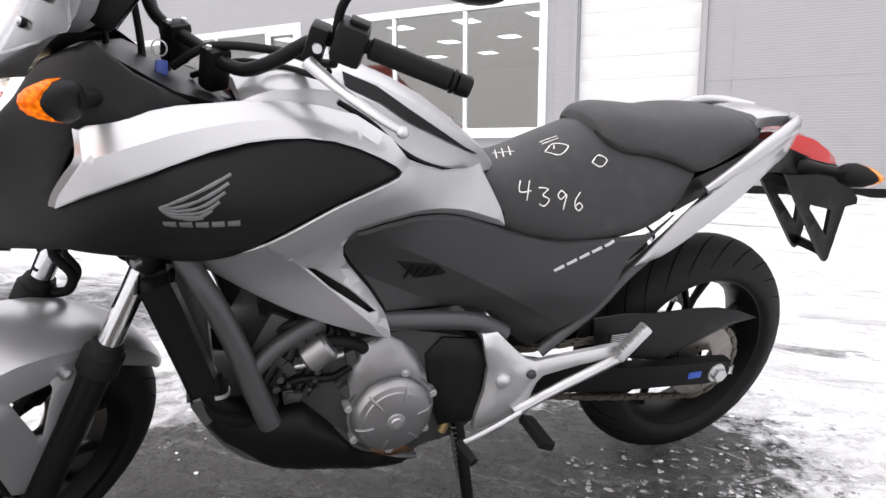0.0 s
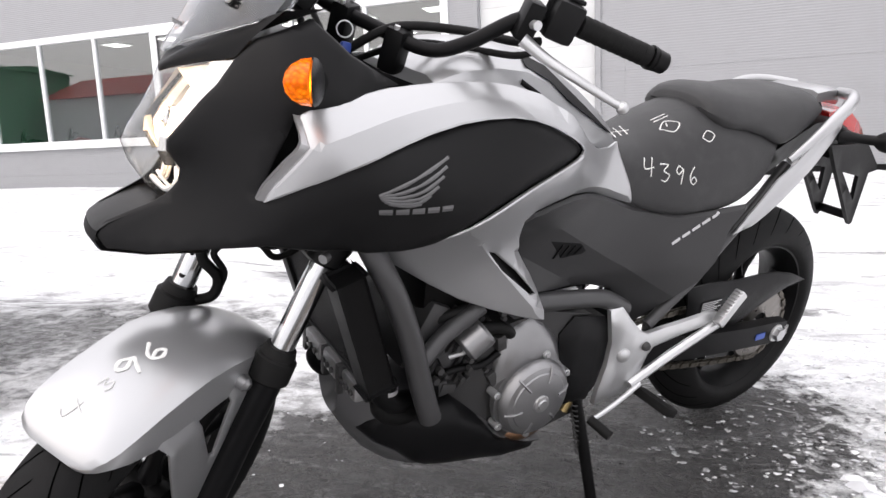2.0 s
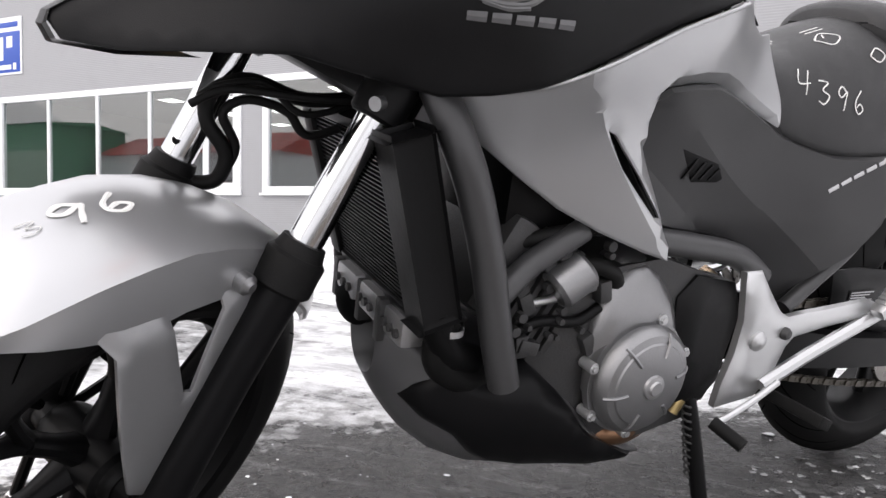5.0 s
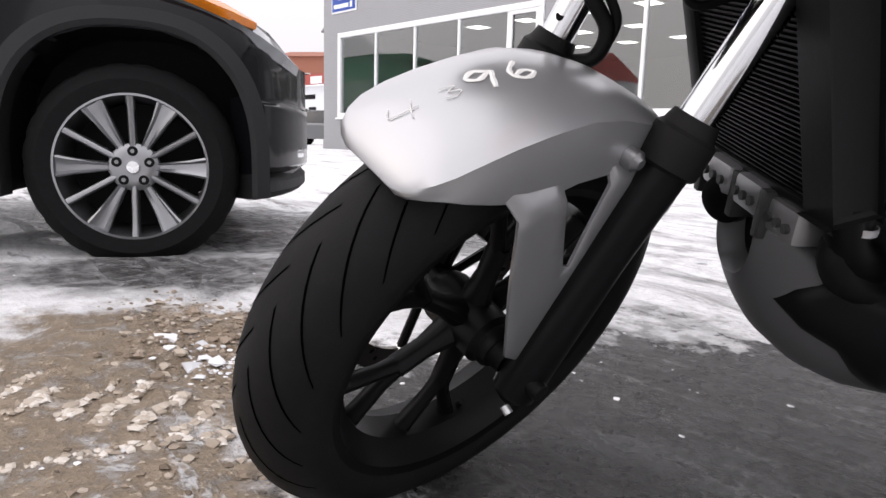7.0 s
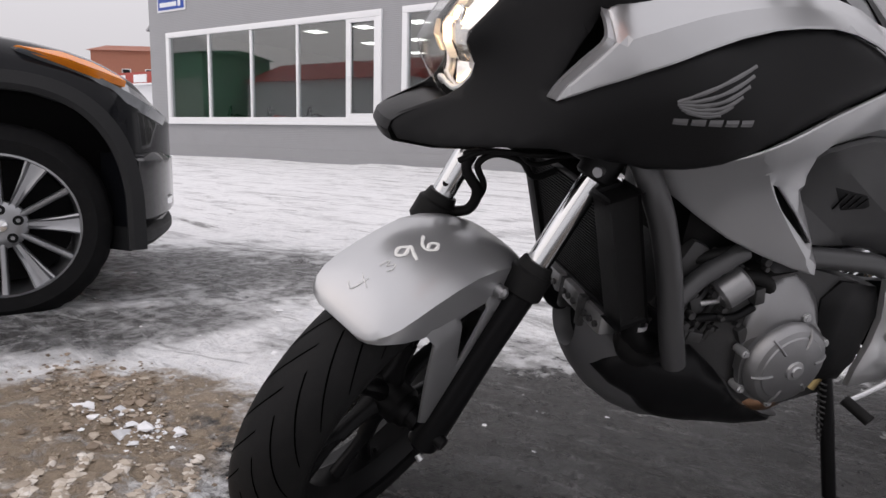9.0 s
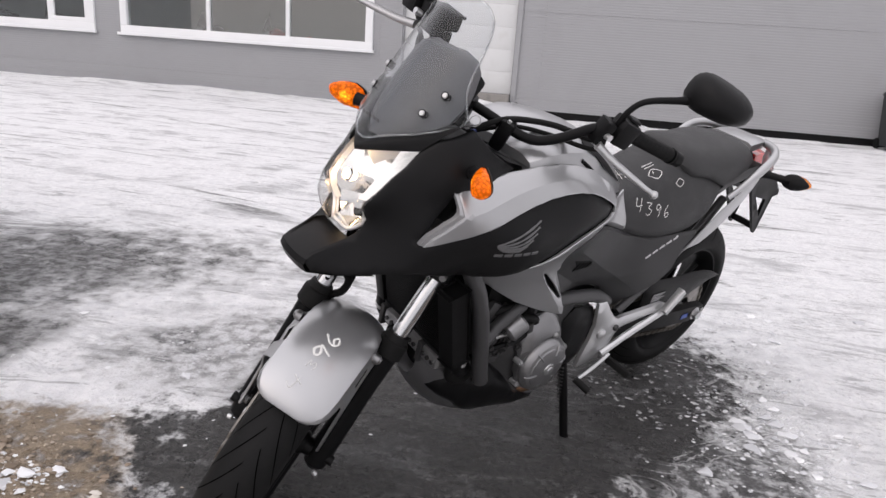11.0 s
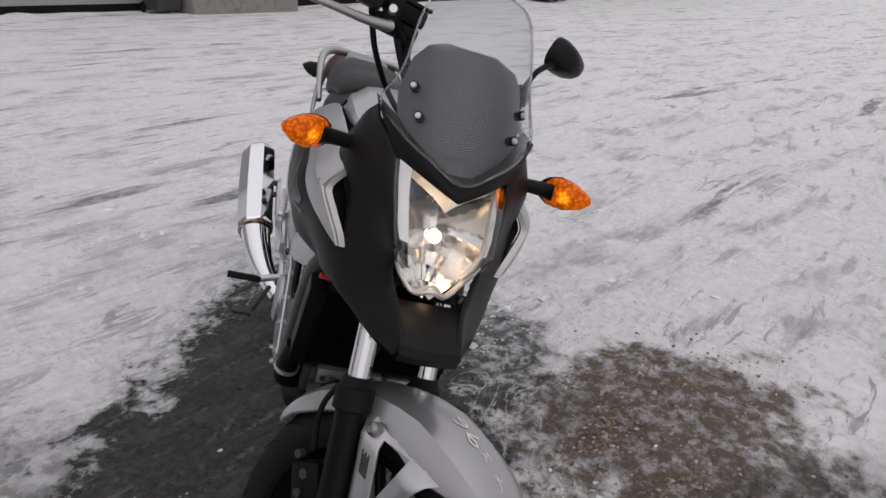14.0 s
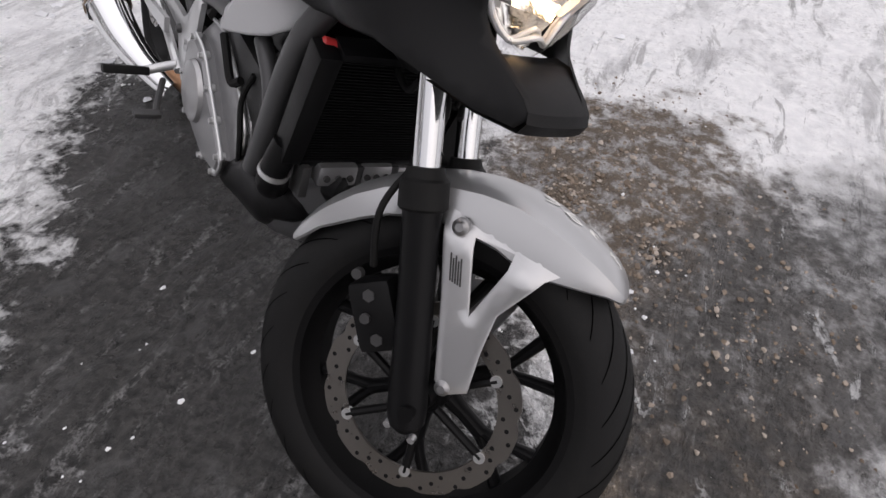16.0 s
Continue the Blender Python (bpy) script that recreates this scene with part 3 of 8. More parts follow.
shovel = new("snow_shovel")
shovel.location = (9.15, 12.75, 0.25)
bm = bmesh.new()
cyl(bm, (-0.05, 0.1, 0.3), (-0.35, 0.3, 1.65), 0.017, seg=10)
part("handle", bm, M_wood, shovel)
bm = bmesh.new()
loft(bm, [[(x, -0.02 - 0.04 * (1 - (x / 0.25) ** 2) + z * 0.25, z) for x in np.linspace(-0.25, 0.25, 9)] + [(x, -0.005 - 0.04 * (1 - (x / 0.25) ** 2) + z * 0.25, z) for x in np.linspace(0.25, -0.25, 9)] for z in (0.0, 0.2, 0.42)])
part("blade", bm, M_plastic_bin, shovel)
tagged(shovel, "snow shovel with black blade leaning on the wall", "shovel")

hose = new("coiled_hose")
hose.location = (10.15, WY - 0.12, 1.25)
bm = bmesh.new()
loops = []
for k in range(9 * 24):
    a = 2 * math.pi * k / 24
    r = 0.36 + 0.07 * math.sin(k * 0.39) + 0.02 * math.sin(k * 1.7)
    loops.append((r * math.cos(a), -0.05 + 0.05 * math.sin(k * 0.11), 1.25 * r * math.sin(a)))
tube(bm, loops, 0.017, 6, 1)
part("coil", bm, M_hose, hose)
bm = bmesh.new()
cyl(bm, (0, 0.12, 0.36), (0, -0.12, 0.36), 0.03, seg=10)
part("hook", bm, M_dark, hose)
tagged(hose, "grey-green hose coiled on a wall hook", "hose")
bm = bmesh.new()
cyl(bm, (11.2, WY - 0.06, 0.4), (11.2, WY - 0.06, 3.2), 0.05, seg=14)
tagged(obj("drainpipe", bm, M_wall), "grey drainpipe on the hall wall", "pipe")
bm = bmesh.new()
cyl(bm, (11.0, WY - 0.1, 0.15), (11.35, WY - 0.02, 1.9), 0.016, seg=8)
tagged(obj("broom_stick", bm, M_wood), "thin dark stick leaning on the wall", "stick")
pallet = new("pallet_stack")
pallet.location = (19.5, 12.0, 0.05)
for k in range(3):
    bm = bmesh.new()
    for q in (-0.5, 0, 0.5):
        box(bm, q - 0.05, q + 0.05, -0.4, 0.4, 0.14 * k, 0.14 * k + 0.09)
    for q in np.linspace(-0.36, 0.36, 5):
        box(bm, -0.6, 0.6, q - 0.05, q + 0.05, 0.14 * k + 0.09, 0.14 * k + 0.115)
    part("pallet", bm, M_dark, pallet)
tagged(pallet, "stack of dark pallets in the snow by the wall", "pallet")

# house-number plate: the writing is plain bars
sign = new("wall_sign")
sign.location = (-19.7, WY - 0.015, 5.55)
bm = bmesh.new()
box(bm, -0.75, 0.75, -0.02, 0.012, -0.85, 0.85, 0.01)
part("plate", bm, M_sign_white, sign)
bm = bmesh.new()
box(bm, -0.69, 0.69, -0.026, -0.021, -0.79, 0.42, 0.002)
part("field", bm, M_blue, sign)
for r in ((-0.3, -0.05, -0.42, 0.28), (0.1, 0.36, -0.05, 0.28), (-0.6, 0.3, -0.7, -0.56), (0.38, 0.52, -0.72, -0.52), (-0.6, 0.6, 0.55, 0.7)):
    bm = bmesh.new()
    box(bm, r[0], r[1], -0.031, -0.027, r[2], r[3], 0.001)
    part("bar", bm, M_sign_white if r[3] < 0.5 else M_blue, sign)
tagged(sign, "blue and white enamel plate on the grey wall", "sign")

# showroom ceiling panels
M_panel = glow("ceiling_panel_light", (1.0, 0.98, 0.95), 4.0)
light_panels = new("ceiling_light")
light_panels.location = (-5.5, 16.2, 4.29)
bm = bmesh.new()
box(bm, -0.3, 0.3, -0.3, 0.3, -0.02, 0.0)
part("diffuser", bm, M_panel, light_panels)
bm = bmesh.new()
for r in ((-0.32, 0.32, 0.3, 0.33), (-0.32, 0.32, -0.33, -0.3), (-0.33, -0.3, -0.3, 0.3), (0.3, 0.33, -0.3, 0.3)):
    box(bm, r[0], r[1], r[2], r[3], -0.025, 0.008)
part("frame", bm, M_white, light_panels)
tagged(light_panels, "square lit ceiling panel in the showroom", "ceiling light", group="showroom ceiling lights")
for kx in range(6):
    for ky in range(3):
        if kx or ky:
            copy_thing(light_panels, pose(-5.5 - 2.15 * kx, 16.2 + 2.9 * ky, 4.29))


# ---- far yard ----
def house(name, x, y, w, d, h, roof_h, wall_m, roof_m, yaw, cols, label):
    root = new(name)
    root.matrix_world = pose(x, y, 0, 0, 0, yaw)
    bm = bmesh.new()
    box(bm, -w / 2, w / 2, -d / 2, d / 2, -0.3, h)
    part("wall", bm, wall_m, root)
    bm = bmesh.new()
    e = 0.4
    loft(bm, [[(sx * (w / 2 + e), -d / 2 - e, h + 0.002), (sx * (w / 2 + e), 0, h + roof_h), (sx * (w / 2 + e), d / 2 + e, h + 0.002)] for sx in (-1, 1)])
    part("roof", bm, roof_m, root)
    for k in range(cols):
        cx = -w / 2 + w * (k + 0.5) / cols
        for lv in range(max(1, int(h // 3))):
            bm = bmesh.new()
            box(bm, cx - 0.55, cx + 0.55, -d / 2 - 0.05, -d / 2 + 0.05, 1.0 + 3 * lv, 2.4 + 3 * lv)
            fr = part("window", bm, M_white, root)
            bm = bmesh.new()
            box(bm, cx - 0.47, cx + 0.47, -d / 2 - 0.06, -d / 2 - 0.051, 1.08 + 3 * lv, 2.32 + 3 * lv)
            part("pane", bm, M_dark, fr)
    return tagged(root, label, "house")


M_snow = surf("roof_snow", (0.8, 0.81, 0.83), 0.7, var=0.05, scale=3, bump=0.2)
house("brick_house", -78, 52, 14, 10, 10.5, 1.2, M_brick_far, M_brick_far, 35, 5, "distant red brick building with low roof")
house("shed", -56, 33, 22, 8, 3.2, 1.5, M_door, M_red, 30, 4, "long pale shed with a red sheet roof")
house("white_store", -50, 26, 28, 4, 3.7, 1.0, M_sign_white, M_snow, 0, 0, "long white store wall under a snowy roof")
fascia = new("store_sign")
fascia.location = (-50, 23.94, 3.75)
bm = bmesh.new()
box(bm, -13.5, 13.5, -0.05, 0.05, 0.0, 0.75, 0.01)
part("board", bm, M_red, fascia)
for k in range(9):
    bm = bmesh.new()
    box(bm, -12 + 2.8 * k, -10.6 + 2.8 * k + 0.5 * (k % 2), -0.08, -0.052, 0.12, 0.6, 0.005)
    part("panel", bm, M_snow, fascia)
tagged(fascia, "red sign board with white panels, on the store front", "sign")
lettering = new("wall_lettering")
lettering.location = (-42, 23.98, 2.6)
for x0, x1, z0, z1 in ((0, 0.3, 0.3, 0.55), (0.6, 2.8, 0.28, 0.58), (0.4, 1.8, -0.55, -0.35), (2.0, 2.9, -0.45, -0.25), (-4.2, -1.4, 0.2, 0.6)):
    bm = bmesh.new()
    box(bm, x0, x1, -0.02, 0.02, z0, z1, 0.004)
    part("bar", bm, M_dark, lettering)
tagged(lettering, "dark bars of lettering on the white store wall", "lettering")
bm = bmesh.new()
loft(bm, [[(HX0 - 0.5, y, 4.22), (HX0 - 0.002, y, 4.52), (HX0 - 0.002, y, 4.60), (HX0 - 0.55, y, 4.27)] for y in (13.3, 16.0)])
tagged(obj("canopy", bm, M_roof), "small grey sheet canopy on the hall's end wall", "canopy")
M_palegreen = surf("pale_green_sheet", (0.22, 0.33, 0.24), 0.6, var=0.12, scale=1.2)
green = house("green_garage", -68, -22, 17, 9, 9.2, 0.6, M_green, M_green, 0, 0, "green sheet-metal garage opposite the hall")
bm = bmesh.new()
box(bm, -8.52, 8.52, 4.502, 4.56, 0, 6.6)
part("lower_wall", bm, M_palegreen, green)
house("red_roof_house", -47, -27, 22, 10, 6.4, 2.3, M_door, M_red, 0, 5, "pale house with a red sheet roof")


def display_bike(name, material, label):
    """A small motorcycle on show: two wheels, body, fork and bars."""
    root = new(name)
    for x in (-0.68, 0.68):
        bm = bmesh.new()
        lathe(bm, [(0.22, -0.05), (0.29, -0.05), (0.31, 0.0), (0.29, 0.05), (0.22, 0.05)], (x, 0, 0.31), closed=True, seg=24)
        tyre = part("wheel", bm, M_rubber, root)
        bm = bmesh.new()
        lathe(bm, [(0.0, -0.03), (0.2, -0.01), (0.222, -0.02), (0.222, 0.02), (0.2, 0.01), (0.0, 0.03)], (x, 0, 0.31), seg=20)
        part("rim", bm, M_dark, tyre)
    bm = bmesh.new()
    loft(bm, [[(x, -a, z0), (x, -a, z1 - 0.05), (x, -a * 0.5, z1), (x, a * 0.5, z1), (x, a, z1 - 0.05), (x, a, z0)] for x, a, z0, z1 in ((-0.35, 0.08, 0.55, 0.95), (-0.2, 0.17, 0.35, 1.05), (0.1, 0.17, 0.32, 0.98), (0.3, 0.12, 0.55, 0.82), (0.85, 0.08, 0.75, 0.92))])
    part("body", bm, material, root, "", 30)
    for sgn in (-1, 1):
        bm = bmesh.new()
        cyl(bm, (-0.68, sgn * 0.09, 0.31), (-0.4, sgn * 0.09, 1.0), 0.025, seg=10)
        part("fork_leg", bm, M_alloy, root)
    bm = bmesh.new()
    tube(bm, [(-0.25, -0.38, 1.12), (-0.36, -0.2, 1.14), (-0.4, 0, 1.04), (-0.36, 0.2, 1.14), (-0.25, 0.38, 1.12)], 0.016, 8, 4)
    part("handlebar", bm, M_alloy, root)
    bm = bmesh.new()
    loft(bm, [[(x, -a, 0.96), (x, 0, z), (x, a, 0.96)] for x, a, z in ((-0.50, 0.10, 1.0), (-0.46, 0.16, 1.2), (-0.36, 0.14, 1.34))])
    part("screen", bm, M_tint, root)
    return tagged(root, label, "motorcycle", group="motorcycles on show")
# ---- crumbled snow and frozen clods lying about ----
def crumbs(name, seed, spots, small, big, share):
    rng = random.Random(seed)
    verts, faces = [], []
    base = bmesh.new()
    bmesh.ops.create_icosphere(base, subdivisions=1, radius=1)
    bv = [v.co.copy() for v in base.verts]
    bf = [tuple(v.index for v in f.verts) for f in base.faces]
    base.free()
    where = [(cx + rng.gauss(0, sx * 0.6), cy + rng.gauss(0, sy * 0.6), n) for cx, cy, sx, sy, n in spots for _ in range(n)]
    heights = ground_height(np.array([w[0] for w in where]), np.array([w[1] for w in where]))
    for (x, y, n), z in zip(where, heights):
        r = small + 0.007 * rng.random() ** 3 + (big * rng.random() if rng.random() < share else 0)
        k = len(verts)
        sq = rng.uniform(0.25, 0.6)
        for v in bv:
            j = rng.uniform(0.45, 1.3)
            verts.append((x + v.x * r * j * 1.25, y + v.y * r * j, float(z) + v.z * r * j * sq + r * 0.15))
        faces += [tuple(i + k for i in f) for f in bf]
    me = bpy.data.meshes.new(name)
    me.from_pydata(verts, [], faces)
    return me


def crumb_material(name, dark, medium, light):
    m = bpy.data.materials.new(name)
    m.use_nodes = True
    nt = m.node_tree
    ge, cr = nt.nodes.new("ShaderNodeNewGeometry"), nt.nodes.new("ShaderNodeValToRGB")
    el = cr.color_ramp.elements
    el[0].position, el[0].color = 0.0, (*dark, 1)
    el[1].position, el[1].color = 1.0, (*light, 1)
    mid = el.new(0.55)
    mid.color = (*medium, 1)
    nt.links.new(ge.outputs["Random Per Island"], cr.inputs[0])
    nt.links.new(cr.outputs[0], nt.nodes["Principled BSDF"].inputs["Base Color"])
    nt.nodes["Principled BSDF"].inputs["Roughness"].default_value = 0.6
    return m


# a heap of churned sandy snow, and the ridges that a tyre has left beside it
SANDY = [(-1.06, 0.06, 0.22, 0.13, 420), (-1.30, 0.16, 0.26, 0.14, 480), (-0.60, -0.12, 0.12, 0.16, 90)]
tagged(obj("sand_clods", crumbs("sand_clods", 11, SANDY, 0.003, 0.014, 0.10), crumb_material("frozen_sand", (0.11, 0.078, 0.05), (0.27, 0.21, 0.155), (0.46, 0.40, 0.33))), "clods of frozen brown sand lying on the ground", "sand clods", kind="stuff")
RIDGES = [(-0.95 + 0.064 * k - 0.105 * t, -0.288 + 0.047 * k + 0.11 * t + 0.012 * math.sin(7 * t + k), 0.010, 0.010, 11) for k in range(-4, 6) for t in np.linspace(0, 1 if k % 3 else 0.75, 9)] + [(-0.72 + 0.035 * t, -0.26 + 0.15 * t, 0.012, 0.012, 8) for t in np.linspace(-1.5, 1.5, 16)]
DAMP = [(0.98, 0.02, 0.42, 0.26, 700), (0.72, 0.06, 0.10, 0.07, 220), (0.45, -0.45, 0.5, 0.26, 420), (0.62, -0.18, 0.22, 0.10, 260)]
tagged(obj("slush_grit", crumbs("slush_grit", 41, DAMP, 0.0022, 0.005, 0.12), crumb_material("brown_slush_grit", (0.10, 0.07, 0.046), (0.20, 0.152, 0.11), (0.40, 0.35, 0.30))), "grit of brown slush and ice on the ground", "slush grit", kind="stuff")
tagged(obj("tread_ridges", crumbs("tread_ridges", 31, RIDGES, 0.004, 0.007, 0.3), crumb_material("sandy_slush", (0.24, 0.19, 0.14), (0.48, 0.42, 0.35), (0.66, 0.62, 0.57))), "ridges of sandy slush left by a tyre", "tyre tracks", kind="stuff")
# packed-snow print of a block tread beside the rear wheel
PRINT = [(0.62 + 0.068 * j + 0.019 * i + 0.030 * (abs(i % 6 - 3) - 1.5), 1.20 - 0.062 * j + 0.018 * i - 0.026 * (abs(i % 6 - 3) - 1.5), 0.011, 0.011, 10) for j in range(4) for i in range(-6, 24) if (i * 7 + j * 5) % 9 > 1]
tagged(obj("tread_print", crumbs("tread_print", 51, PRINT, 0.0008, 0.003, 0.10), crumb_material("packed_snow", (0.20, 0.20, 0.205), (0.36, 0.365, 0.37), (0.62, 0.625, 0.63))), "zigzag print of a tyre in packed snow", "tyre tracks", kind="stuff")
WHITE = [(1.12, 0.95, 0.26, 0.34, 420), (-1.10, 0.08, 0.12, 0.07, 70), (-0.93, 0.07, 0.08, 0.06, 80), (-1.0, 0.75, 0.5, 0.4, 120), (0.35, -0.05, 0.25, 0.16, 110), (0.9, 1.9, 0.5, 0.4, 260), (-1.2, -0.45, 0.6, 0.3, 60), (0.2, 2.4, 1.2, 0.7, 240), (1.8, 0.6, 0.6, 0.8, 200)]
tagged(obj("snow_lumps", crumbs("snow_lumps", 23, WHITE, 0.003, 0.022, 0.10), crumb_material("broken_snow_crust", (0.50, 0.51, 0.53), (0.74, 0.75, 0.77), (0.86, 0.865, 0.87))), "broken white lumps of trodden snow crust", "snow lumps", kind="stuff")

# ---- parked off-roader ----
M_paint = surf("black_car_paint", (0.006, 0.0065, 0.008), 0.08, var=0.1, scale=3, coat=0.0, rvar=0.02, spec=0.12)
M_trim = surf("grey_black_wheel_arch_plastic", (0.012, 0.0125, 0.0135), 0.6, var=0.15, scale=14, bump=0.15, spec=0.3)
M_rubber = surf("tyre_rubber", (0.008, 0.008, 0.0085), 0.75, var=0.2, scale=18, bump=0.12, dirt=(0.025, 0.024, 0.023), dirt_amount=0.25, spec=0.10)
M_alloy = surf("silver_alloy", (0.30, 0.305, 0.315), 0.34, metal=0.9, var=0.05, scale=8)
M_amber = surf("amber_lens_plain", (0.75, 0.22, 0.015), 0.15, var=0.2, scale=30, coat=0.6)
M_lamp = surf("clear_lamp_front", (0.16, 0.17, 0.18), 0.06, metal=0.5, var=0.25, scale=25, coat=1.0)
M_tint = surf("dark_car_glass", (0.01, 0.012, 0.013), 0.05, coat=0.5)
M_chrome = surf("chrome", (0.82, 0.83, 0.84), 0.07, metal=1.0, var=0.03, rvar=0.03)


def car_wheel(root, x, y, r, out):
    """A wheel about the y axis, its face towards out (-1 or 1)."""
    bm = bmesh.new()
    w = 0.12
    ri = r * 0.705
    prof = [(ri, -w), (ri + 0.02, -w - 0.005), (r - 0.06, -w - 0.012), (r - 0.018, -w + 0.018), (r, -w + 0.06), (r, w - 0.06), (r - 0.018, w - 0.018), (r - 0.06, w + 0.012), (ri + 0.02, w + 0.005), (ri, w)]
    lathe(bm, prof, (x, y, r), seg=96, wave=lambda a, i: -0.005 if 4 <= i <= 5 and int(a * 48 / math.pi) % 4 == 0 else 0)
    tyre = part("tyre", bm, M_rubber, root)
    bm = bmesh.new()
    lathe(bm, [(ri + 0.002, out * (w + 0.003)), (ri - 0.006, out * (w + 0.004)), (ri - 0.012, out * (w - 0.025)), (ri - 0.03, -out * w)], (x, y, r), seg=64)
    # twelve spokes, a narrow blade and a broad hollowed one in turn
    for k in range(12):
        a = 2 * math.pi * k / 12
        wide = 0.008 if k % 2 else 0.036
        c, s = math.cos(a), math.sin(a)
        rows = []
        for q, hw, d in ((0.045, 0.011, w - 0.030), (ri * 0.45, 0.010 + wide * 0.25, w - 0.020), (ri * 0.75, 0.007 + wide * 0.62, w - 0.014), (ri - 0.008, 0.006 + wide, w - 0.002)):
            dip = -0.004 if k % 2 else 0.012
            rows.append([(x + c * q - s * e * hw, y + out * dd, r + s * q + c * e * hw) for e, dd in ((-1, d - 0.045), (-1.0, d - 0.004), (-0.8, d), (-0.3, d - dip), (0.5, d - dip), (0.8, d), (1.0, d - 0.004), (1, d - 0.045))])
        loft(bm, rows)
    lathe(bm, [(0.0, out * (w - 0.020)), (0.05, out * (w - 0.020)), (0.078, out * (w - 0.023)), (0.090, out * (w - 0.034)), (0.092, out * (w - 0.07))], (x, y, r), seg=32)
    rim = part("rim", bm, M_alloy, tyre)
    bm = bmesh.new()
    lathe(bm, [(ri - 0.03, -out * 0.05), (0.0, -out * 0.05)], (x, y, r), seg=32)
    part("brake_disc", bm, M_dark, tyre)
    for k in range(5):
        a = 2 * math.pi * k / 5 + math.pi / 2
        p = Vector((x + 0.060 * math.cos(a), y + out * (w - 0.040), r + 0.060 * math.sin(a)))
        bm = bmesh.new()
        cyl(bm, p, p + Vector((0, out * 0.0215, 0)), 0.0185, seg=20)
        part("nut_pocket", bm, M_dark, rim)
        bm = bmesh.new()
        cyl(bm, p + Vector((0, out * 0.02, 0)), p + Vector((0, out * 0.026, 0)), 0.0085, 0.0075, 6)
        part("wheel_nut", bm, M_alloy, rim)
    bm = bmesh.new()
    lathe(bm, [(0.0, out * (w - 0.008)), (0.022, out * (w - 0.01)), (0.028, out * (w - 0.022))], (x, y, r), seg=24)
    part("hub_cap", bm, M_chrome, rim)


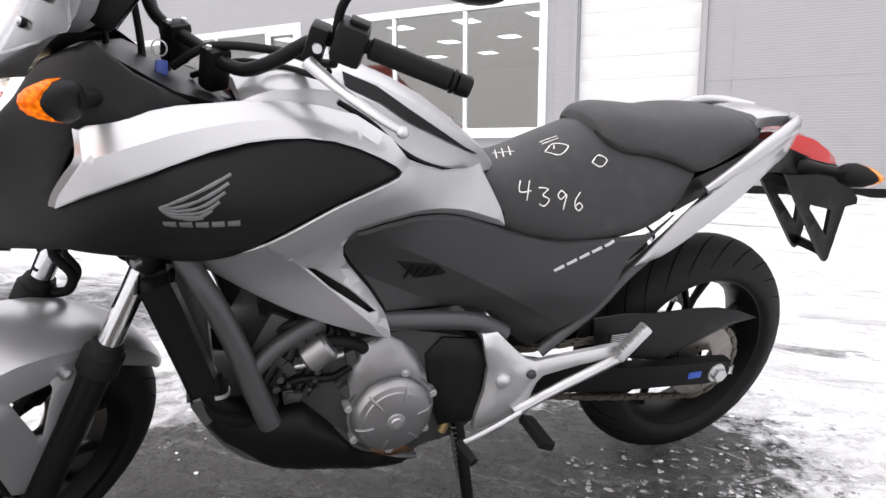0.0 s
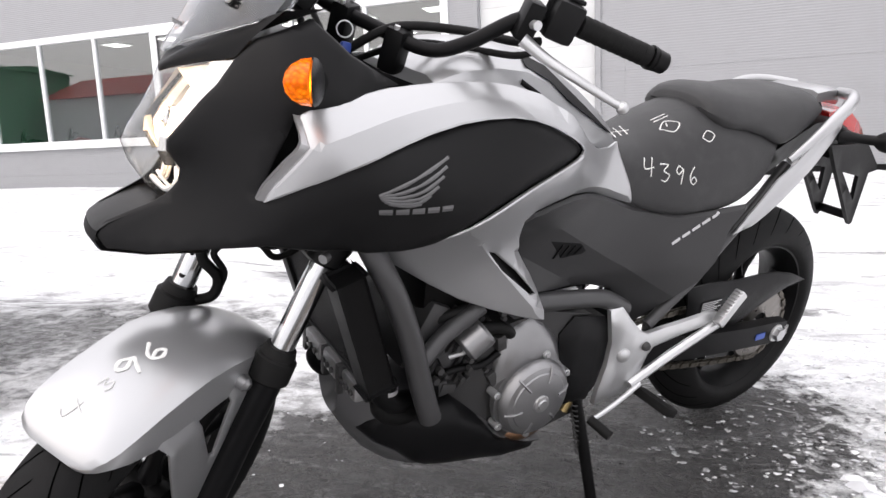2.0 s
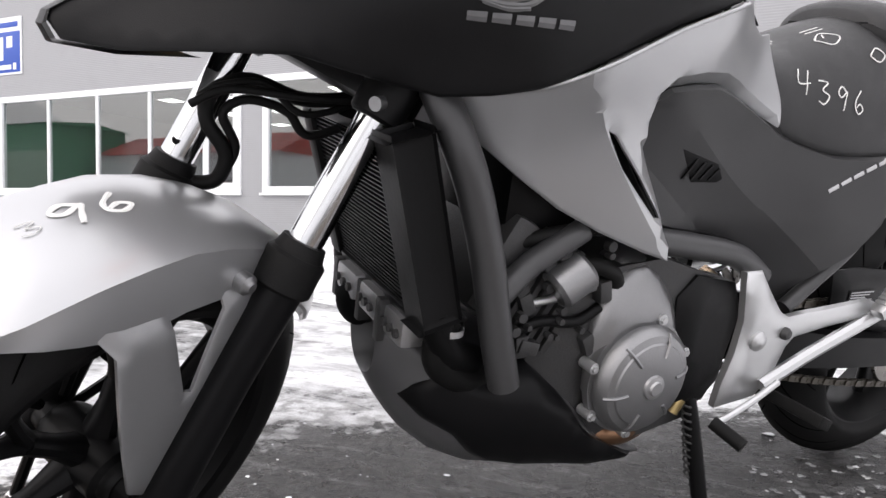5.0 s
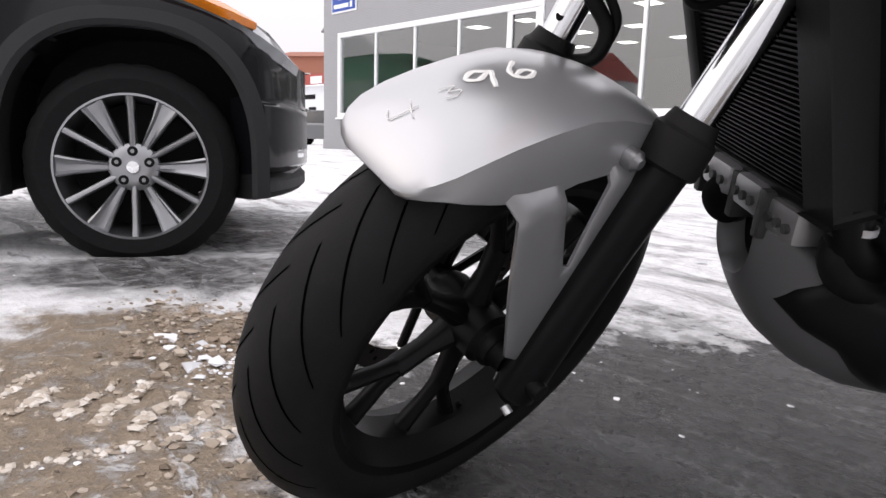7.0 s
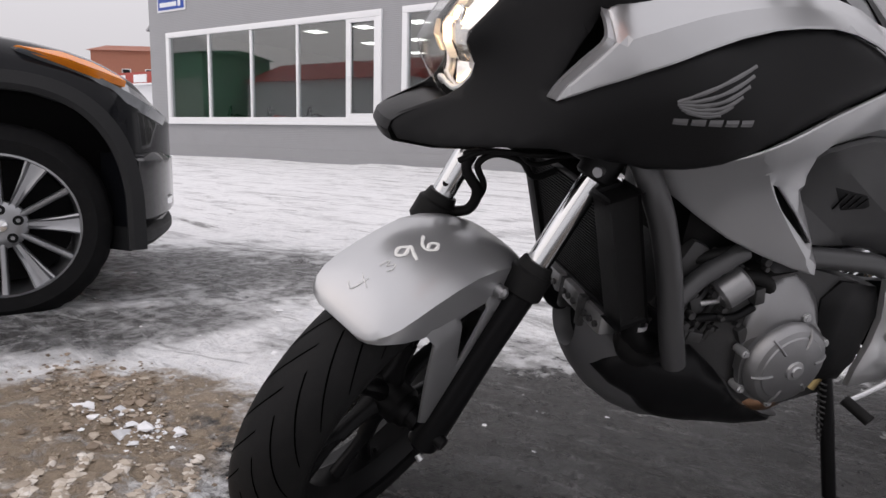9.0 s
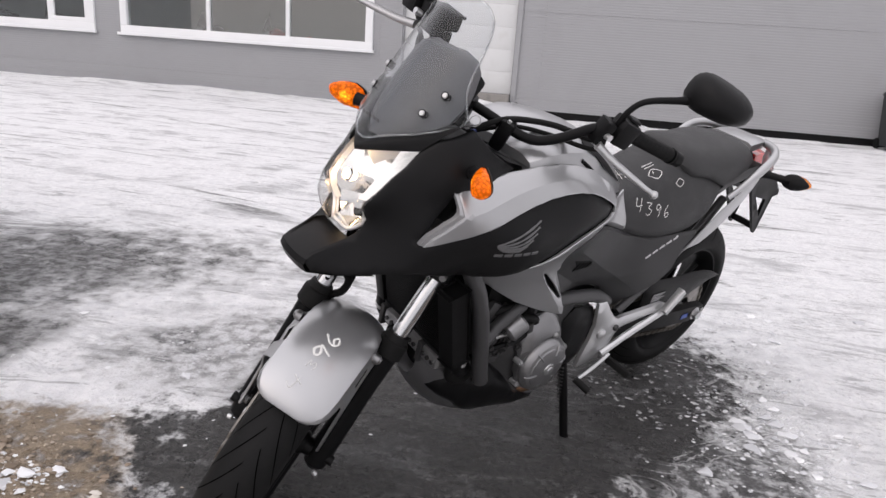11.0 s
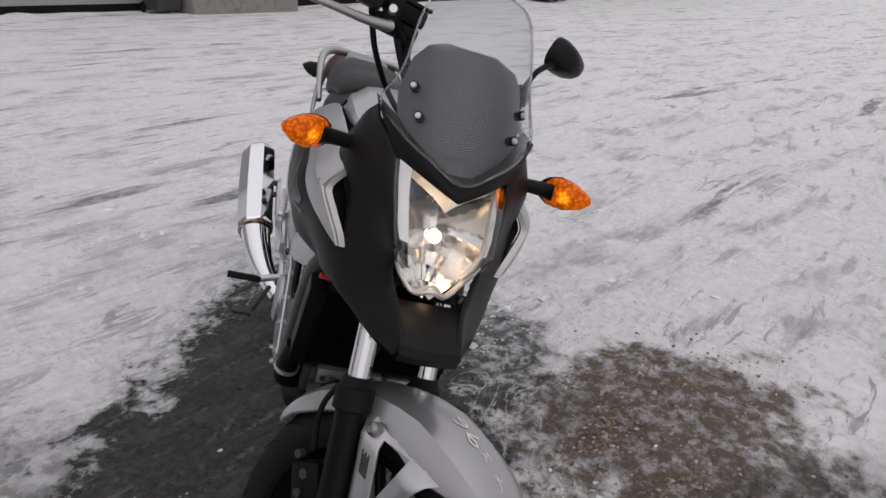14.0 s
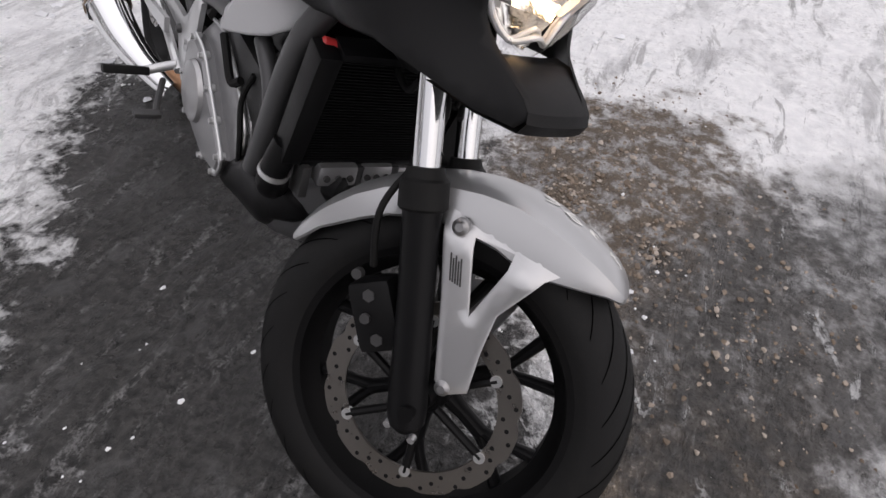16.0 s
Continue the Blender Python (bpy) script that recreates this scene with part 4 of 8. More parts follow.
def off_roader():
    """Front axle at x=0, nose towards +x, right side at -y."""
    root = new("off_roader")
    half, R = 0.93, 0.384

    def bow(dx, hw, h):
        """Height of a squared wheel opening over the hub."""
        return h * max(0.0, 1 - (abs(dx) / hw) ** 2.5) ** 0.4
    FX, RX = 0.0, -2.79
    bm = bmesh.new()

    def dome(x):
        return np.interp(x, [-3.85, -3.7, -2.6, -1.0, -0.75, 0.05, 0.3, 0.5, 0.62, 0.72], [0.95, 1.12, 1.12, 1.12, 1.12, 1.10, 1.05, 0.96, 0.86, 0.72])

    def width(x):
        return np.interp(x, [-3.85, -3.6, -2.6, -0.3, 0.3, 0.40, 0.49, 0.57, 0.63, 0.68], [0.78, 0.88, half, half, half - 0.01, half - 0.05, half - 0.15, half - 0.32, half - 0.5, half - 0.72])

    secs = []
    near = [-0.47, -0.452, -0.448, -0.43, -0.40, -0.34, -0.25, -0.12, 0, 0.12, 0.25, 0.34, 0.40, 0.43, 0.448, 0.452, 0.47]
    for x in sorted([-3.85, -3.7, -3.4, -2.2, -2.0, -1.4, -0.8, -0.6, 0.50, 0.55, 0.60, 0.64, 0.67] + near + [RX + q for q in near]):
        w, top = float(width(x)), float(dome(x))
        low = 0.30 if -3.6 < x < 0.5 else 0.30 + 0.1 * max(0, (x - 0.5) / 0.2)
        arch = 0.0
        for ax in (FX, RX):
            if abs(x - ax) < 0.45:
                arch = R + bow(x - ax, 0.45, 0.525)
        side = max(low, arch - 0.02)
        shape = [(w, side), (w + 0.015, max(side + 0.03, 0.62)), (w + 0.005, max(side + 0.04, 0.82)), (w - 0.03, top - 0.1), (w - 0.12, top - 0.02), (w - 0.4, top + 0.02)]
        secs.append([(x, -y, z) for y, z in shape] + [(x, y, z) for y, z in shape[::-1]])
    loft(bm, secs)
    part("body", bm, M_paint, root, "black painted body", 35)
    bm = bmesh.new()
    cab = []
    for x, w, z in ((-3.75, 0.74, 1.14), (-3.45, 0.7, 1.66), (-2.2, 0.68, 1.74), (-1.3, 0.68, 1.72), (-0.62, 0.78, 1.1)):
        cab.append([(x, -0.86, 1.06), (x, -w, z - 0.05), (x, -w + 0.12, z), (x, w - 0.12, z), (x, w, z - 0.05), (x, 0.86, 1.06)])
    loft(bm, cab)
    part("cabin", bm, M_tint, root, "dark-tinted cabin glass")
    bm = bmesh.new()
    loft(bm, [[(x, -0.62, z), (x, -0.62, z + 0.03), (x, 0.62, z + 0.03), (x, 0.62, z)] for x, z in ((-3.4, 1.672), (-2.2, 1.748), (-1.3, 1.728))])
    part("roof", bm, M_paint, root)
    for ax in (FX, RX):
        for sgn in (-1, 1):
            bm = bmesh.new()
            rows = []
            q = sgn * (half + 0.020)
            for k in range(41):
                e = math.cos(math.pi * k / 40)
                base = -0.11 * (abs(e) > 0.999)
                inner, outer = (ax - 0.432 * e, R + base + bow(0.432 * e, 0.432, 0.508)), (ax - 0.500 * e, R + base + bow(0.500 * e, 0.500, 0.575))
                mx, mz = inner[0] * 0.7 + outer[0] * 0.3, inner[1] * 0.7 + outer[1] * 0.3
                rows.append([(inner[0], q - sgn * 0.12, inner[1]), (inner[0], q - sgn * 0.006, inner[1]), (mx, q + sgn * 0.004, mz), (outer[0], q - sgn * 0.006, outer[1]), (outer[0], q - sgn * 0.03, outer[1])])
            loft(bm, rows)
            part("wheel_arch", bm, M_trim, root, "dull grey plastic wheel arch", 30)
            bm = bmesh.new()
            loft(bm, [[(ax - 0.44 * e, sgn * y, R - 0.10 * (abs(e) > 0.999) + bow(0.44 * e, 0.44, 0.512)) for y in (0.85, 0.55)] for e in [math.cos(math.pi * k / 24) for k in range(25)]], ring=False)
            prism(bm, [(ax - 0.44 * e, R - 0.10 * (abs(e) > 0.999) + bow(0.44 * e, 0.44, 0.512)) for e in [math.cos(math.pi * k / 24) for k in range(25)]], sgn * 0.54, sgn * 0.55)
            part("arch_liner", bm, M_dark, root)
            car_wheel(root, ax, sgn * 0.80, R, sgn)
    # bumper apron, fog lamp strip, lamps and grille
    for nm, mat_, z0, z1, grow in (("bumper_apron", M_trim, 0.262, 0.36, 0.0), ("bumper", M_paint, 0.362, 0.66, 0.012)):
        bm = bmesh.new()
        pts = [(0.47, 0.925), (0.52, 0.84), (0.575, 0.69), (0.625, 0.5), (0.665, 0.27), (0.68, 0.0)]
        pts = [(x, -y) for x, y in pts] + [(x, y) for x, y in pts[-2::-1]]
        secs = []
        for z, g in ((z0, -0.03), (z0 + 0.03, 0.0), (z1 - 0.03, 0.0), (z1, -0.03)):
            secs.append([(x + g + grow, y * (1 + (g + grow) * 0.9), z) for x, y in pts] + [(x - 0.12, y * 0.86, z) for x, y in pts[::-1]])
        loft(bm, secs)
        part(nm, bm, mat_, root)
    for sgn in (-1, 1):
        bm = bmesh.new()
        rows = []
        for x, y, z0, z1 in ((0.10, 0.86, 1.035, 1.05), (0.24, 0.865, 0.965, 1.035), (0.36, 0.85, 0.90, 1.00), (0.46, 0.79, 0.85, 0.955), (0.55, 0.67, 0.81, 0.90), (0.62, 0.50, 0.78, 0.85)):
            y *= sgn
            rows.append([(x, y, z0), (x + 0.01, y + sgn * 0.014, (z0 + z1) / 2), (x - 0.02, y - sgn * 0.02, z1), (x - 0.1, y - sgn * 0.1, z1 - 0.01), (x - 0.1, y - sgn * 0.1, z0)])
        loft(bm, rows)
        lamp = part("headlight", bm, M_lamp, root, "clear headlight glass")
        bm = bmesh.new()
        rows = []
        for x, y, z0, z1 in ((0.10, 0.866, 1.038, 1.055), (0.24, 0.875, 0.985, 1.043), (0.35, 0.862, 0.945, 1.01), (0.44, 0.815, 0.925, 0.97)):
            y *= sgn
            rows.append([(x + 0.012, y, z0), (x + 0.018, y + sgn * 0.016, (z0 + z1) / 2), (x - 0.008, y - sgn * 0.016, z1), (x - 0.05, y - sgn * 0.06, z0)])
        loft(bm, rows)
        part("side_marker", bm, M_amber, lamp, "amber side marker")
        bm = bmesh.new()
        box(bm, -0.012, 0.012, -0.07, 0.07, -0.02, 0.02, 0.008, pose(0.615, sgn * 0.55, 0.44, 0, 0, sgn * -68 + 90))
        part("fog_light", bm, M_chrome, root)
    bm = bmesh.new()
    for z in np.linspace(0.62, 0.78, 5):
        box(bm, 0.60, 0.66, -0.30, 0.30, z, z + 0.018, 0.004)
    part("grille", bm, M_chrome, root)
    return tagged(root, "black off-road car with silver alloy wheels, parked on slush", "car")


suv = off_roader()
# right front hub stands beside the motorcycle's nose
SUV_YAW = 62
hub = Vector((-2.28, 0.345, 0))
suv.matrix_world = Matrix.Translation(hub) @ pose(0, 0, -0.03, 0, 0, SUV_YAW) @ Matrix.Translation((0, 0.92, 0))

far_car = copy_thing(suv, pose(-30.5, 20.6, 0, 0, 0, 120))
far_car["label"] = "grey estate car parked far behind the hall"
M_greycar = surf("grey_car_paint", (0.13, 0.135, 0.14), 0.2, var=0.06, scale=2, coat=0.4)
for o in far_car.children:
    if o.name.startswith(("body", "bumper", "roof")) and not o.name.startswith("bumper_apron"):
        o.material_slots[0].link = "OBJECT"
        o.material_slots[0].material = M_greycar
M_showred = surf("red_show_lacquer", (0.35, 0.03, 0.02), 0.25, coat=0.5)
bike_a = display_bike("display_motorcycle", M_paint, "dark motorcycle on show behind the window")
bike_a.matrix_world = pose(-18.9, 15.2, FLOOR, 0, 0, 62)
bike_b = display_bike("display_motorcycle", M_showred, "red motorcycle on show behind the window")
bike_b.matrix_world = pose(-17.0, 15.3, FLOOR, 0, 0, 58)
for src, x, turn in ((bike_a, -15.1, 66), (bike_a, -13.4, 55), (bike_a, -11.9, 63), (bike_a, -9.0, 60), (bike_b, -7.2, 57)):
    copy_thing(src, pose(x, 15.25, FLOOR, 0, 0, turn))

# ---- motorcycle ----
# Its own axes: x from the front wheel to the rear, y to its right, z up.
from mathutils.bvhtree import BVHTree
from mathutils.geometry import delaunay_2d_cdt

M_silver = surf("silver_metallic_lacquer", (0.44, 0.444, 0.452), 0.31, metal=0.69, var=0.03, scale=3, bump=0.02, fine=1500, coat=0.25, rvar=0.03)
M_plastic = surf("grained_black_plastic", (0.0075, 0.0075, 0.0080), 0.42, var=0.14, scale=10, bump=0.10, fine=900, rvar=0.07, spec=0.17)
M_satin = surf("satin_black_lacquer", (0.006, 0.006, 0.0065), 0.36, var=0.1, scale=10, bump=0.03, fine=500, spec=0.11)
M_seat = surf("black_seat_vinyl", (0.024, 0.024, 0.025), 0.50, var=0.15, scale=14, bump=0.22, fine=700, dirt=(0.05, 0.05, 0.05), dirt_amount=0.35, spec=0.40)
M_frame = surf("grey_frame_lacquer", (0.060, 0.060, 0.062), 0.40, metal=0.35, var=0.08, scale=9)
M_cast = surf("cast_silver_engine", (0.40, 0.40, 0.405), 0.36, metal=0.8, var=0.10, scale=30, bump=0.12, fine=420)
M_castd = surf("dull_engine_metal", (0.055, 0.055, 0.056), 0.5, metal=0.5, var=0.2, scale=24, bump=0.2, fine=300, dirt=(0.06, 0.055, 0.05), dirt_amount=0.5)
M_alu = surf("polished_bracket_alloy", (0.56, 0.565, 0.57), 0.33, metal=0.75, var=0.05, scale=20, bump=0.03, fine=300)
M_forkc = surf("fork_chrome", (0.66, 0.67, 0.68), 0.10, metal=1.0, var=0.02, rvar=0.02)
M_black = surf("black_running_gear", (0.004, 0.004, 0.0043), 0.42, var=0.15, scale=16, bump=0.05, spec=0.15)
M_rubb = surf("black_rubber", (0.005, 0.005, 0.005), 0.62, var=0.15, scale=30, bump=0.15, fine=500, spec=0.2)
M_groove = surf("tread_gap", (0.0012, 0.0012, 0.0012), 0.9, spec=0.0)
M_tyre = surf("motorcycle_tyre", (0.0105, 0.0105, 0.0107), 0.62, var=0.18, scale=20, bump=0.1, fine=400, dirt=(0.018, 0.017, 0.016), dirt_amount=0.3, spec=0.12)
M_disc = surf("brushed_brake_steel", (0.22, 0.205, 0.19), 0.3, metal=0.9, var=0.1, scale=40)
M_chain = surf("greasy_chain", (0.10, 0.09, 0.075), 0.45, metal=0.7, var=0.3, scale=60)
M_copper = surf("heat_tinted_header", (0.30, 0.17, 0.10), 0.36, metal=0.9, var=0.25, scale=25)
M_redp = surf("red_button", (0.45, 0.03, 0.03), 0.4)
M_tail = surf("red_tail_lens", (0.5, 0.02, 0.018), 0.12, var=0.1, coat=0.8)
M_chalk = surf("chalk_mark", (0.72, 0.72, 0.70), 0.9, var=0.2, scale=160)
M_decal = surf("silver_print", (0.13, 0.13, 0.133), 0.4, metal=0.3, var=0.05)
M_decalw = surf("white_print", (0.45, 0.45, 0.46), 0.4)
M_keyb = surf("blue_key_head", (0.03, 0.06, 0.25), 0.35)
M_brass = surf("brass_fitting", (0.45, 0.34, 0.16), 0.35, metal=0.9)


def clear_shell(name, tint, base):
    """A thin clear sheet: gloss grows towards grazing angles."""
    return sheet_glass(name, tint, base, 0.05)


M_screen = clear_shell("clear_screen", (0.90, 0.91, 0.92), 0.022)
M_lens = clear_shell("clear_headlight_glass", (0.96, 0.96, 0.95), 0.10)


def lit_amber():
    """Amber lens, brightest before its bulb, broken up by moulded facets."""
    m = bpy.data.materials.new("lit_amber_lens")
    m.use_nodes = True
    nt = m.node_tree
    bs = nt.nodes["Principled BSDF"]
    tc, vo, mr, mx, sb, ln, ml = (nt.nodes.new(k) for k in ("ShaderNodeTexCoord", "ShaderNodeTexVoronoi", "ShaderNodeMapRange", "ShaderNodeMix", "ShaderNodeVectorMath", "ShaderNodeVectorMath", "ShaderNodeMath"))
    vo.inputs["Scale"].default_value = 150
    nt.links.new(tc.outputs["Object"], vo.inputs["Vector"])
    sb.operation, ln.operation, ml.operation = "SUBTRACT", "LENGTH", "MULTIPLY"
    sb.inputs[1].default_value = (0.5, 0.5, 0.5)
    nt.links.new(tc.outputs["Generated"], sb.inputs[0])
    nt.links.new(sb.outputs[0], ln.inputs[0])
    nt.links.new(ln.outputs["Value"], mr.inputs[0])
    mr.interpolation_type = "SMOOTHSTEP"
    mr.inputs[1].default_value, mr.inputs[2].default_value, mr.inputs[3].default_value, mr.inputs[4].default_value = 0.0, 0.36, 9.0, 0.55
    mx.data_type = "RGBA"
    mx.inputs[6].default_value, mx.inputs[7].default_value = (1.0, 0.30, 0.012, 1), (0.95, 0.10, 0.0, 1)
    nt.links.new(ln.outputs["Value"], mx.inputs[0])
    fc = nt.nodes.new("ShaderNodeMapRange")
    fc.inputs[2].default_value, fc.inputs[3].default_value, fc.inputs[4].default_value = 0.7, 1.7, 0.35
    nt.links.new(vo.outputs["Distance"], fc.inputs[0])
    nt.links.new(mr.outputs[0], ml.inputs[0])
    nt.links.new(fc.outputs[0], ml.inputs[1])
    bs.inputs["Base Color"].default_value = (0.42, 0.06, 0.0, 1)
    nt.links.new(mx.outputs[2], bs.inputs["Emission Color"])
    nt.links.new(ml.outputs[0], bs.inputs["Emission Strength"])
    bs.inputs["Roughness"].default_value = 0.25
    bs.inputs["Specular IOR Level"].default_value = 0.12
    return m


M_lit = lit_amber()
M_bulb = glow("headlight_bulb", (1.0, 0.70, 0.36), 16.0)

moto = new("motorcycle")
moto.matrix_world = Matrix.Translation((-0.2775, 0.1948, 0.003)) @ Matrix.Rotation(radians(51.31), 4, "Z") @ Matrix.Rotation(radians(14.83), 4, "X") @ Matrix.Rotation(radians(-0.49), 4, "Y")
tagged(moto, "silver and black adventure motorcycle on its side stand", "motorcycle")
RAKE, LOCK = 27.0, 38.6
AX = Vector((math.sin(radians(RAKE)), 0, math.cos(radians(RAKE))))
G0 = Vector((-0.165, 0, 0))
STEER = Matrix.Translation((0, 0.015, -0.031)) @ Matrix.Translation(G0) @ Matrix.Rotation(radians(LOCK), 4, AX) @ Matrix.Translation(-G0)
FA, RA = Vector((-0.055, 0, 0.312)), Vector((1.556, 0.012, 0.311))
FR, RR = 0.312, 0.324


def fpart(name, bm, material, label="", smooth=40):
    """A part that turns with the handlebar."""
    ob = part(name, bm, material, moto, label, smooth)
    ob.matrix_local = STEER
    return ob


def bpart(name, bm, material, label="", smooth=40):
    return part(name, bm, material, moto, label, smooth)


# half-width of the bodywork at (x, z), from a few stations
STATIONS = [
    (-0.08, 0.775, 0.055), (0.0, 0.815, 0.05), (0.0, 0.755, 0.085), (0.1, 0.75, 0.125), (0.1, 0.82, 0.125), (0.015, 0.875, 0.062), (0.03, 0.927, 0.09),
    (0.095, 1.01, 0.105), (0.10, 0.93, 0.125), (0.13, 0.83, 0.157), (0.165, 0.94, 0.187), (0.2, 1.0, 0.163), (0.26, 0.74, 0.163), (0.3, 0.86, 0.232), (0.37, 0.86, 0.239), (0.3, 0.92, 0.210), (0.6, 0.89, 0.228), (0.45, 0.80, 0.230), (0.33, 0.749, 0.205),
    (0.41, 0.763, 0.218), (0.3, 0.95, 0.199), (0.3, 1.0, 0.166), (0.49, 0.73, 0.19), (0.5, 0.86, 0.240), (0.5, 0.95, 0.221), (0.5, 1.0, 0.165), (0.64, 0.91, 0.213),
    (0.62, 0.78, 0.18), (0.63, 0.6, 0.172), (0.645, 0.56, 0.172), (0.3, 0.7, 0.172), (0.45, 0.62, 0.188),
]
STATIONS += [(0.74, 0.67, 0.13), (0.66, 0.70, 0.15), (0.82, 0.85, 0.105), (0.963, 0.73, 0.11), (0.86, 0.52, 0.135), (1.02, 0.44, 0.149), (1.0, 0.65, 0.147), (1.16, 0.68, 0.16), (0.7, 0.95, 0.14), (0.6, 1.0, 0.148), (1.3, 0.76, 0.165), (0.69, 0.84, 0.176), (0.738, 0.874, 0.150), (0.80, 0.866, 0.116), (0.832, 0.872, 0.102), (0.86, 0.825, 0.104), (0.884, 0.783, 0.110)]


def plate_spline(stations, soft=1e-4):
    c = np.array(stations)
    n = len(c)

    def kernel(d):
        return np.where(d > 0, d**2 * np.log(d + 1e-12), 0)

    k = kernel(np.linalg.norm(c[:, None, :2] - c[None, :, :2], axis=-1)) + soft * np.eye(n)
    p = np.c_[np.ones(n), c[:, :2]]
    s = np.linalg.solve(np.block([[k, p], [p.T, np.zeros((3, 3))]]), np.r_[c[:, 2], 0, 0, 0])

    def at(x, z):
        return float((kernel(np.hypot(x - c[:, 0], z - c[:, 1])) * s[:n]).sum() + s[n] + s[n + 1] * x + s[n + 2] * z)

    return at


skin = plate_spline(STATIONS, 6e-4)
# the black nose: a broad shield, hollowed before the silver fairing's front edge
NOSE = [
    (-0.076, 0.765, 0.050), (-0.04, 0.797, 0.052), (-0.03, 0.750, 0.074), (0.0, 0.812, 0.062), (0.0, 0.750, 0.094), (0.1, 0.755, 0.142), (0.1, 0.815, 0.132), (0.022, 0.862, 0.070),
    (0.016, 0.90, 0.085), (0.036, 0.93, 0.092), (0.06, 0.955, 0.096), (0.1, 1.01, 0.103), (0.10, 0.93, 0.122), (0.13, 0.965, 0.146), (0.15, 1.0, 0.157), (0.2, 1.03, 0.156), (0.2, 1.06, 0.145),
    (0.128, 0.875, 0.147), (0.152, 0.915, 0.154), (0.10, 0.86, 0.126), (0.126, 0.828, 0.150), (0.25, 0.99, 0.165), (0.32, 0.988, 0.155), (0.2, 0.80, 0.182), (0.26, 0.745, 0.164), (0.3, 0.86, 0.230), (0.37, 0.86, 0.238), (0.33, 0.75, 0.205),
    (0.41, 0.768, 0.220), (0.3, 0.91, 0.213), (0.5, 0.86, 0.239), (0.5, 0.94, 0.222), (0.6, 0.89, 0.227), (0.64, 0.893, 0.212),
]
nose_skin = plate_spline(NOSE, 2e-4)


def inside(p, poly):
    x, y = p
    hit, j = False, len(poly) - 1
    for i in range(len(poly)):
        (xi, yi), (xj, yj) = poly[i], poly[j]
        if (yi > y) != (yj > y) and x < (xj - xi) * (y - yi) / (yj - yi) + xi:
            hit = not hit
        j = i
    return hit


def rim_distance(p, loops):
    best = 9.0
    for poly in loops:
        a = np.array(poly)
        b = np.roll(a, -1, 0)
        d = b - a
        t = np.clip(((np.array(p) - a) * d).sum(1) / np.maximum((d * d).sum(1), 1e-12), 0, 1)
        best = min(best, float(np.hypot(*(a + d * t[:, None] - np.array(p)).T).min()))
    return best


def panel_mesh(outline, depth, side, thick=0.004, edge=0.006, roll=0.005, step=0.02, holes=(), sharp=True, creases=()):
    """A moulded panel: the outline in (x, z), standing off the middle plane by depth, its rim rolled inwards."""
    def fine(poly):
        pts = []
        for k, p in enumerate(poly):
            q = poly[(k + 1) % len(poly)]
            n = max(1, int(math.dist(p, q) / step))
            pts += [(p[0] + (q[0] - p[0]) * i / n, p[1] + (q[1] - p[1]) * i / n) for i in range(n)]
        return pts

    loops = [fine([tuple(q[:2]) for q in (spline([(x, z, 0) for x, z in o], 3, True) if not sharp else [(x, z, 0) for x, z in o])]) for o in (outline, *holes)]
    pts, edges = [], []
    for lp in loops:
        base = len(pts)
        pts += [Vector(p) for p in lp]
        edges += [(base + k, base + (k + 1) % len(lp)) for k in range(len(lp))]
    for line in creases:
        base = len(pts)
        for a, b in zip(line, line[1:]):
            n = max(1, int(math.dist(a, b) / step))
            pts += [Vector((a[0] + (b[0] - a[0]) * i / n, a[1] + (b[1] - a[1]) * i / n)) for i in range(n)]
        pts.append(Vector(line[-1]))
        edges += [(k, k + 1) for k in range(base, len(pts) - 1)]
    xs, zs = [p.x for p in pts], [p.y for p in pts]

    def within(p):
        return inside(p, loops[0]) and not any(inside(p, h) for h in loops[1:])

    for lp in loops:
        for k, p in enumerate(lp):
            a, b = Vector(lp[k - 1]), Vector(lp[(k + 1) % len(lp)])
            d = (b - a).normalized() * edge
            for q in ((p[0] - d.y, p[1] + d.x), (p[0] + d.y, p[1] - d.x)):
                if within(q) and rim_distance(q, loops) > edge * 0.8:
                    pts.append(Vector(q))
    x = min(xs)
    row = 0
    while x < max(xs):
        z = min(zs) + (step / 2 if row % 2 else 0)
        while z < max(zs):
            p = (x, z)
            if within(p) and rim_distance(p, loops) > edge + step * 0.45:
                pts.append(Vector(p))
            z += step
        x += step * 0.87
        row += 1
    verts, es, faces, *_ = delaunay_2d_cdt(pts, edges, [], 1, 1e-6)
    keep = []
    for f in faces:
        c = sum((verts[k] for k in f), Vector((0, 0))) / len(f)
        if inside(tuple(c), loops[0]) and not any(inside(tuple(c), h) for h in loops[1:]):
            keep.append(f)
    bm = bmesh.new()
    out, inn = [], []
    for v in verts:
        a = depth(v.x, v.y) - roll * (1 if rim_distance((v.x, v.y), loops) < edge * 0.5 else 0)
        out.append(bm.verts.new((v.x, side * a, v.y)))
        inn.append(bm.verts.new((v.x, side * (a - thick), v.y)))
    count = {}
    for f in keep:
        bm.faces.new([out[k] for k in f])
        bm.faces.new([inn[k] for k in reversed(f)])
        for k in range(len(f)):
            e = (f[k], f[(k + 1) % len(f)])
            count[e] = 1
    for a, b in count:
        if (b, a) not in count:
            bm.faces.new((out[b], out[a], inn[a], inn[b]))
    bmesh.ops.delete(bm, geom=[v for v in bm.verts if not v.link_faces], context="VERTS")
    return bm


def pair_panel(name, outline, depth, material, label="", angle=50, **kw):
    made = []
    for side in (-1, 1):
        made.append(bpart(name, panel_mesh(outline, depth, side, **kw), material, label, angle))
    return made


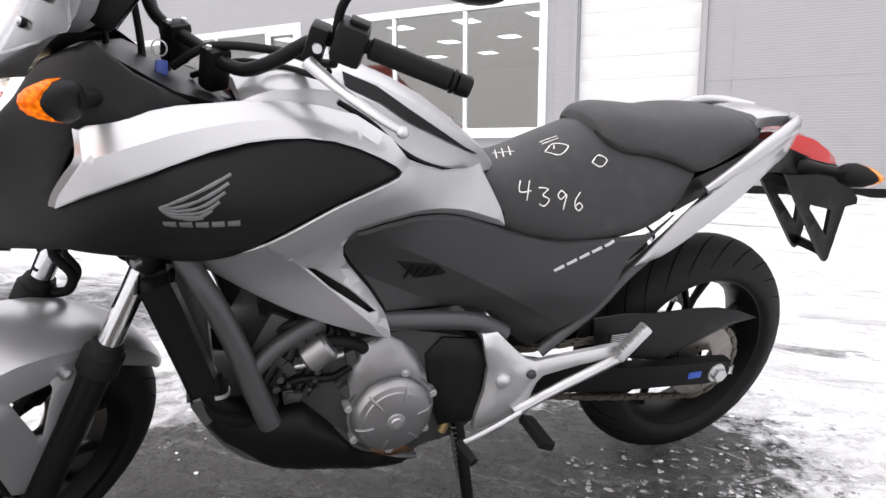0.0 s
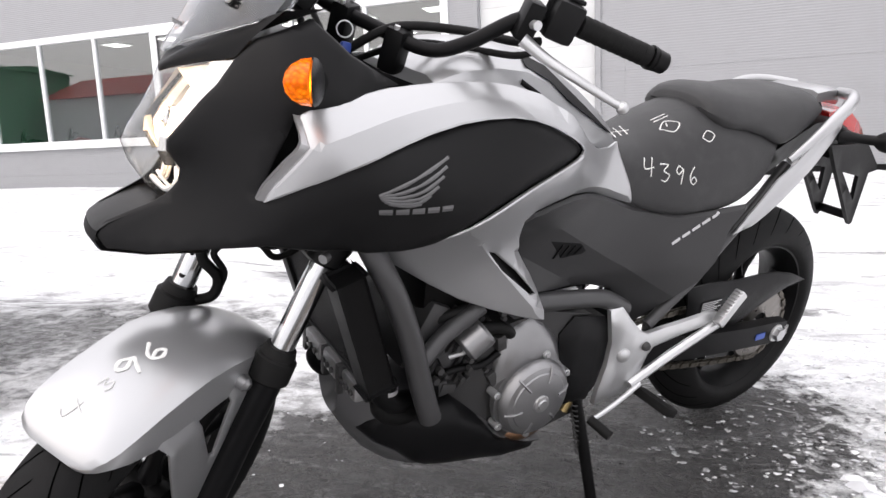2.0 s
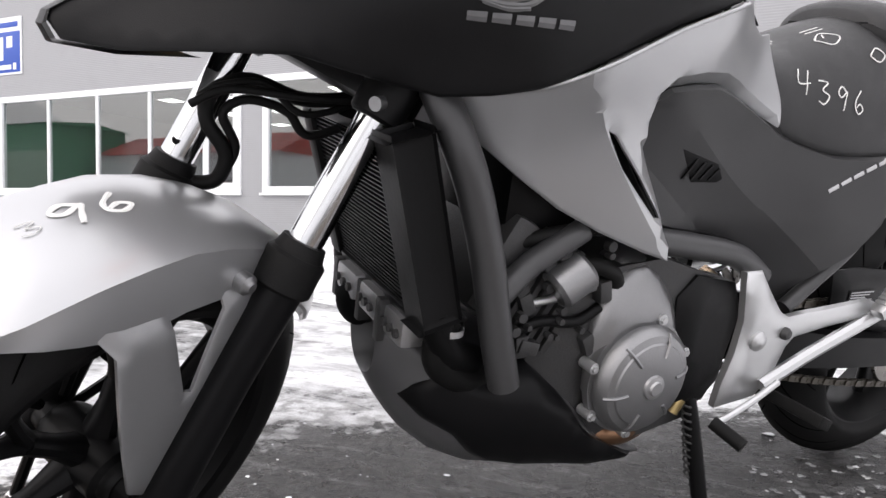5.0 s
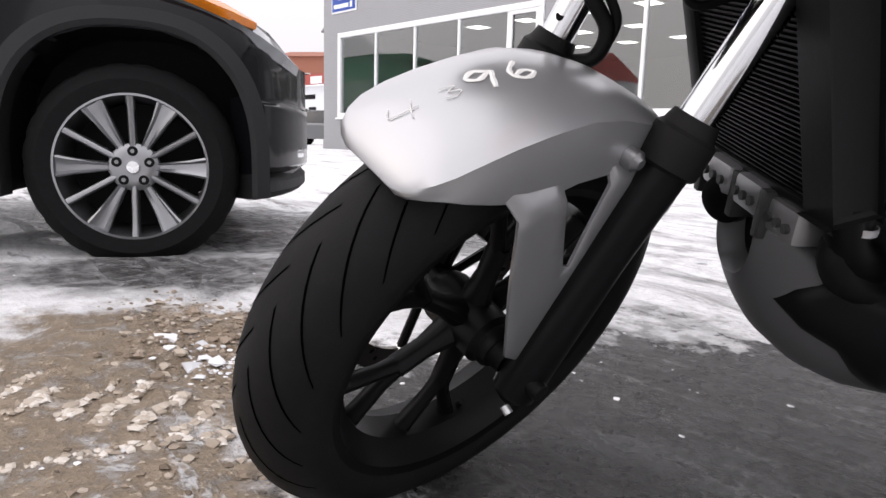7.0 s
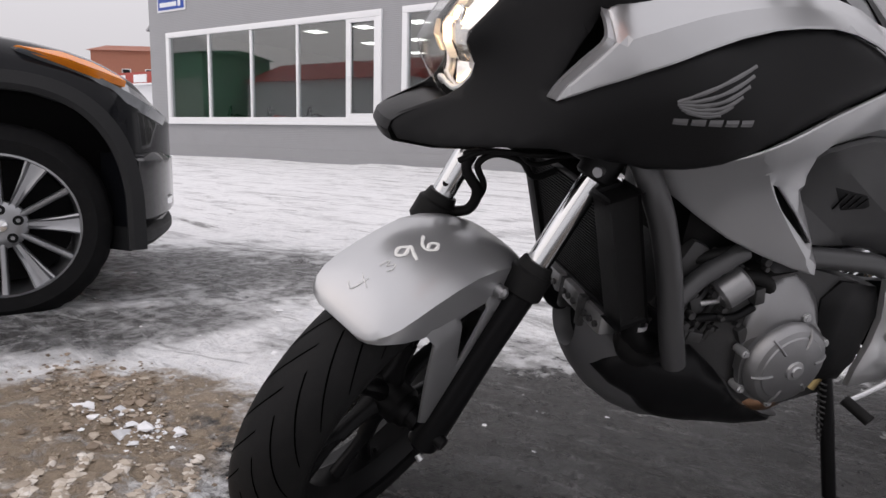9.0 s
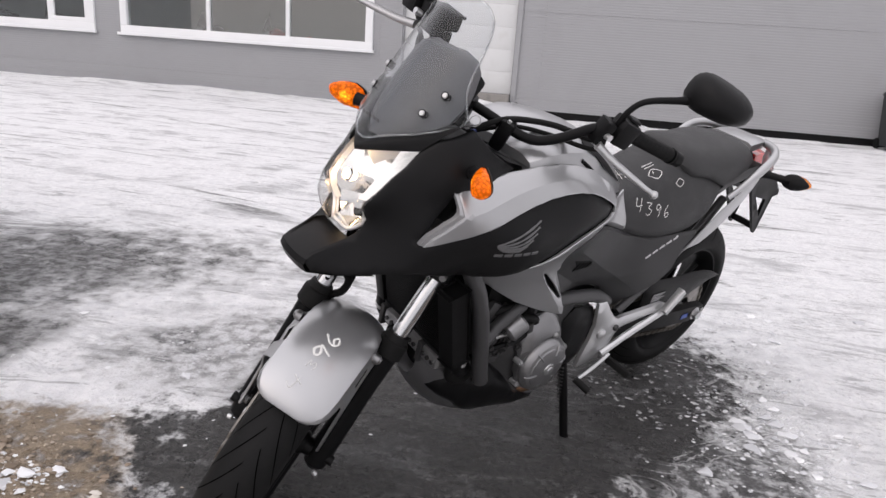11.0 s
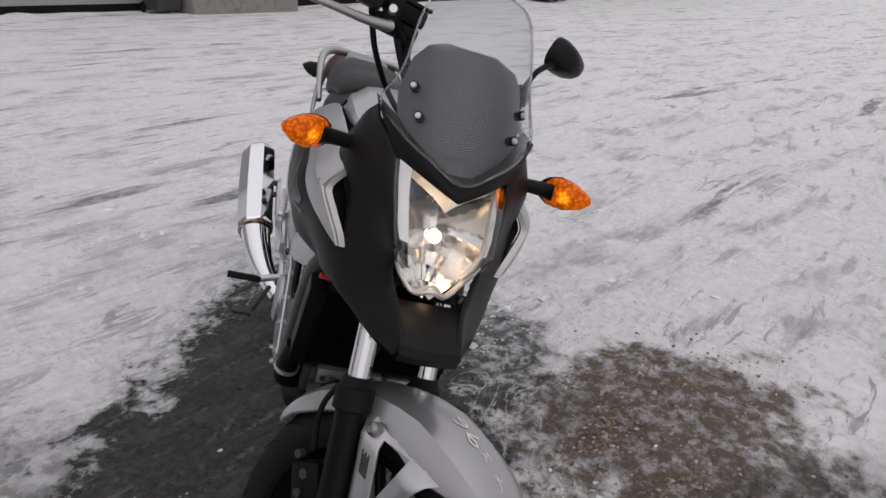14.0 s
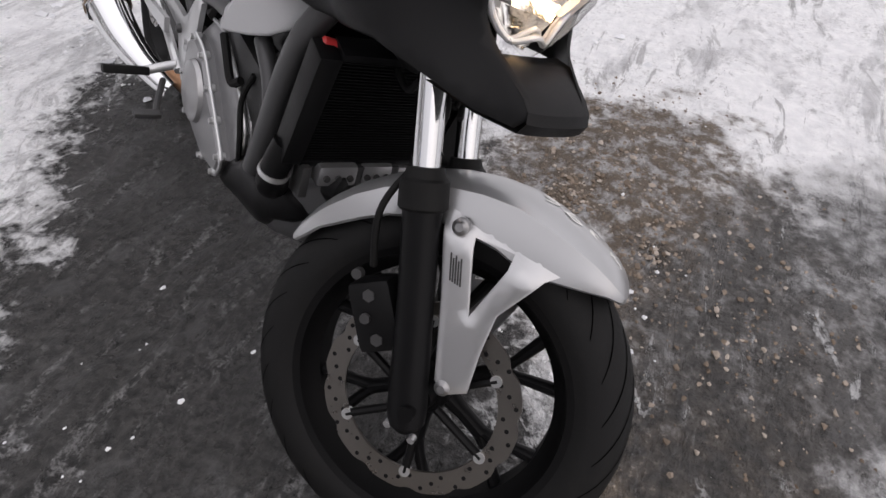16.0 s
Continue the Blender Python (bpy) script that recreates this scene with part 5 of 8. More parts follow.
# ---- bodywork ----
INSET = [(0.276, 0.738), (0.321, 0.746), (0.369, 0.759), (0.403, 0.775), (0.451, 0.802), (0.524, 0.842), (0.606, 0.875), (0.634, 0.885), (0.640, 0.893), (0.627, 0.904), (0.606, 0.916), (0.565, 0.934), (0.524, 0.946), (0.484, 0.951), (0.439, 0.949), (0.395, 0.943), (0.344, 0.930), (0.279, 0.907), (0.215, 0.881), (0.168, 0.857), (0.124, 0.829)]
COWL = [(0.104, 1.012), (0.082, 0.980), (0.057, 0.953), (0.034, 0.925), (0.016, 0.903), (0.016, 0.888), (0.033, 0.860), (0.030, 0.842), (0.018, 0.826), (0.000, 0.812), (-0.035, 0.797), (-0.062, 0.785), (-0.074, 0.775), (-0.077, 0.764), (-0.066, 0.748), (-0.018, 0.745), (0.046, 0.753), (0.129, 0.762), (0.206, 0.748)]
CREST = [(0.124, 0.845), (0.140, 0.885), (0.156, 0.918), (0.165, 0.945), (0.178, 0.954), (0.241, 0.963), (0.265, 0.976), (0.322, 0.988), (0.280, 1.010), (0.247, 1.028), (0.221, 1.050), (0.196, 1.070), (0.168, 1.058), (0.128, 1.040)]
SEAM = [(0.905, 0.733), (0.869, 0.747), (0.807, 0.769), (0.745, 0.784), (0.687, 0.791), (0.625, 0.787), (0.574, 0.779), (0.550, 0.758), (0.553, 0.735), (0.571, 0.704), (0.612, 0.650), (0.637, 0.610), (0.646, 0.592)]
SILVER = [(0.124, 0.829), (0.132, 0.851), (0.173, 0.913), (0.170, 0.949), (0.180, 0.959), (0.228, 0.971), (0.300, 0.985), (0.383, 0.994), (0.455, 0.996), (0.513, 0.990), (0.570, 0.977), (0.623, 0.946), (0.652, 0.911), (0.690, 0.893), (0.738, 0.874), (0.800, 0.866), (0.832, 0.872), (0.860, 0.825), (0.884, 0.783)] + SEAM + [(0.653, 0.552), (0.607, 0.564), (0.537, 0.588), (0.471, 0.616), (0.408, 0.653), (0.350, 0.691), (0.305, 0.718)]
SLOT = [(0.487, 0.722), (0.503, 0.717), (0.565, 0.668), (0.622, 0.612), (0.607, 0.613), (0.530, 0.676)]


TOP_X, TOP_Z = (0.17, 0.228, 0.30, 0.383, 0.455, 0.513, 0.57, 0.623), (0.955, 0.971, 0.985, 0.994, 0.996, 0.990, 0.977, 0.946)
LOW_X, LOW_Z = (0.124, 0.168, 0.215, 0.279, 0.344, 0.395, 0.439, 0.484, 0.524, 0.565, 0.606), (0.829, 0.857, 0.881, 0.907, 0.930, 0.943, 0.949, 0.951, 0.946, 0.934, 0.916)


def shoulder(x):
    """Height of the crease along the upper band."""
    hi, lo = float(np.interp(x, TOP_X, TOP_Z)), float(np.interp(x, LOW_X, LOW_Z))
    return hi - 0.45 * (hi - lo)


WING = ((0.452, 0.752), (0.622, 0.580))


def silver_depth(x, z):
    """The silver shell stands proud of the black inset, folded along its shoulder and its lower wing."""
    d = skin(x, z) + 0.006
    if 0.15 < x < 0.6 and z > 0.86:
        d -= 0.55 * max(0.0, z - shoulder(x))
    (ax, az), (bx, bz) = WING
    n = math.hypot(bx - ax, bz - az)
    off = ((bx - ax) * (z - az) - (bz - az) * (x - ax)) / n
    if z < 0.78 and x < 0.66 and off < 0:
        d += 0.50 * off
    near = rim_distance((x, z), [SEAM])
    if near < 0.016 and x > 0.56:
        d -= 0.75 * (0.016 - near)
    return d


def cowl_depth(x, z):
    a = nose_skin(x, z)
    if x > 0.22 and 0.74 < z < 0.955:
        a = min(a, skin(x, z) - 0.001)
    return a


pair_panel("front_cowl", COWL + INSET[:-1] + [(0.124, 0.829)] + CREST, cowl_depth, M_plastic, "matt black front cowl with beak", step=0.016, edge=0.004, roll=0.003)
SEAM_FOLD = []
for (ax, az), (bx, bz) in zip(SEAM[1:-3], SEAM[2:-2]):
    n = math.hypot(bx - ax, bz - az)
    SEAM_FOLD.append((ax + 0.016 * (bz - az) / n, az - 0.016 * (bx - ax) / n))
pair_panel("side_fairing", SILVER + INSET[:-1], silver_depth, M_silver, "silver lacquered side fairing", step=0.014, edge=0.003, roll=0.0011, holes=(SLOT,), angle=13, creases=(SEAM_FOLD, [(x, shoulder(x)) for x in np.linspace(0.19, 0.57, 20)], [(WING[0][0] + (WING[1][0] - WING[0][0]) * t, WING[0][1] + (WING[1][1] - WING[0][1]) * t) for t in np.linspace(0.06, 0.96, 12)]))
pair_panel("fairing_duct", [(0.470, 0.735), (0.520, 0.725), (0.64, 0.605), (0.600, 0.600), (0.52, 0.665)], lambda x, z: skin(x, z) - 0.012, M_plastic, step=0.03)
# bright rolled rim along the lower edge of the black inset
for side in (-1, 1):
    bm = bmesh.new()
    tube(bm, [(x, side * (silver_depth(x, z) + 0.0005), z - 0.002) for x, z in [(0.285, 0.734)] + INSET[1:8]], 0.0026, 8, 3)
    bpart("fairing_rim", bm, M_silver, "", 60)
# bent-in front lip of the silver fairing; the duct wall behind is blackened for the recess's shade
for side in (-1, 1):
    edge_pts = [tuple(q[:2]) for q in spline([(0.124, 0.829, 0), (0.132, 0.851, 0), (0.152, 0.884, 0), (0.172, 0.915, 0), (0.170, 0.950, 0)], 4)]
    bm = bmesh.new()
    loft(bm, [[(x + 0.003, side * (silver_depth(x, z) - 0.004), z), (x - 0.009, side * (silver_depth(x, z) - 0.007), z + 0.003), (x - 0.008, side * (silver_depth(x, z) - 0.018), z + 0.003), (x + 0.004, side * (silver_depth(x, z) - 0.016), z)] for x, z in edge_pts])
    bpart("fairing_lip", bm, M_silver, "", 22)
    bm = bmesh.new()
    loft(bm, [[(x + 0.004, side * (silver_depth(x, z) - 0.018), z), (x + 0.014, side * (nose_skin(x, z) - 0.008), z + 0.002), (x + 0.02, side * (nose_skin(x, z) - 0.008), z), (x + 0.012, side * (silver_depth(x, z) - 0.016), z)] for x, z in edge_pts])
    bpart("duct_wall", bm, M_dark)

SIDECOVER = SEAM + [(0.709, 0.579), (0.80, 0.568), (0.84, 0.562), (0.883, 0.548), (0.935, 0.493), (1.012, 0.428), (1.031, 0.452), (1.064, 0.507), (1.118, 0.545), (1.150, 0.60), (1.176, 0.667), (1.28, 0.765), (1.227, 0.724), (1.107, 0.712), (1.027, 0.709), (0.96, 0.722)]
M_cover = surf("grained_dark_grey_plastic", (0.027, 0.027, 0.028), 0.42, var=0.12, scale=10, bump=0.10, fine=900, rvar=0.06, spec=0.30)
COVER_RIDGE = ((0.650, 0.742), (0.905, 0.600))


def cover_depth(x, z):
    """The cover falls in before and below a slanting ridge, and swells where the knee rests."""
    (ax, az), (bx, bz) = COVER_RIDGE
    n = math.hypot(bx - ax, bz - az)
    off = ((bx - ax) * (z - az) - (bz - az) * (x - ax)) / n
    d = skin(x, z) + 0.006 + 0.010 * math.exp(-(((x - 0.74) / 0.10) ** 2) - ((z - 0.70) / 0.06) ** 2)
    if off < 0:
        d += max(-0.026, 0.32 * off)
    if z < 0.60:
        d -= 0.20 * (0.60 - z)
    return d


pair_panel("side_cover", SIDECOVER, cover_depth, M_cover, "matt black side cover", step=0.014, roll=0.008, angle=13, creases=([(0.672, 0.7297), (0.73, 0.6974), (0.80, 0.6585), (0.87, 0.6195)],))
for side in (-1, 1):
    q = [(0.660, 0.703), (0.748, 0.684), (0.772, 0.662), (0.764, 0.656), (0.708, 0.655)]
    bm = panel_mesh(q, lambda x, z: cover_depth(x, z) + 0.0012, side, 0.006, 0.003, 0.001, 0.02)
    vent = bpart("side_vent", bm, M_dark)
    for k in range(4):
        x = 0.690 + 0.019 * k
        bm = bmesh.new()
        loft(bm, [[(x + dx + e, side * (cover_depth(x + dx + e, z) + 0.0005 + h), z) for e, h in ((-0.002, 0.0), (-0.002, 0.003), (0.002, 0.003), (0.002, 0.0))] for dx, z in ((0.006, 0.690 - 0.004 * k), (-0.006, 0.660))])
        part("vent_slat", bm, M_black, vent)

# nose: beak front and underside, brow, headlight
bm = bmesh.new()
rows = []
for x, z, a in ((0.030, 0.800, 0.066), (-0.004, 0.803, 0.060), (-0.035, 0.794, 0.054), (-0.062, 0.783, 0.051), (-0.076, 0.773, 0.050), (-0.081, 0.760, 0.050), (-0.073, 0.744, 0.052), (-0.02, 0.741, 0.078), (0.05, 0.748, 0.112)):
    rows.append([(x - 0.007 * (1 - abs(s) ** 3), s * a, z) for s in (-1, -0.7, -0.35, 0, 0.35, 0.7, 1)])
loft(bm, rows, ring=False)
bpart("beak", bm, M_plastic, "matt black beak under the headlight", 25)

S21 = np.linspace(-1, 1, 25)


def lens_top(s):
    q = abs(s)
    return Vector((0.026 + 0.078 * q**1.3, s * 0.101, 0.980 + 0.034 * q))


bm = bmesh.new()
rows = []
for t in np.linspace(0, 1, 7):
    row = []
    for s in S21:
        q = abs(s)
        top = Vector((0.046 + 0.112 * q**1.5, s * 0.142, 1.004 + 0.074 * q**1.1))
        p = lens_top(s).lerp(top, t)
        p.x -= 0.008 * math.sin(math.pi * t) * (1 - 0.5 * q)
        row.append(p)
    rows.append(row)
loft(bm, [[(p.x + 0.016, p.y * 0.97, p.z + 0.003) for p in rows[0]]] + rows + [[(p.x + 0.06, p.y * 0.98, p.z + 0.006) for p in rows[-1]]], ring=False)
bpart("brow", bm, M_plastic, "black brow over the headlight", 60)

LENS = ((0.804, 0.010, 0.014, 0.010), (0.818, 0.034, 0.022, -0.001), (0.838, 0.054, 0.031, -0.014), (0.860, 0.067, 0.033, -0.026), (0.884, 0.079, 0.020, -0.031), (0.905, 0.085, 0.018, -0.020), (0.930, 0.090, 0.036, -0.006), (0.955, 0.094, 0.058, 0.006), (0.980, 0.098, 0.082, 0.016), (1.012, 0.1005, 0.104, 0.026))


def lens_point(row, s, back=0.0, shrink=0.0):
    z, a, ue, uc = row
    drop = 0.033 * max(0, (z - 0.90) / 0.112) * (1 - abs(s))
    return Vector((ue + (uc - ue) * (1 - abs(s) ** 2.2) + back, s * (a - shrink), z - drop))


bm = bmesh.new()
loft(bm, [[lens_point(r, s) for s in S21] for r in LENS], ring=False)
lens = bpart("headlight", bm, M_lens, "lit clear headlight with chrome reflector", 60)
lens.visible_shadow = False
M_refl = surf("headlight_reflector", (0.80, 0.80, 0.79), 0.13, metal=1.0, var=0.08, scale=45, bump=0.16, fine=60, rvar=0.05)
M_bezel = surf("bright_bezel", (0.84, 0.845, 0.85), 0.30, metal=0.55, var=0.03, scale=20)
# faceted bowl
bm = bmesh.new()
rows = []
for i, r in enumerate(LENS):
    row = []
    for k, s in enumerate(np.linspace(-1, 1, 17)):
        p = lens_point(r, s, 0.0, 0.005)
        deep = 0.016 + 0.062 * (1 - abs(s) ** 2) * math.sin(math.pi * min(1, max(0, (i + 0.6) / 10))) ** 0.7
        p.x = r[2] + deep + 0.004 * ((i + k) % 2)
        row.append(p)
    rows.append(row)
loft(bm, rows, ring=False)
part("reflector", bm, M_refl, lens, "chrome reflector bowl", 12)
for side in (-1, 1):
    # bright strip down either edge and the v-shaped plate under the brow
    bm = bmesh.new()
    strip = [(0.112, 0.094, 1.006), (0.088, 0.091, 0.976), (0.064, 0.087, 0.950), (0.042, 0.083, 0.924), (0.026, 0.078, 0.900), (0.026, 0.070, 0.876), (0.036, 0.060, 0.852)]
    loft(bm, [[(x, side * y, z), (x - 0.002, side * (y - 0.011), z - 0.002), (x + 0.012, side * (y - 0.012), z - 0.002), (x + 0.014, side * y, z)] for x, y, z in strip])
    part("bezel", bm, M_bezel, lens, "", 40)
    # chromed cheek of the bowl that follows the glass
    bm = bmesh.new()
    loft(bm, [[lens_point(r, side * q, 0.007 + 0.012 * (1 - q), 0.004) for q in np.linspace(0.77, 0.99, 5)] for r in LENS[3:]], ring=False)
    part("reflector_cheek", bm, M_refl, lens, "", 20)
    bm = bmesh.new()
    loft(bm, [[(0.050 + 0.056 * q, side * 0.094 * q, 0.985 + 0.023 * q), (0.078 + 0.020 * q, side * 0.090 * q, 0.944 + 0.052 * q**0.75), (0.088 + 0.020 * q, side * 0.090 * q, 0.946 + 0.052 * q**0.75), (0.060 + 0.056 * q, side * 0.094 * q, 0.988 + 0.023 * q)] for q in np.linspace(0, 1, 7)])
    part("visor", bm, M_bezel, lens, "", 40)
bm = bmesh.new()
bmesh.ops.create_uvsphere(bm, u_segments=16, v_segments=10, radius=0.012, matrix=Matrix.Translation((0.044, 0.020, 0.914)))
part("bulb", bm, M_bulb, lens, "lit warm bulb")
bm = bmesh.new()
lathe(bm, [(0.013, 0.006), (0.0145, 0.011), (0.012, 0.015)], (0.044, 0.020, 0.914), axis=(-1, 0, 0.3), seg=24)
part("bulb_shield", bm, M_chrome, lens)
# folded lower rim
for r, back in ((0.0042, 0.008), (0.003, 0.016)):
    bm = bmesh.new()
    tube(bm, [lens_point(LENS[3], -0.97, back), lens_point(LENS[2], -0.96, back), lens_point(LENS[1], -0.8, back), lens_point(LENS[1], 0, back) + Vector((0, 0, 0.004 + back)), lens_point(LENS[1], 0.8, back), lens_point(LENS[2], 0.96, back), lens_point(LENS[3], 0.97, back)], r, 8)
    part("bezel", bm, M_bezel, lens)

# windscreen
SCREEN = [(1.010, 0.010), (1.016, 0.026), (1.028, 0.050), (1.044, 0.088), (1.060, 0.116), (1.074, 0.134), (1.088, 0.138), (1.105, 0.132), (1.130, 0.120), (1.160, 0.112), (1.195, 0.107), (1.23, 0.101), (1.262, 0.090), (1.284, 0.068), (1.295, 0.035)]


def screen_x(y, z):
    return 0.034 + (z - 1.012) * 0.62 + 3.5 * y * y + 60 * y**4


bm = bmesh.new()
outer = [[Vector((screen_x(s * a, z), s * a, z + (0.010 * (1 - s * s) if z > 1.29 else 0))) for s in np.linspace(-1, 1, 17)] for z, a in SCREEN]
loft(bm, [[p for p in r] + [p + Vector((0.0032, 0, -0.001)) for p in r[::-1]] for r in outer])
screen = bpart("windscreen", bm, M_screen, "small clear windscreen", 60)
screen.visible_shadow = False
bm = bmesh.new()
tube(bm, [r[0] + Vector((0.001, 0, 0)) for r in outer[::-1]] + [r[-1] + Vector((0.001, 0, 0)) for r in outer], 0.0019, 6, 3)
part("rim_edge", bm, glass("screen_edge", (0.85, 0.87, 0.88), 0.2), screen)
for y, z in ((-0.096, 1.123), (-0.083, 1.084), (0.096, 1.123), (0.083, 1.084)):
    bm = bmesh.new()
    x = screen_x(y, z)
    n = Vector((-0.80, y * 5.0, 0.40)).normalized()
    cyl(bm, Vector((x, y, z)) - n * 0.012, Vector((x, y, z)) + n * 0.0025, 0.0082, seg=18)
    part("grommet", bm, M_black, screen)
    bm = bmesh.new()
    cyl(bm, Vector((x, y, z)) + n * 0.003, Vector((x, y, z)) + n * 0.007, 0.0058, 0.0045, 14)
    part("bolt", bm, M_alu, screen)
bm = bmesh.new()
inner = []
for z, a in ((1.012, 0.03), (1.035, 0.075), (1.07, 0.108), (1.10, 0.112), (1.13, 0.106), (1.16, 0.098), (1.18, 0.082), (1.192, 0.050)):
    inner.append([(screen_x(s * a, z) + 0.016 + 0.02 * abs(s), s * a, z + 0.006 * (1 - s * s)) for s in np.linspace(-1, 1, 11)] + [(screen_x(s * a, z) + 0.06, s * a * 0.9, z + 0.004) for s in np.linspace(1, -1, 11)])
loft(bm, inner)
M_inner = surf("smoky_inner_panel", (0.10, 0.101, 0.106), 0.38, var=0.06, scale=6)
bpart("screen_backing", bm, M_inner, "smoke-grey panel behind the screen")
bm = bmesh.new()
box(bm, -0.035, 0.035, -0.07, 0.07, -0.045, 0.045, 0.014, pose(0.215, 0, 1.125, 0, 38, 0))
meter = bpart("instrument", bm, M_black, "black instrument box")
bm = bmesh.new()
box(bm, 0.036, 0.0375, -0.058, 0.058, -0.034, 0.034, 0.001, pose(0.215, 0, 1.125, 0, 38, 0))
part("display", bm, M_tint, meter)
bm = bmesh.new()
loft(bm, [[(0.13, -0.10, 1.035), (0.13, 0.10, 1.035), (0.13, 0.08, 0.95), (0.13, -0.08, 0.95)], [(0.22, -0.115, 1.045), (0.22, 0.115, 1.045), (0.22, 0.1, 0.95), (0.22, -0.1, 0.95)], [(0.30, -0.150, 1.004), (0.30, 0.150, 1.004), (0.30, 0.11, 0.93), (0.30, -0.11, 0.93)], [(0.36, -0.138, 0.985), (0.36, 0.138, 0.985), (0.36, 0.11, 0.93), (0.36, -0.11, 0.93)], [(0.40, -0.115, 0.955), (0.40, 0.115, 0.955), (0.40, 0.10, 0.92), (0.40, -0.10, 0.92)]])
bpart("inner_cowl", bm, M_plastic, "black inner cowl round the steering head")


# indicators
def indicator(root, base, tip, out, lit=True):
    """A stalk from base to a pointed lens at tip; out is the lens's front."""
    base, tip, out = Vector(base), Vector(tip), Vector(out).normalized()
    ax = (tip - base).normalized()
    bm = bmesh.new()
    tube(bm, [base, base.lerp(tip, 0.35), base.lerp(tip, 0.62), base.lerp(tip, 0.8)], 0.012, 12, 4, radii=[0.021, 0.013, 0.014, 0.020])
    stalk = part("indicator", bm, M_plastic, root, "black rubber indicator stalk")
    up = ax.cross(out).normalized()
    bm = bmesh.new()
    secs = []
    for t, r, d in ((-0.042, 0.018, 0.010), (-0.030, 0.026, 0.016), (-0.010, 0.030, 0.020), (0.014, 0.024, 0.017), (0.034, 0.012, 0.010), (0.042, 0.003, 0.004)):
        c = tip + ax * t
        secs.append([c + up * r * math.cos(a) - out * (d * 0.9 * abs(math.sin(a)) + 0.004) if math.sin(a) > 0 else c + up * r * math.cos(a) - out * 0.004 for a in np.linspace(0, 2 * math.pi, 17)[:-1]])
    loft(bm, secs)
    part("housing", bm, M_plastic, stalk)
    bm = bmesh.new()
    secs = []
    for t, r, d in ((-0.040, 0.016, 0.010), (-0.030, 0.025, 0.030), (-0.010, 0.029, 0.042), (0.014, 0.0235, 0.037), (0.033, 0.012, 0.022), (0.0425, 0.002, 0.006)):
        c = tip + ax * t
        secs.append([c + up * r * math.cos(a) + out * d * max(0, math.sin(a)) for a in np.linspace(0, 2 * math.pi, 17)[:-1]])
    loft(bm, secs)
    part("lens", bm, M_lit if lit else M_amber, stalk, "lit amber lens" if lit else "amber lens")


indicator(moto, (0.205, -0.135, 0.992), (0.158, -0.236, 1.004), (-0.93, -0.28, 0.05))
indicator(moto, (0.205, 0.135, 0.992), (0.156, 0.246, 1.006), (-0.93, 0.28, 0.05))

# tank lid
bm = bmesh.new()
secs = []
for x, top, hw, wb in ((0.395, 1.000, 0.135, 0.975), (0.415, 1.020, 0.148, 0.980), (0.44, 1.034, 0.153, 0.985), (0.50, 1.046, 0.156, 0.985), (0.56, 1.046, 0.152, 0.975), (0.62, 1.034, 0.142, 0.945), (0.68, 1.010, 0.128, 0.898), (0.74, 0.980, 0.115, 0.872), (0.80, 0.940, 0.098, 0.856), (0.86, 0.893, 0.074, 0.848), (0.885, 0.866, 0.055, 0.845)):
    half = [(hw, wb), (hw * 0.94, wb + (top - wb) * 0.45), (hw * 0.74, wb + (top - wb) * 0.82), (hw * 0.4, top - 0.004), (0, top)]
    secs.append([(x, -a, z) for a, z in half] + [(x, a, z) for a, z in half[-2::-1]])
loft(bm, secs)
lid = bpart("tank_lid", bm, M_silver, "silver luggage lid", 24)
for side in (-1, 1):
    bm = bmesh.new()
    secs = []
    for x, top, hw, wb in ((0.56, 1.046, 0.143, 0.985), (0.62, 1.034, 0.138, 0.948), (0.68, 1.010, 0.128, 0.898), (0.74, 0.980, 0.115, 0.872), (0.80, 0.940, 0.098, 0.856), (0.835, 0.915, 0.084, 0.852)):
        k = 1 - (x - 0.56) / 0.29
        secs.append([(x, side * (hw * 0.94 + 0.003), wb + (top - wb) * 0.5), (x, side * (hw * (0.94 - 0.2 * k) + 0.004), wb + (top - wb) * (0.5 + 0.33 * k)), (x, side * hw * 0.7, wb + (top - wb) * 0.5)])
    loft(bm, secs)
    part("lid_inlay", bm, M_satin, lid, "dark inlay")
    bm = bmesh.new()
    tube(bm, [(0.545, side * 0.148, 0.992), (0.60, side * 0.152, 0.960), (0.652, side * 0.150, 0.915), (0.70, side * 0.138, 0.886), (0.76, side * 0.124, 0.865), (0.83, side * 0.094, 0.846)], 0.005, 8, 5)
    part("lid_gasket", bm, M_dark, lid)


# seats
def seat_loft(rows, n=13):
    """Rows of x, bottom z, half-width, shoulder z, top z."""
    secs = []
    for x, zb, a, zs, zt in rows:
        half = [(a * 0.93, zb), (a, zb + 0.012), (a * 1.0, zb + (zs - zb) * 0.55), (a * 0.93, zs), (a * 0.72, zs + (zt - zs) * 0.62), (a * 0.38, zt - (zt - zs) * 0.08), (0, zt)]
        half = [tuple(p[:2]) for p in spline([(p, q, 0) for p, q in half], 2)]
        secs.append([(x, -p, z) for p, z in half] + [(x, p, z) for p, z in half[-2::-1]])
    return secs


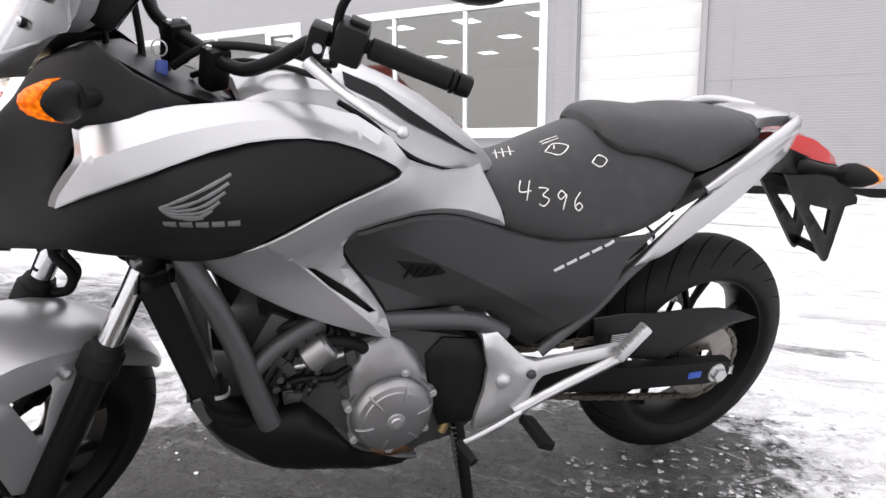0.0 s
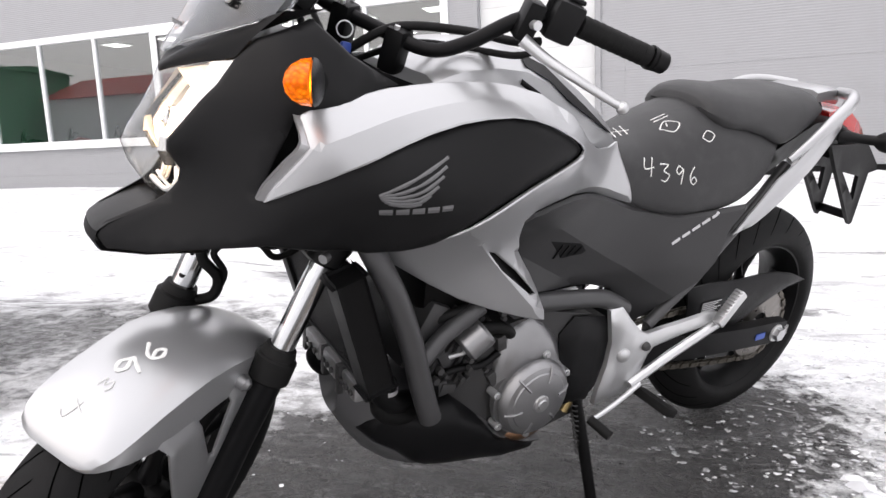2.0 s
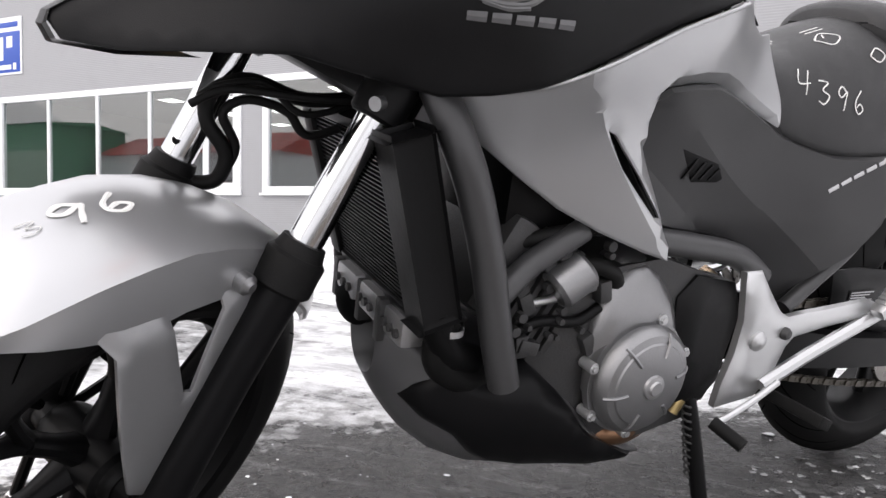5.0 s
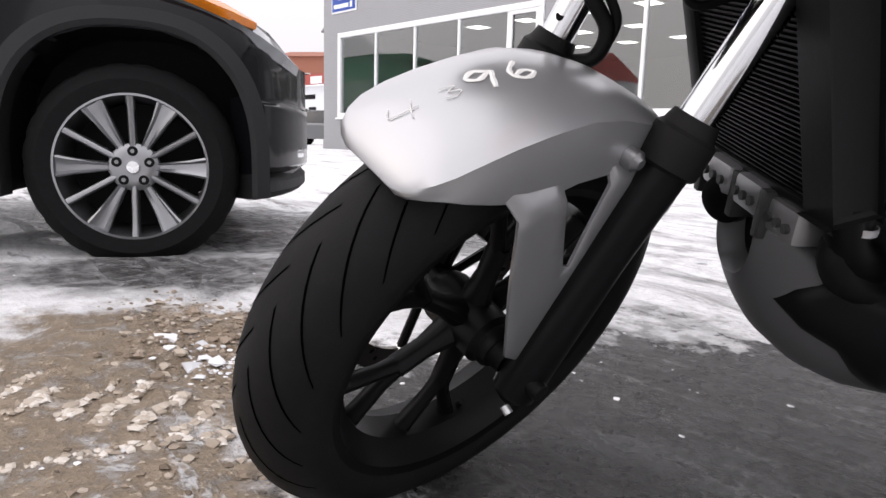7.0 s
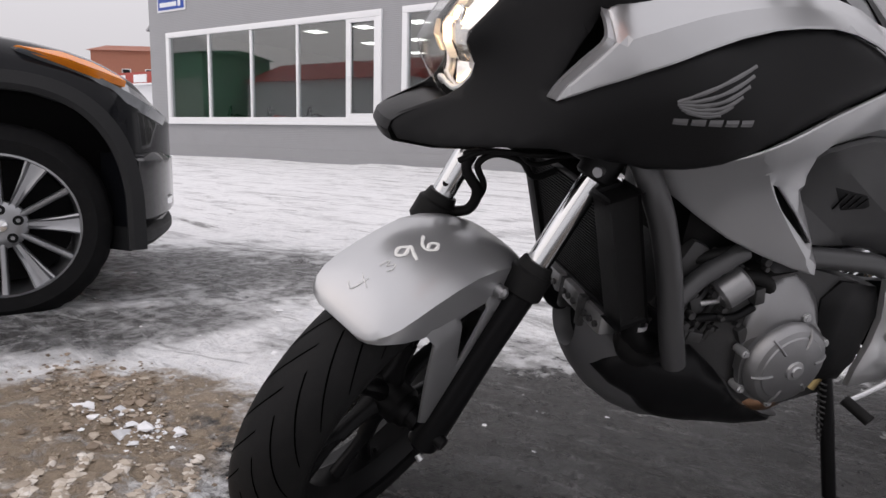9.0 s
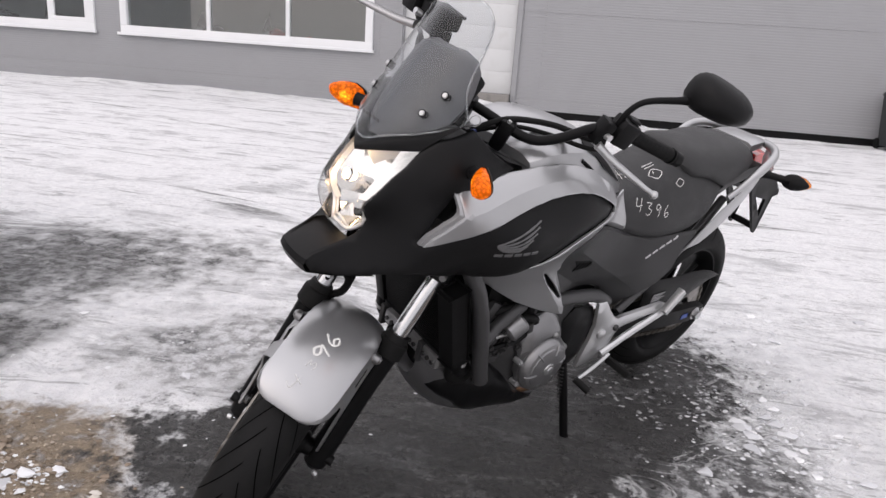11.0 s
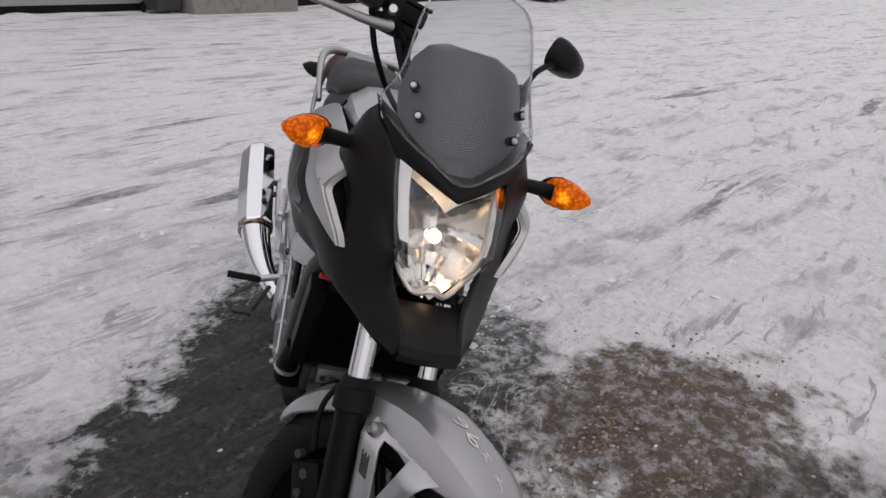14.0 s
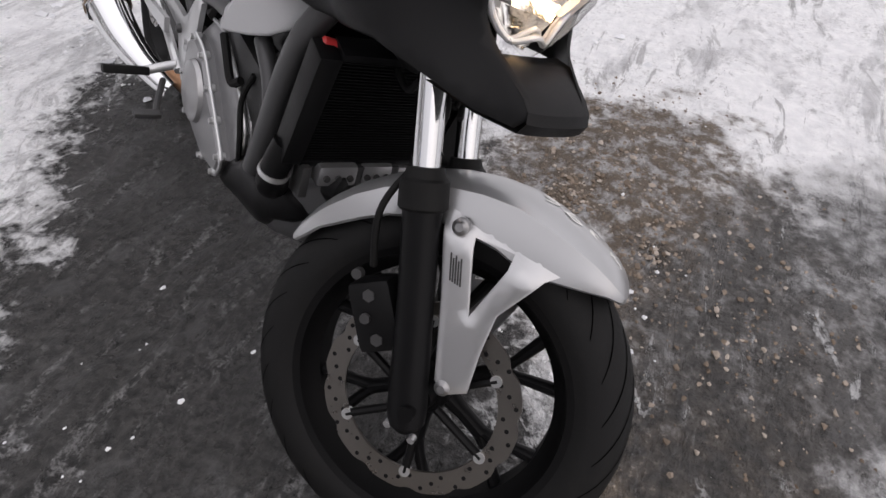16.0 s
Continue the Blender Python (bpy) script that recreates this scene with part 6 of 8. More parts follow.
def smooth_rows(rows, n=3):
    r = np.array(rows)
    t = np.linspace(0, len(r) - 1, (len(r) - 1) * n + 1)
    out = []
    for k in t:
        i = min(int(k), len(r) - 2)
        p0, p1, p2, p3 = r[max(i - 1, 0)], r[i], r[i + 1], r[min(i + 2, len(r) - 1)]
        q = k - i
        out.append(0.5 * (2 * p1 + (p2 - p0) * q + (2 * p0 - 5 * p1 + 4 * p2 - p3) * q * q + (3 * p1 - p0 - 3 * p2 + p3) * q**3))
    return out


bm = bmesh.new()
loft(bm, seat_loft(smooth_rows([(0.850, 0.790, 0.070, 0.832, 0.848), (0.868, 0.752, 0.098, 0.822, 0.854), (0.90, 0.735, 0.110, 0.815, 0.862), (0.95, 0.720, 0.120, 0.808, 0.876), (1.00, 0.710, 0.131, 0.806, 0.898), (1.06, 0.706, 0.140, 0.812, 0.920), (1.12, 0.709, 0.145, 0.822, 0.938), (1.18, 0.716, 0.147, 0.835, 0.935), (1.24, 0.736, 0.146, 0.846, 0.92), (1.30, 0.772, 0.138, 0.852, 0.90), (1.345, 0.835, 0.120, 0.856, 0.88)])))
seat = bpart("seat", bm, M_seat, "black vinyl rider's seat with chalk marks", 60)
seat_tree = BVHTree.FromPolygons([v.co.copy() for v in seat.data.vertices], [tuple(p.vertices) for p in seat.data.polygons])
bm = bmesh.new()
loft(bm, seat_loft(smooth_rows([(1.108, 0.915, 0.074, 0.932, 0.948), (1.122, 0.900, 0.102, 0.932, 0.962), (1.155, 0.888, 0.118, 0.928, 0.972), (1.22, 0.882, 0.126, 0.922, 0.970), (1.28, 0.868, 0.134, 0.918, 0.966), (1.34, 0.850, 0.138, 0.924, 0.972), (1.40, 0.868, 0.136, 0.928, 0.974), (1.46, 0.892, 0.126, 0.930, 0.971), (1.51, 0.910, 0.108, 0.932, 0.962), (1.55, 0.924, 0.076, 0.930, 0.948), (1.57, 0.930, 0.052, 0.934, 0.940)])))
bpart("pillion_seat", bm, M_seat, "black vinyl pillion seat", 60)

# tail
bm = bmesh.new()
loft(bm, [[(x, -a, z - 0.03), (x, -a, z - 0.006), (x, -a * 0.8, z), (x, a * 0.8, z), (x, a, z - 0.006), (x, a, z - 0.03)] for x, a, z in ((1.53, 0.075, 0.962), (1.58, 0.074, 0.968), (1.63, 0.066, 0.968), (1.672, 0.054, 0.962), (1.69, 0.04, 0.950))])
bpart("tail_top", bm, M_silver, "silver tail cap behind the seat", 40)
TAIL = plate_spline([(1.16, 0.65, 0.165), (1.26, 0.79, 0.176), (1.30, 0.70, 0.17), (1.45, 0.86, 0.164), (1.45, 0.79, 0.160), (1.6, 0.93, 0.122), (1.6, 0.88, 0.120), (1.68, 0.95, 0.074), (1.67, 0.90, 0.074)])
pair_panel("tail_fairing", [(1.205, 0.652), (1.240, 0.700), (1.307, 0.780), (1.378, 0.822), (1.444, 0.872), (1.534, 0.912), (1.58, 0.934), (1.62, 0.950), (1.668, 0.954), (1.676, 0.938), (1.660, 0.908), (1.62, 0.885), (1.55, 0.860), (1.45, 0.790), (1.34, 0.716), (1.265, 0.668)], TAIL, M_silver, "silver tail fairing", step=0.022)
for side in (-1, 1):
    bm = bmesh.new()
    tube(bm, [(1.36, side * 0.150, 0.815), (1.42, side * 0.158, 0.862), (1.48, side * 0.163, 0.910), (1.54, side * 0.156, 0.945), (1.60, side * 0.122, 0.958), (1.655, side * 0.06, 0.955)], 0.019, 12, 5, radii=[0.008, 0.010, 0.0125, 0.013, 0.012, 0.011], flat=1.3)
    bpart("grab_rail", bm, M_silver, "silver grab rail")
bm = bmesh.new()
loft(bm, [[(x, -a, zt), (x, a, zt), (x, a * 0.7, zb), (x, -a * 0.7, zb)] for x, a, zt, zb in ((1.34, 0.12, 0.83, 0.74), (1.5, 0.11, 0.89, 0.81), (1.62, 0.10, 0.895, 0.825), (1.72, 0.062, 0.868, 0.815), (1.80, 0.052, 0.848, 0.812), (1.88, 0.045, 0.832, 0.812))])
bpart("under_tail", bm, M_black, "black tail tray")
bm = bmesh.new()
loft(bm, [[(x, -a, z0), (x, -a * 0.8, z1 - 0.006), (x, 0, z1), (x, a * 0.8, z1 - 0.006), (x, a, z0)] for x, a, z0, z1 in ((1.655, 0.062, 0.872, 0.905), (1.71, 0.060, 0.868, 0.918), (1.77, 0.057, 0.852, 0.905), (1.83, 0.052, 0.840, 0.878), (1.872, 0.045, 0.834, 0.856), (1.89, 0.03, 0.832, 0.840))])
bpart("tail_light", bm, M_tail, "red tail light")
indicator(moto, (1.74, -0.05, 0.835), (1.795, -0.172, 0.842), (0.93, -0.28, 0.0), False)
indicator(moto, (1.74, 0.05, 0.835), (1.795, 0.172, 0.842), (0.93, 0.28, 0.0), False)
bm = bmesh.new()
for y in (-0.055, 0.045):
    outline = [(1.690, 0.815), (1.88, 0.812), (1.97, 0.745), (1.975, 0.728), (1.935, 0.722), (1.935, 0.570), (1.925, 0.562), (1.905, 0.580), (1.75, 0.745)]
    hole = [(1.79, 0.735), (1.885, 0.715), (1.898, 0.640)]
    sub = panel_mesh(outline, lambda x, z: 0.006, 1, 0.012, 0.008, 0.002, 0.05, (hole,))
    for v in sub.verts:
        v.co.y += y
    me = bpy.data.meshes.new("tmp")
    sub.to_mesh(me)
    bm.from_mesh(me)
    sub.free()
box(bm, 1.918, 1.93, -0.05, 0.05, 0.575, 0.60, 0.002)
box(bm, 1.72, 1.74, -0.05, 0.05, 0.775, 0.80, 0.002)
bpart("plate_bracket", bm, M_black, "black number-plate bracket without plate")

# frame
for side in (-1, 1):
    for pts, r in (([(0.285, 0.125, 0.76), (0.316, 0.150, 0.692), (0.344, 0.154, 0.635), (0.376, 0.154, 0.551), (0.407, 0.154, 0.447), (0.430, 0.154, 0.380)], 0.0215), ([(0.40, 0.150, 0.500), (0.452, 0.140, 0.542), (0.530, 0.135, 0.585)], 0.0165), ([(0.64, 0.140, 0.572), (0.756, 0.136, 0.558), (0.851, 0.134, 0.541), (0.92, 0.132, 0.505)], 0.020), ([(1.02, 0.125, 0.44), (1.078, 0.128, 0.489), (1.143, 0.130, 0.542), (1.202, 0.134, 0.616), (1.30, 0.13, 0.70), (1.42, 0.11, 0.79)], 0.014)):
        bm = bmesh.new()
        tube(bm, [(x, side * y, z) for x, y, z in pts], r, 14, 5)
        bpart("frame_tube", bm, M_frame, "dark grey steel frame tube", 60)
bm = bmesh.new()
cyl(bm, (0.29, 0, 0.80), (0.36, 0, 0.98), 0.034, seg=20)
bpart("steering_head", bm, M_frame)
bm = bmesh.new()
box(bm, 0.42, 1.02, -0.11, 0.11, 0.56, 0.80, 0.03)
bpart("airbox", bm, M_black, "black airbox between the covers")

# ---- engine ----
def bmesh_ring(centre, axis, r, w):
    bm_ = bmesh.new()
    lathe(bm_, [(r, -w), (r + 0.004, -w), (r + 0.004, w), (r, w)], centre, axis, 28)
    return bm_


def again(name, src, parent_):
    """Another object on the same mesh."""
    ob = new(name, src.data)
    ob.parent = parent_
    return ob



bm = bmesh.new()
loft(bm, [[(x, -a, zt), (x, a, zt), (x, a, zb), (x, -a, zb)] for x, a, zt, zb in ((0.50, 0.10, 0.46, 0.30), (0.56, 0.125, 0.52, 0.25), (0.70, 0.13, 0.54, 0.235), (0.84, 0.12, 0.50, 0.25), (0.93, 0.10, 0.44, 0.30))])
engine = bpart("crankcase", bm, M_castd, "dull alloy crankcase", 35)
# leaning cylinder block with fins and head cover
bm = bmesh.new()
lean = pose(0.56, 0, 0.46, 0, -62, 0)
box(bm, -0.065, 0.065, -0.108, 0.108, 0.0, 0.12, 0.004, lean)
block = part("cylinder_block", bm, M_castd, engine)
for k in range(7):
    bm = bmesh.new()
    box(bm, -0.075, 0.075, -0.118, 0.118, 0.008 + 0.017 * k, 0.018 + 0.017 * k, 0.002, lean)
    part("fin", bm, M_castd, block)
bm = bmesh.new()
box(bm, -0.07, 0.07, -0.122, 0.122, 0.121, 0.175, 0.016, lean)
part("head_cover", bm, M_castd, engine)
# left side: generator cover on its case
case = [(0.582, 0.423), (0.588, 0.470), (0.603, 0.512), (0.632, 0.533), (0.665, 0.545), (0.700, 0.520), (0.728, 0.480), (0.748, 0.430), (0.760, 0.385), (0.762, 0.340), (0.745, 0.294), (0.695, 0.270), (0.629, 0.285), (0.590, 0.340)]
bm = panel_mesh(case, lambda x, z: 0.152 - 0.25 * max(0, z - 0.46) , -1, 0.05, 0.02, 0.016, 0.02)
M_case = surf("cast_grey_engine", (0.27, 0.27, 0.275), 0.33, metal=0.8, var=0.12, scale=30, bump=0.14, fine=420)
part("generator_case", bm, M_case, engine, "cast alloy generator case", 50)
GC = Vector((0.672, -0.15, 0.362))
bm = bmesh.new()
lathe(bm, [(0.0, -0.036), (0.028, -0.036), (0.050, -0.034), (0.064, -0.031), (0.066, -0.0285), (0.076, -0.0255), (0.084, -0.017), (0.0865, -0.008), (0.083, -0.006), (0.083, -0.002), (0.092, -0.001), (0.093, 0.01)], GC, seg=56)
cover = part("generator_cover", bm, M_case, engine, "round cast generator cover", 30)
for a in range(0, 360, 60):
    bm = bmesh.new()
    c, s = math.cos(radians(a + 12)), math.sin(radians(a + 12))
    tube(bm, [GC + Vector((c * 0.046, -0.0345, s * 0.046)), GC + Vector((c * 0.066, -0.031, s * 0.066)), GC + Vector((c * 0.080, -0.021, s * 0.080))], 0.003, 6, 3)
    part("cover_rib", bm, M_case, cover)
bm = bmesh.new()
lathe(bm, [(0.0, -0.044), (0.010, -0.044), (0.012, -0.041), (0.018, -0.040), (0.020, -0.034)], GC, seg=24)
part("timing_cap", bm, M_cast, cover)
for a in (75, 20, -35, -90, -145, 165):
    p = GC + Vector((0.094 * math.cos(radians(a)), 0, 0.094 * math.sin(radians(a))))
    bm = bmesh.new()
    cyl(bm, p + Vector((0, 0.02, 0)), p + Vector((0, -0.006, 0)), 0.0085, seg=12)
    cyl(bm, p + Vector((0, -0.006, 0)), p + Vector((0, -0.010, 0)), 0.0055, seg=6)
    part("cover_bolt", bm, M_alu, cover)
# sprocket cover behind
bm = panel_mesh([(0.745, 0.475), (0.78, 0.51), (0.87, 0.495), (0.90, 0.44), (0.885, 0.33), (0.86, 0.285), (0.79, 0.29), (0.765, 0.36)], lambda x, z: 0.142, -1, 0.05, 0.02, 0.012, 0.03)
part("sprocket_cover", bm, M_plastic, engine, "black plastic sprocket cover")
# right side: clutch cover and water pump
CASE_R = [(0.56, 0.30), (0.55, 0.38), (0.60, 0.43), (0.66, 0.47), (0.74, 0.505), (0.82, 0.50), (0.90, 0.44), (0.905, 0.34), (0.84, 0.25), (0.70, 0.215), (0.60, 0.235)]
bm = panel_mesh(CASE_R, lambda x, z: 0.140, 1, 0.05, 0.012, 0.006, 0.03)
part("clutch_case", bm, M_case, engine, "cast alloy clutch case", 40)
COVER_R = [(0.598, 0.290), (0.660, 0.345), (0.720, 0.392), (0.785, 0.440), (0.860, 0.452), (0.915, 0.415), (0.925, 0.335), (0.870, 0.258), (0.720, 0.222), (0.620, 0.240)]
bm = panel_mesh(COVER_R, lambda x, z: 0.164 + 0.010 * math.exp(-(((x - 0.79) / 0.07) ** 2) - ((z - 0.34) / 0.06) ** 2), 1, 0.028, 0.010, 0.008, 0.022)
clutch = part("clutch_cover", bm, M_case, engine, "cast alloy clutch cover", 30)
bm = bmesh.new()
lathe(bm, [(0.0, 0.012), (0.055, 0.011), (0.066, 0.006), (0.070, -0.004)], (0.800, 0.172, 0.345), seg=40)
part("cover_boss", bm, M_cast, clutch, "round boss on the clutch cover")
for k, (x, z) in enumerate(COVER_R):
    bm = bmesh.new()
    cyl(bm, (x + (0.79 - x) * 0.05, 0.148, z + (0.34 - z) * 0.05), (x + (0.79 - x) * 0.05, 0.1645, z + (0.34 - z) * 0.05), 0.0105, seg=14, bevel=0.002)
    cyl(bm, (x + (0.79 - x) * 0.05, 0.164, z + (0.34 - z) * 0.05), (x + (0.79 - x) * 0.05, 0.172, z + (0.34 - z) * 0.05), 0.0065, seg=6)
    part("cover_bolt", bm, M_alu, clutch)
for off, pts, mt in ((0.164, COVER_R[-1:] + COVER_R[:5], M_alu), (0.140, CASE_R[-1:] + CASE_R[:6], M_alu), (0.127, CASE_R[-1:] + CASE_R[:6], M_case)):
    bm = bmesh.new()
    tube(bm, [(x - 0.002, off - 0.004, z + 0.003) for x, z in pts], 0.0042, 8, 3)
    part("flange", bm, mt, clutch)
# oil and breather pipes by the right flange
for pts, r in (([(0.565, 0.128, 0.50), (0.575, 0.142, 0.44), (0.545, 0.146, 0.37), (0.545, 0.140, 0.29)], 0.006), ([(0.70, 0.150, 0.52), (0.66, 0.152, 0.49), (0.625, 0.150, 0.455), (0.60, 0.14, 0.47)], 0.009)):
    bm = bmesh.new()
    tube(bm, pts, r, 8, 5)
    part("hose", bm, M_rubb, engine)
# pipes and hoses about the cylinder
for pts, r, mt in (([(0.50, -0.115, 0.52), (0.555, -0.135, 0.535), (0.60, -0.135, 0.52), (0.625, -0.12, 0.49)], 0.012, M_rubb), ([(0.44, -0.12, 0.43), (0.49, -0.13, 0.455), (0.55, -0.13, 0.45), (0.59, -0.13, 0.47)], 0.008, M_black), ([(0.46, -0.11, 0.47), (0.53, -0.128, 0.49), (0.59, -0.13, 0.505)], 0.006, M_alu), ([(0.69, -0.13, 0.55), (0.74, -0.135, 0.555), (0.80, -0.13, 0.55)], 0.006, M_alu), ([(0.43, -0.10, 0.55), (0.48, -0.125, 0.575), (0.56, -0.12, 0.585)], 0.010, M_rubb), ([(0.34, -0.14, 0.48), (0.335, -0.135, 0.42), (0.38, -0.12, 0.38), (0.46, -0.10, 0.36)], 0.020, M_rubb)):
    bm = bmesh.new()
    tube(bm, pts, r, 10, 5)
    part("hose", bm, mt, engine)
bm = bmesh.new()
cyl(bm, (0.50, -0.135, 0.50), (0.545, -0.14, 0.535), 0.030, seg=24, bevel=0.006)
part("starter", bm, M_case, engine)
rng = random.Random(4)
for k in range(22):
    x, z = rng.uniform(0.44, 0.60), rng.uniform(0.40, 0.57)
    p = Vector((x, -rng.uniform(0.115, 0.135), z))
    bm = bmesh.new()
    if k % 3:
        cyl(bm, p, p + Vector((0, -0.012, 0)), rng.uniform(0.004, 0.008), seg=8)
        part("engine_bolt", bm, M_castd, engine)
    else:
        box(bm, -0.016, 0.016, -0.012, 0.012, -0.010, 0.010, 0.003, Matrix.Translation(p) @ pose(0, 0, 0, 0, rng.uniform(0, 90), 0))
        part("bracket", bm, M_castd, engine)
M_tinted = surf("heat_browned_steel", (0.42, 0.32, 0.23), 0.3, metal=0.9, var=0.2, scale=30)
# exhaust: header under the engine, silencer on the right
bm = bmesh.new()
tube(bm, [(0.52, -0.02, 0.33), (0.51, -0.03, 0.30), (0.52, -0.05, 0.275), (0.57, -0.07, 0.255), (0.68, -0.11, 0.245), (0.80, -0.06, 0.235), (0.95, 0.08, 0.235), (1.08, 0.15, 0.26)], 0.026, 14, 6)
bpart("exhaust_header", bm, M_copper, "heat-tinted exhaust pipe", 60)
bm = bmesh.new()
tube(bm, [(1.03, 0.155, 0.225), (1.12, 0.205, 0.252), (1.21, 0.242, 0.288), (1.30, 0.266, 0.330)], 0.04, 18, 5, radii=[0.028, 0.034, 0.045, 0.052])
silencer = bpart("silencer", bm, M_chrome, "polished steel silencer", 60)
bm = bmesh.new()
tube(bm, [(1.295, 0.265, 0.328), (1.315, 0.268, 0.339), (1.45, 0.285, 0.416), (1.58, 0.300, 0.492), (1.605, 0.303, 0.506)], 0.06, 8, 4, radii=[0.055, 0.063, 0.066, 0.064, 0.055], flat=1.2)
part("silencer_can", bm, M_chrome, silencer, "", 25)
bm = bmesh.new()
cyl(bm, (1.60, 0.302, 0.503), (1.63, 0.306, 0.520), 0.026, seg=18)
part("tail_pipe", bm, M_dark, silencer)
part("silencer_band", bmesh_ring((1.30, 0.266, 0.331), (0.86, 0.11, 0.49), 0.055, 0.009), M_tinted, silencer, "heat-browned joint")

# ---- radiator ----
RM = pose(0.285, 0, 0.585, 0, -17, 0)
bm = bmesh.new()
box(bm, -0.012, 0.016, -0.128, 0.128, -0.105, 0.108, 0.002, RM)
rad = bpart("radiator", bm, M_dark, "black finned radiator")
bm = bmesh.new()
box(bm, -0.018, -0.012, -0.126, 0.126, -0.0011, 0.0011, 0)
fin = part("fin", bm, M_black, rad)
for k in range(34):
    ob = fin if k == 0 else again("fin", fin, rad)
    ob.matrix_local = RM @ Matrix.Translation((0, 0, -0.101 + 0.0062 * k))
for side in (-1, 1):
    bm = bmesh.new()
    box(bm, -0.026, 0.024, side * 0.128, side * 0.166, -0.112, 0.115, 0.008, RM)
    part("side_tank", bm, M_black, rad)
for z in (0.108, -0.119):
    bm = bmesh.new()
    box(bm, -0.022, 0.02, -0.13, 0.13, z, z + 0.014, 0.003, RM)
    part("rail", bm, M_satin, rad)
# things hung below it: regulator, brackets and horn
for y0, y1, x0, z0 in ((-0.115, -0.052, 0.292, 0.424), (-0.046, 0.018, 0.284, 0.432), (0.026, 0.10, 0.280, 0.434)):
    bm = bmesh.new()
    box(bm, x0, x0 + 0.05, y0, y1, z0, z0 + 0.040, 0.008)
    regulator = bpart("regulator", bm, M_cast, "cast alloy regulator block")
    for k in range(3):
        bm = bmesh.new()
        y = y0 + (y1 - y0) * (0.2 + 0.3 * k)
        cyl(bm, (x0 - 0.005, y, z0 + 0.018), (x0 + 0.003, y, z0 + 0.018), 0.006, seg=10)
        part("bolt", bm, M_castd, regulator)
bm = bmesh.new()
box(bm, 0.30, 0.325, -0.13, 0.13, 0.462, 0.474, 0.002)
bpart("cross_bar", bm, M_castd)
for y in (-0.05, 0.02, 0.12):
    bm = bmesh.new()
    box(bm, 0.285, 0.325, y - 0.008, y + 0.008, 0.41, 0.47, 0.003)
    bpart("bracket", bm, M_castd)
bm = bmesh.new()
cyl(bm, (0.262, 0.105, 0.688), (0.268, 0.150, 0.694), 0.011, seg=14, bevel=0.003)
bpart("filler_tag", bm, M_redp, "red tag by the radiator")
bm = bmesh.new()
lathe(bm, [(0.0, -0.018), (0.016, -0.02), (0.032, -0.014), (0.035, 0.0), (0.03, 0.014), (0.0, 0.018)], (0.300, 0.05, 0.425), axis=(0.8, 0.5, 0.1), seg=32)
bpart("horn", bm, M_satin, "round black horn")
bm = bmesh.new()
tube(bm, [(0.315, 0.150, 0.500), (0.322, 0.160, 0.455), (0.335, 0.160, 0.415), (0.365, 0.140, 0.385), (0.42, 0.10, 0.37)], 0.025, 14, 5)
hose_r = bpart("radiator_hose", bm, M_black, "black radiator hose", 60)
bm = bmesh.new()
lathe(bm, [(0.0255, -0.005), (0.0280, -0.005), (0.0280, 0.005), (0.0255, 0.005)], (0.326, 0.160, 0.440), axis=(-0.25, -0.1, 1), seg=24)
part("clamp", bm, M_alu, hose_r)
bm = bmesh.new()
tube(bm, [(0.318, -0.146, 0.490), (0.330, -0.143, 0.455), (0.352, -0.136, 0.425), (0.40, -0.11, 0.40)], 0.021, 14, 5)
bpart("radiator_hose", bm, M_black, "black radiator hose", 60)
bm = bmesh.new()
lathe(bm, [(0.021, -0.004), (0.0228, -0.004), (0.0228, 0.004), (0.021, 0.004)], (0.338, -0.142, 0.462), axis=(0.05, 0, 1), seg=20)
bpart("clamp", bm, M_alu)

# ---- belly pan ----
PAN = np.array([(0.292, 0.446, 0.338, 0.052), (0.312, 0.444, 0.300, 0.078), (0.340, 0.432, 0.258, 0.104), (0.380, 0.412, 0.224, 0.124), (0.430, 0.398, 0.200, 0.138), (0.500, 0.394, 0.184, 0.144), (0.570, 0.340, 0.178, 0.143), (0.630, 0.270, 0.176, 0.138), (0.700, 0.232, 0.178, 0.128), (0.745, 0.206, 0.184, 0.116)])


def pan_row(x):
    t, b, a = (float(np.interp(x, PAN[:, 0], PAN[:, k])) for k in (1, 2, 3))
    return t, b, a, t - 0.30 * (t - b)


def pan_half(x, z):
    """Half-width of the pan at (x, z)."""
    t, b, a, zc = pan_row(x)
    h = t - zc if z > zc else zc - b
    q = min(0.98, abs(z - zc) / h)
    return a * (1 - q**2.4) ** (1 / 2.4)


M_belly = surf("grey_belly_plastic", (0.080, 0.080, 0.083), 0.42, var=0.12, scale=9, bump=0.08, fine=700)


def pan_ring(x, shrink=1.0, shift=0.0):
    t, b, a, zc = pan_row(x)
    out = []
    for g in np.linspace(0, 2 * math.pi, 41)[:-1]:
        c, q = math.cos(g), math.sin(g)
        y = a * math.copysign(abs(c) ** (2 / 2.4), c)
        z = zc + (t - zc if q > 0 else zc - b) * math.copysign(abs(q) ** (2 / 2.4), q)
        out.append((x + shift - 0.04 * (z - 0.39), y * shrink, 0.39 + (z - 0.39) * shrink))
    return out


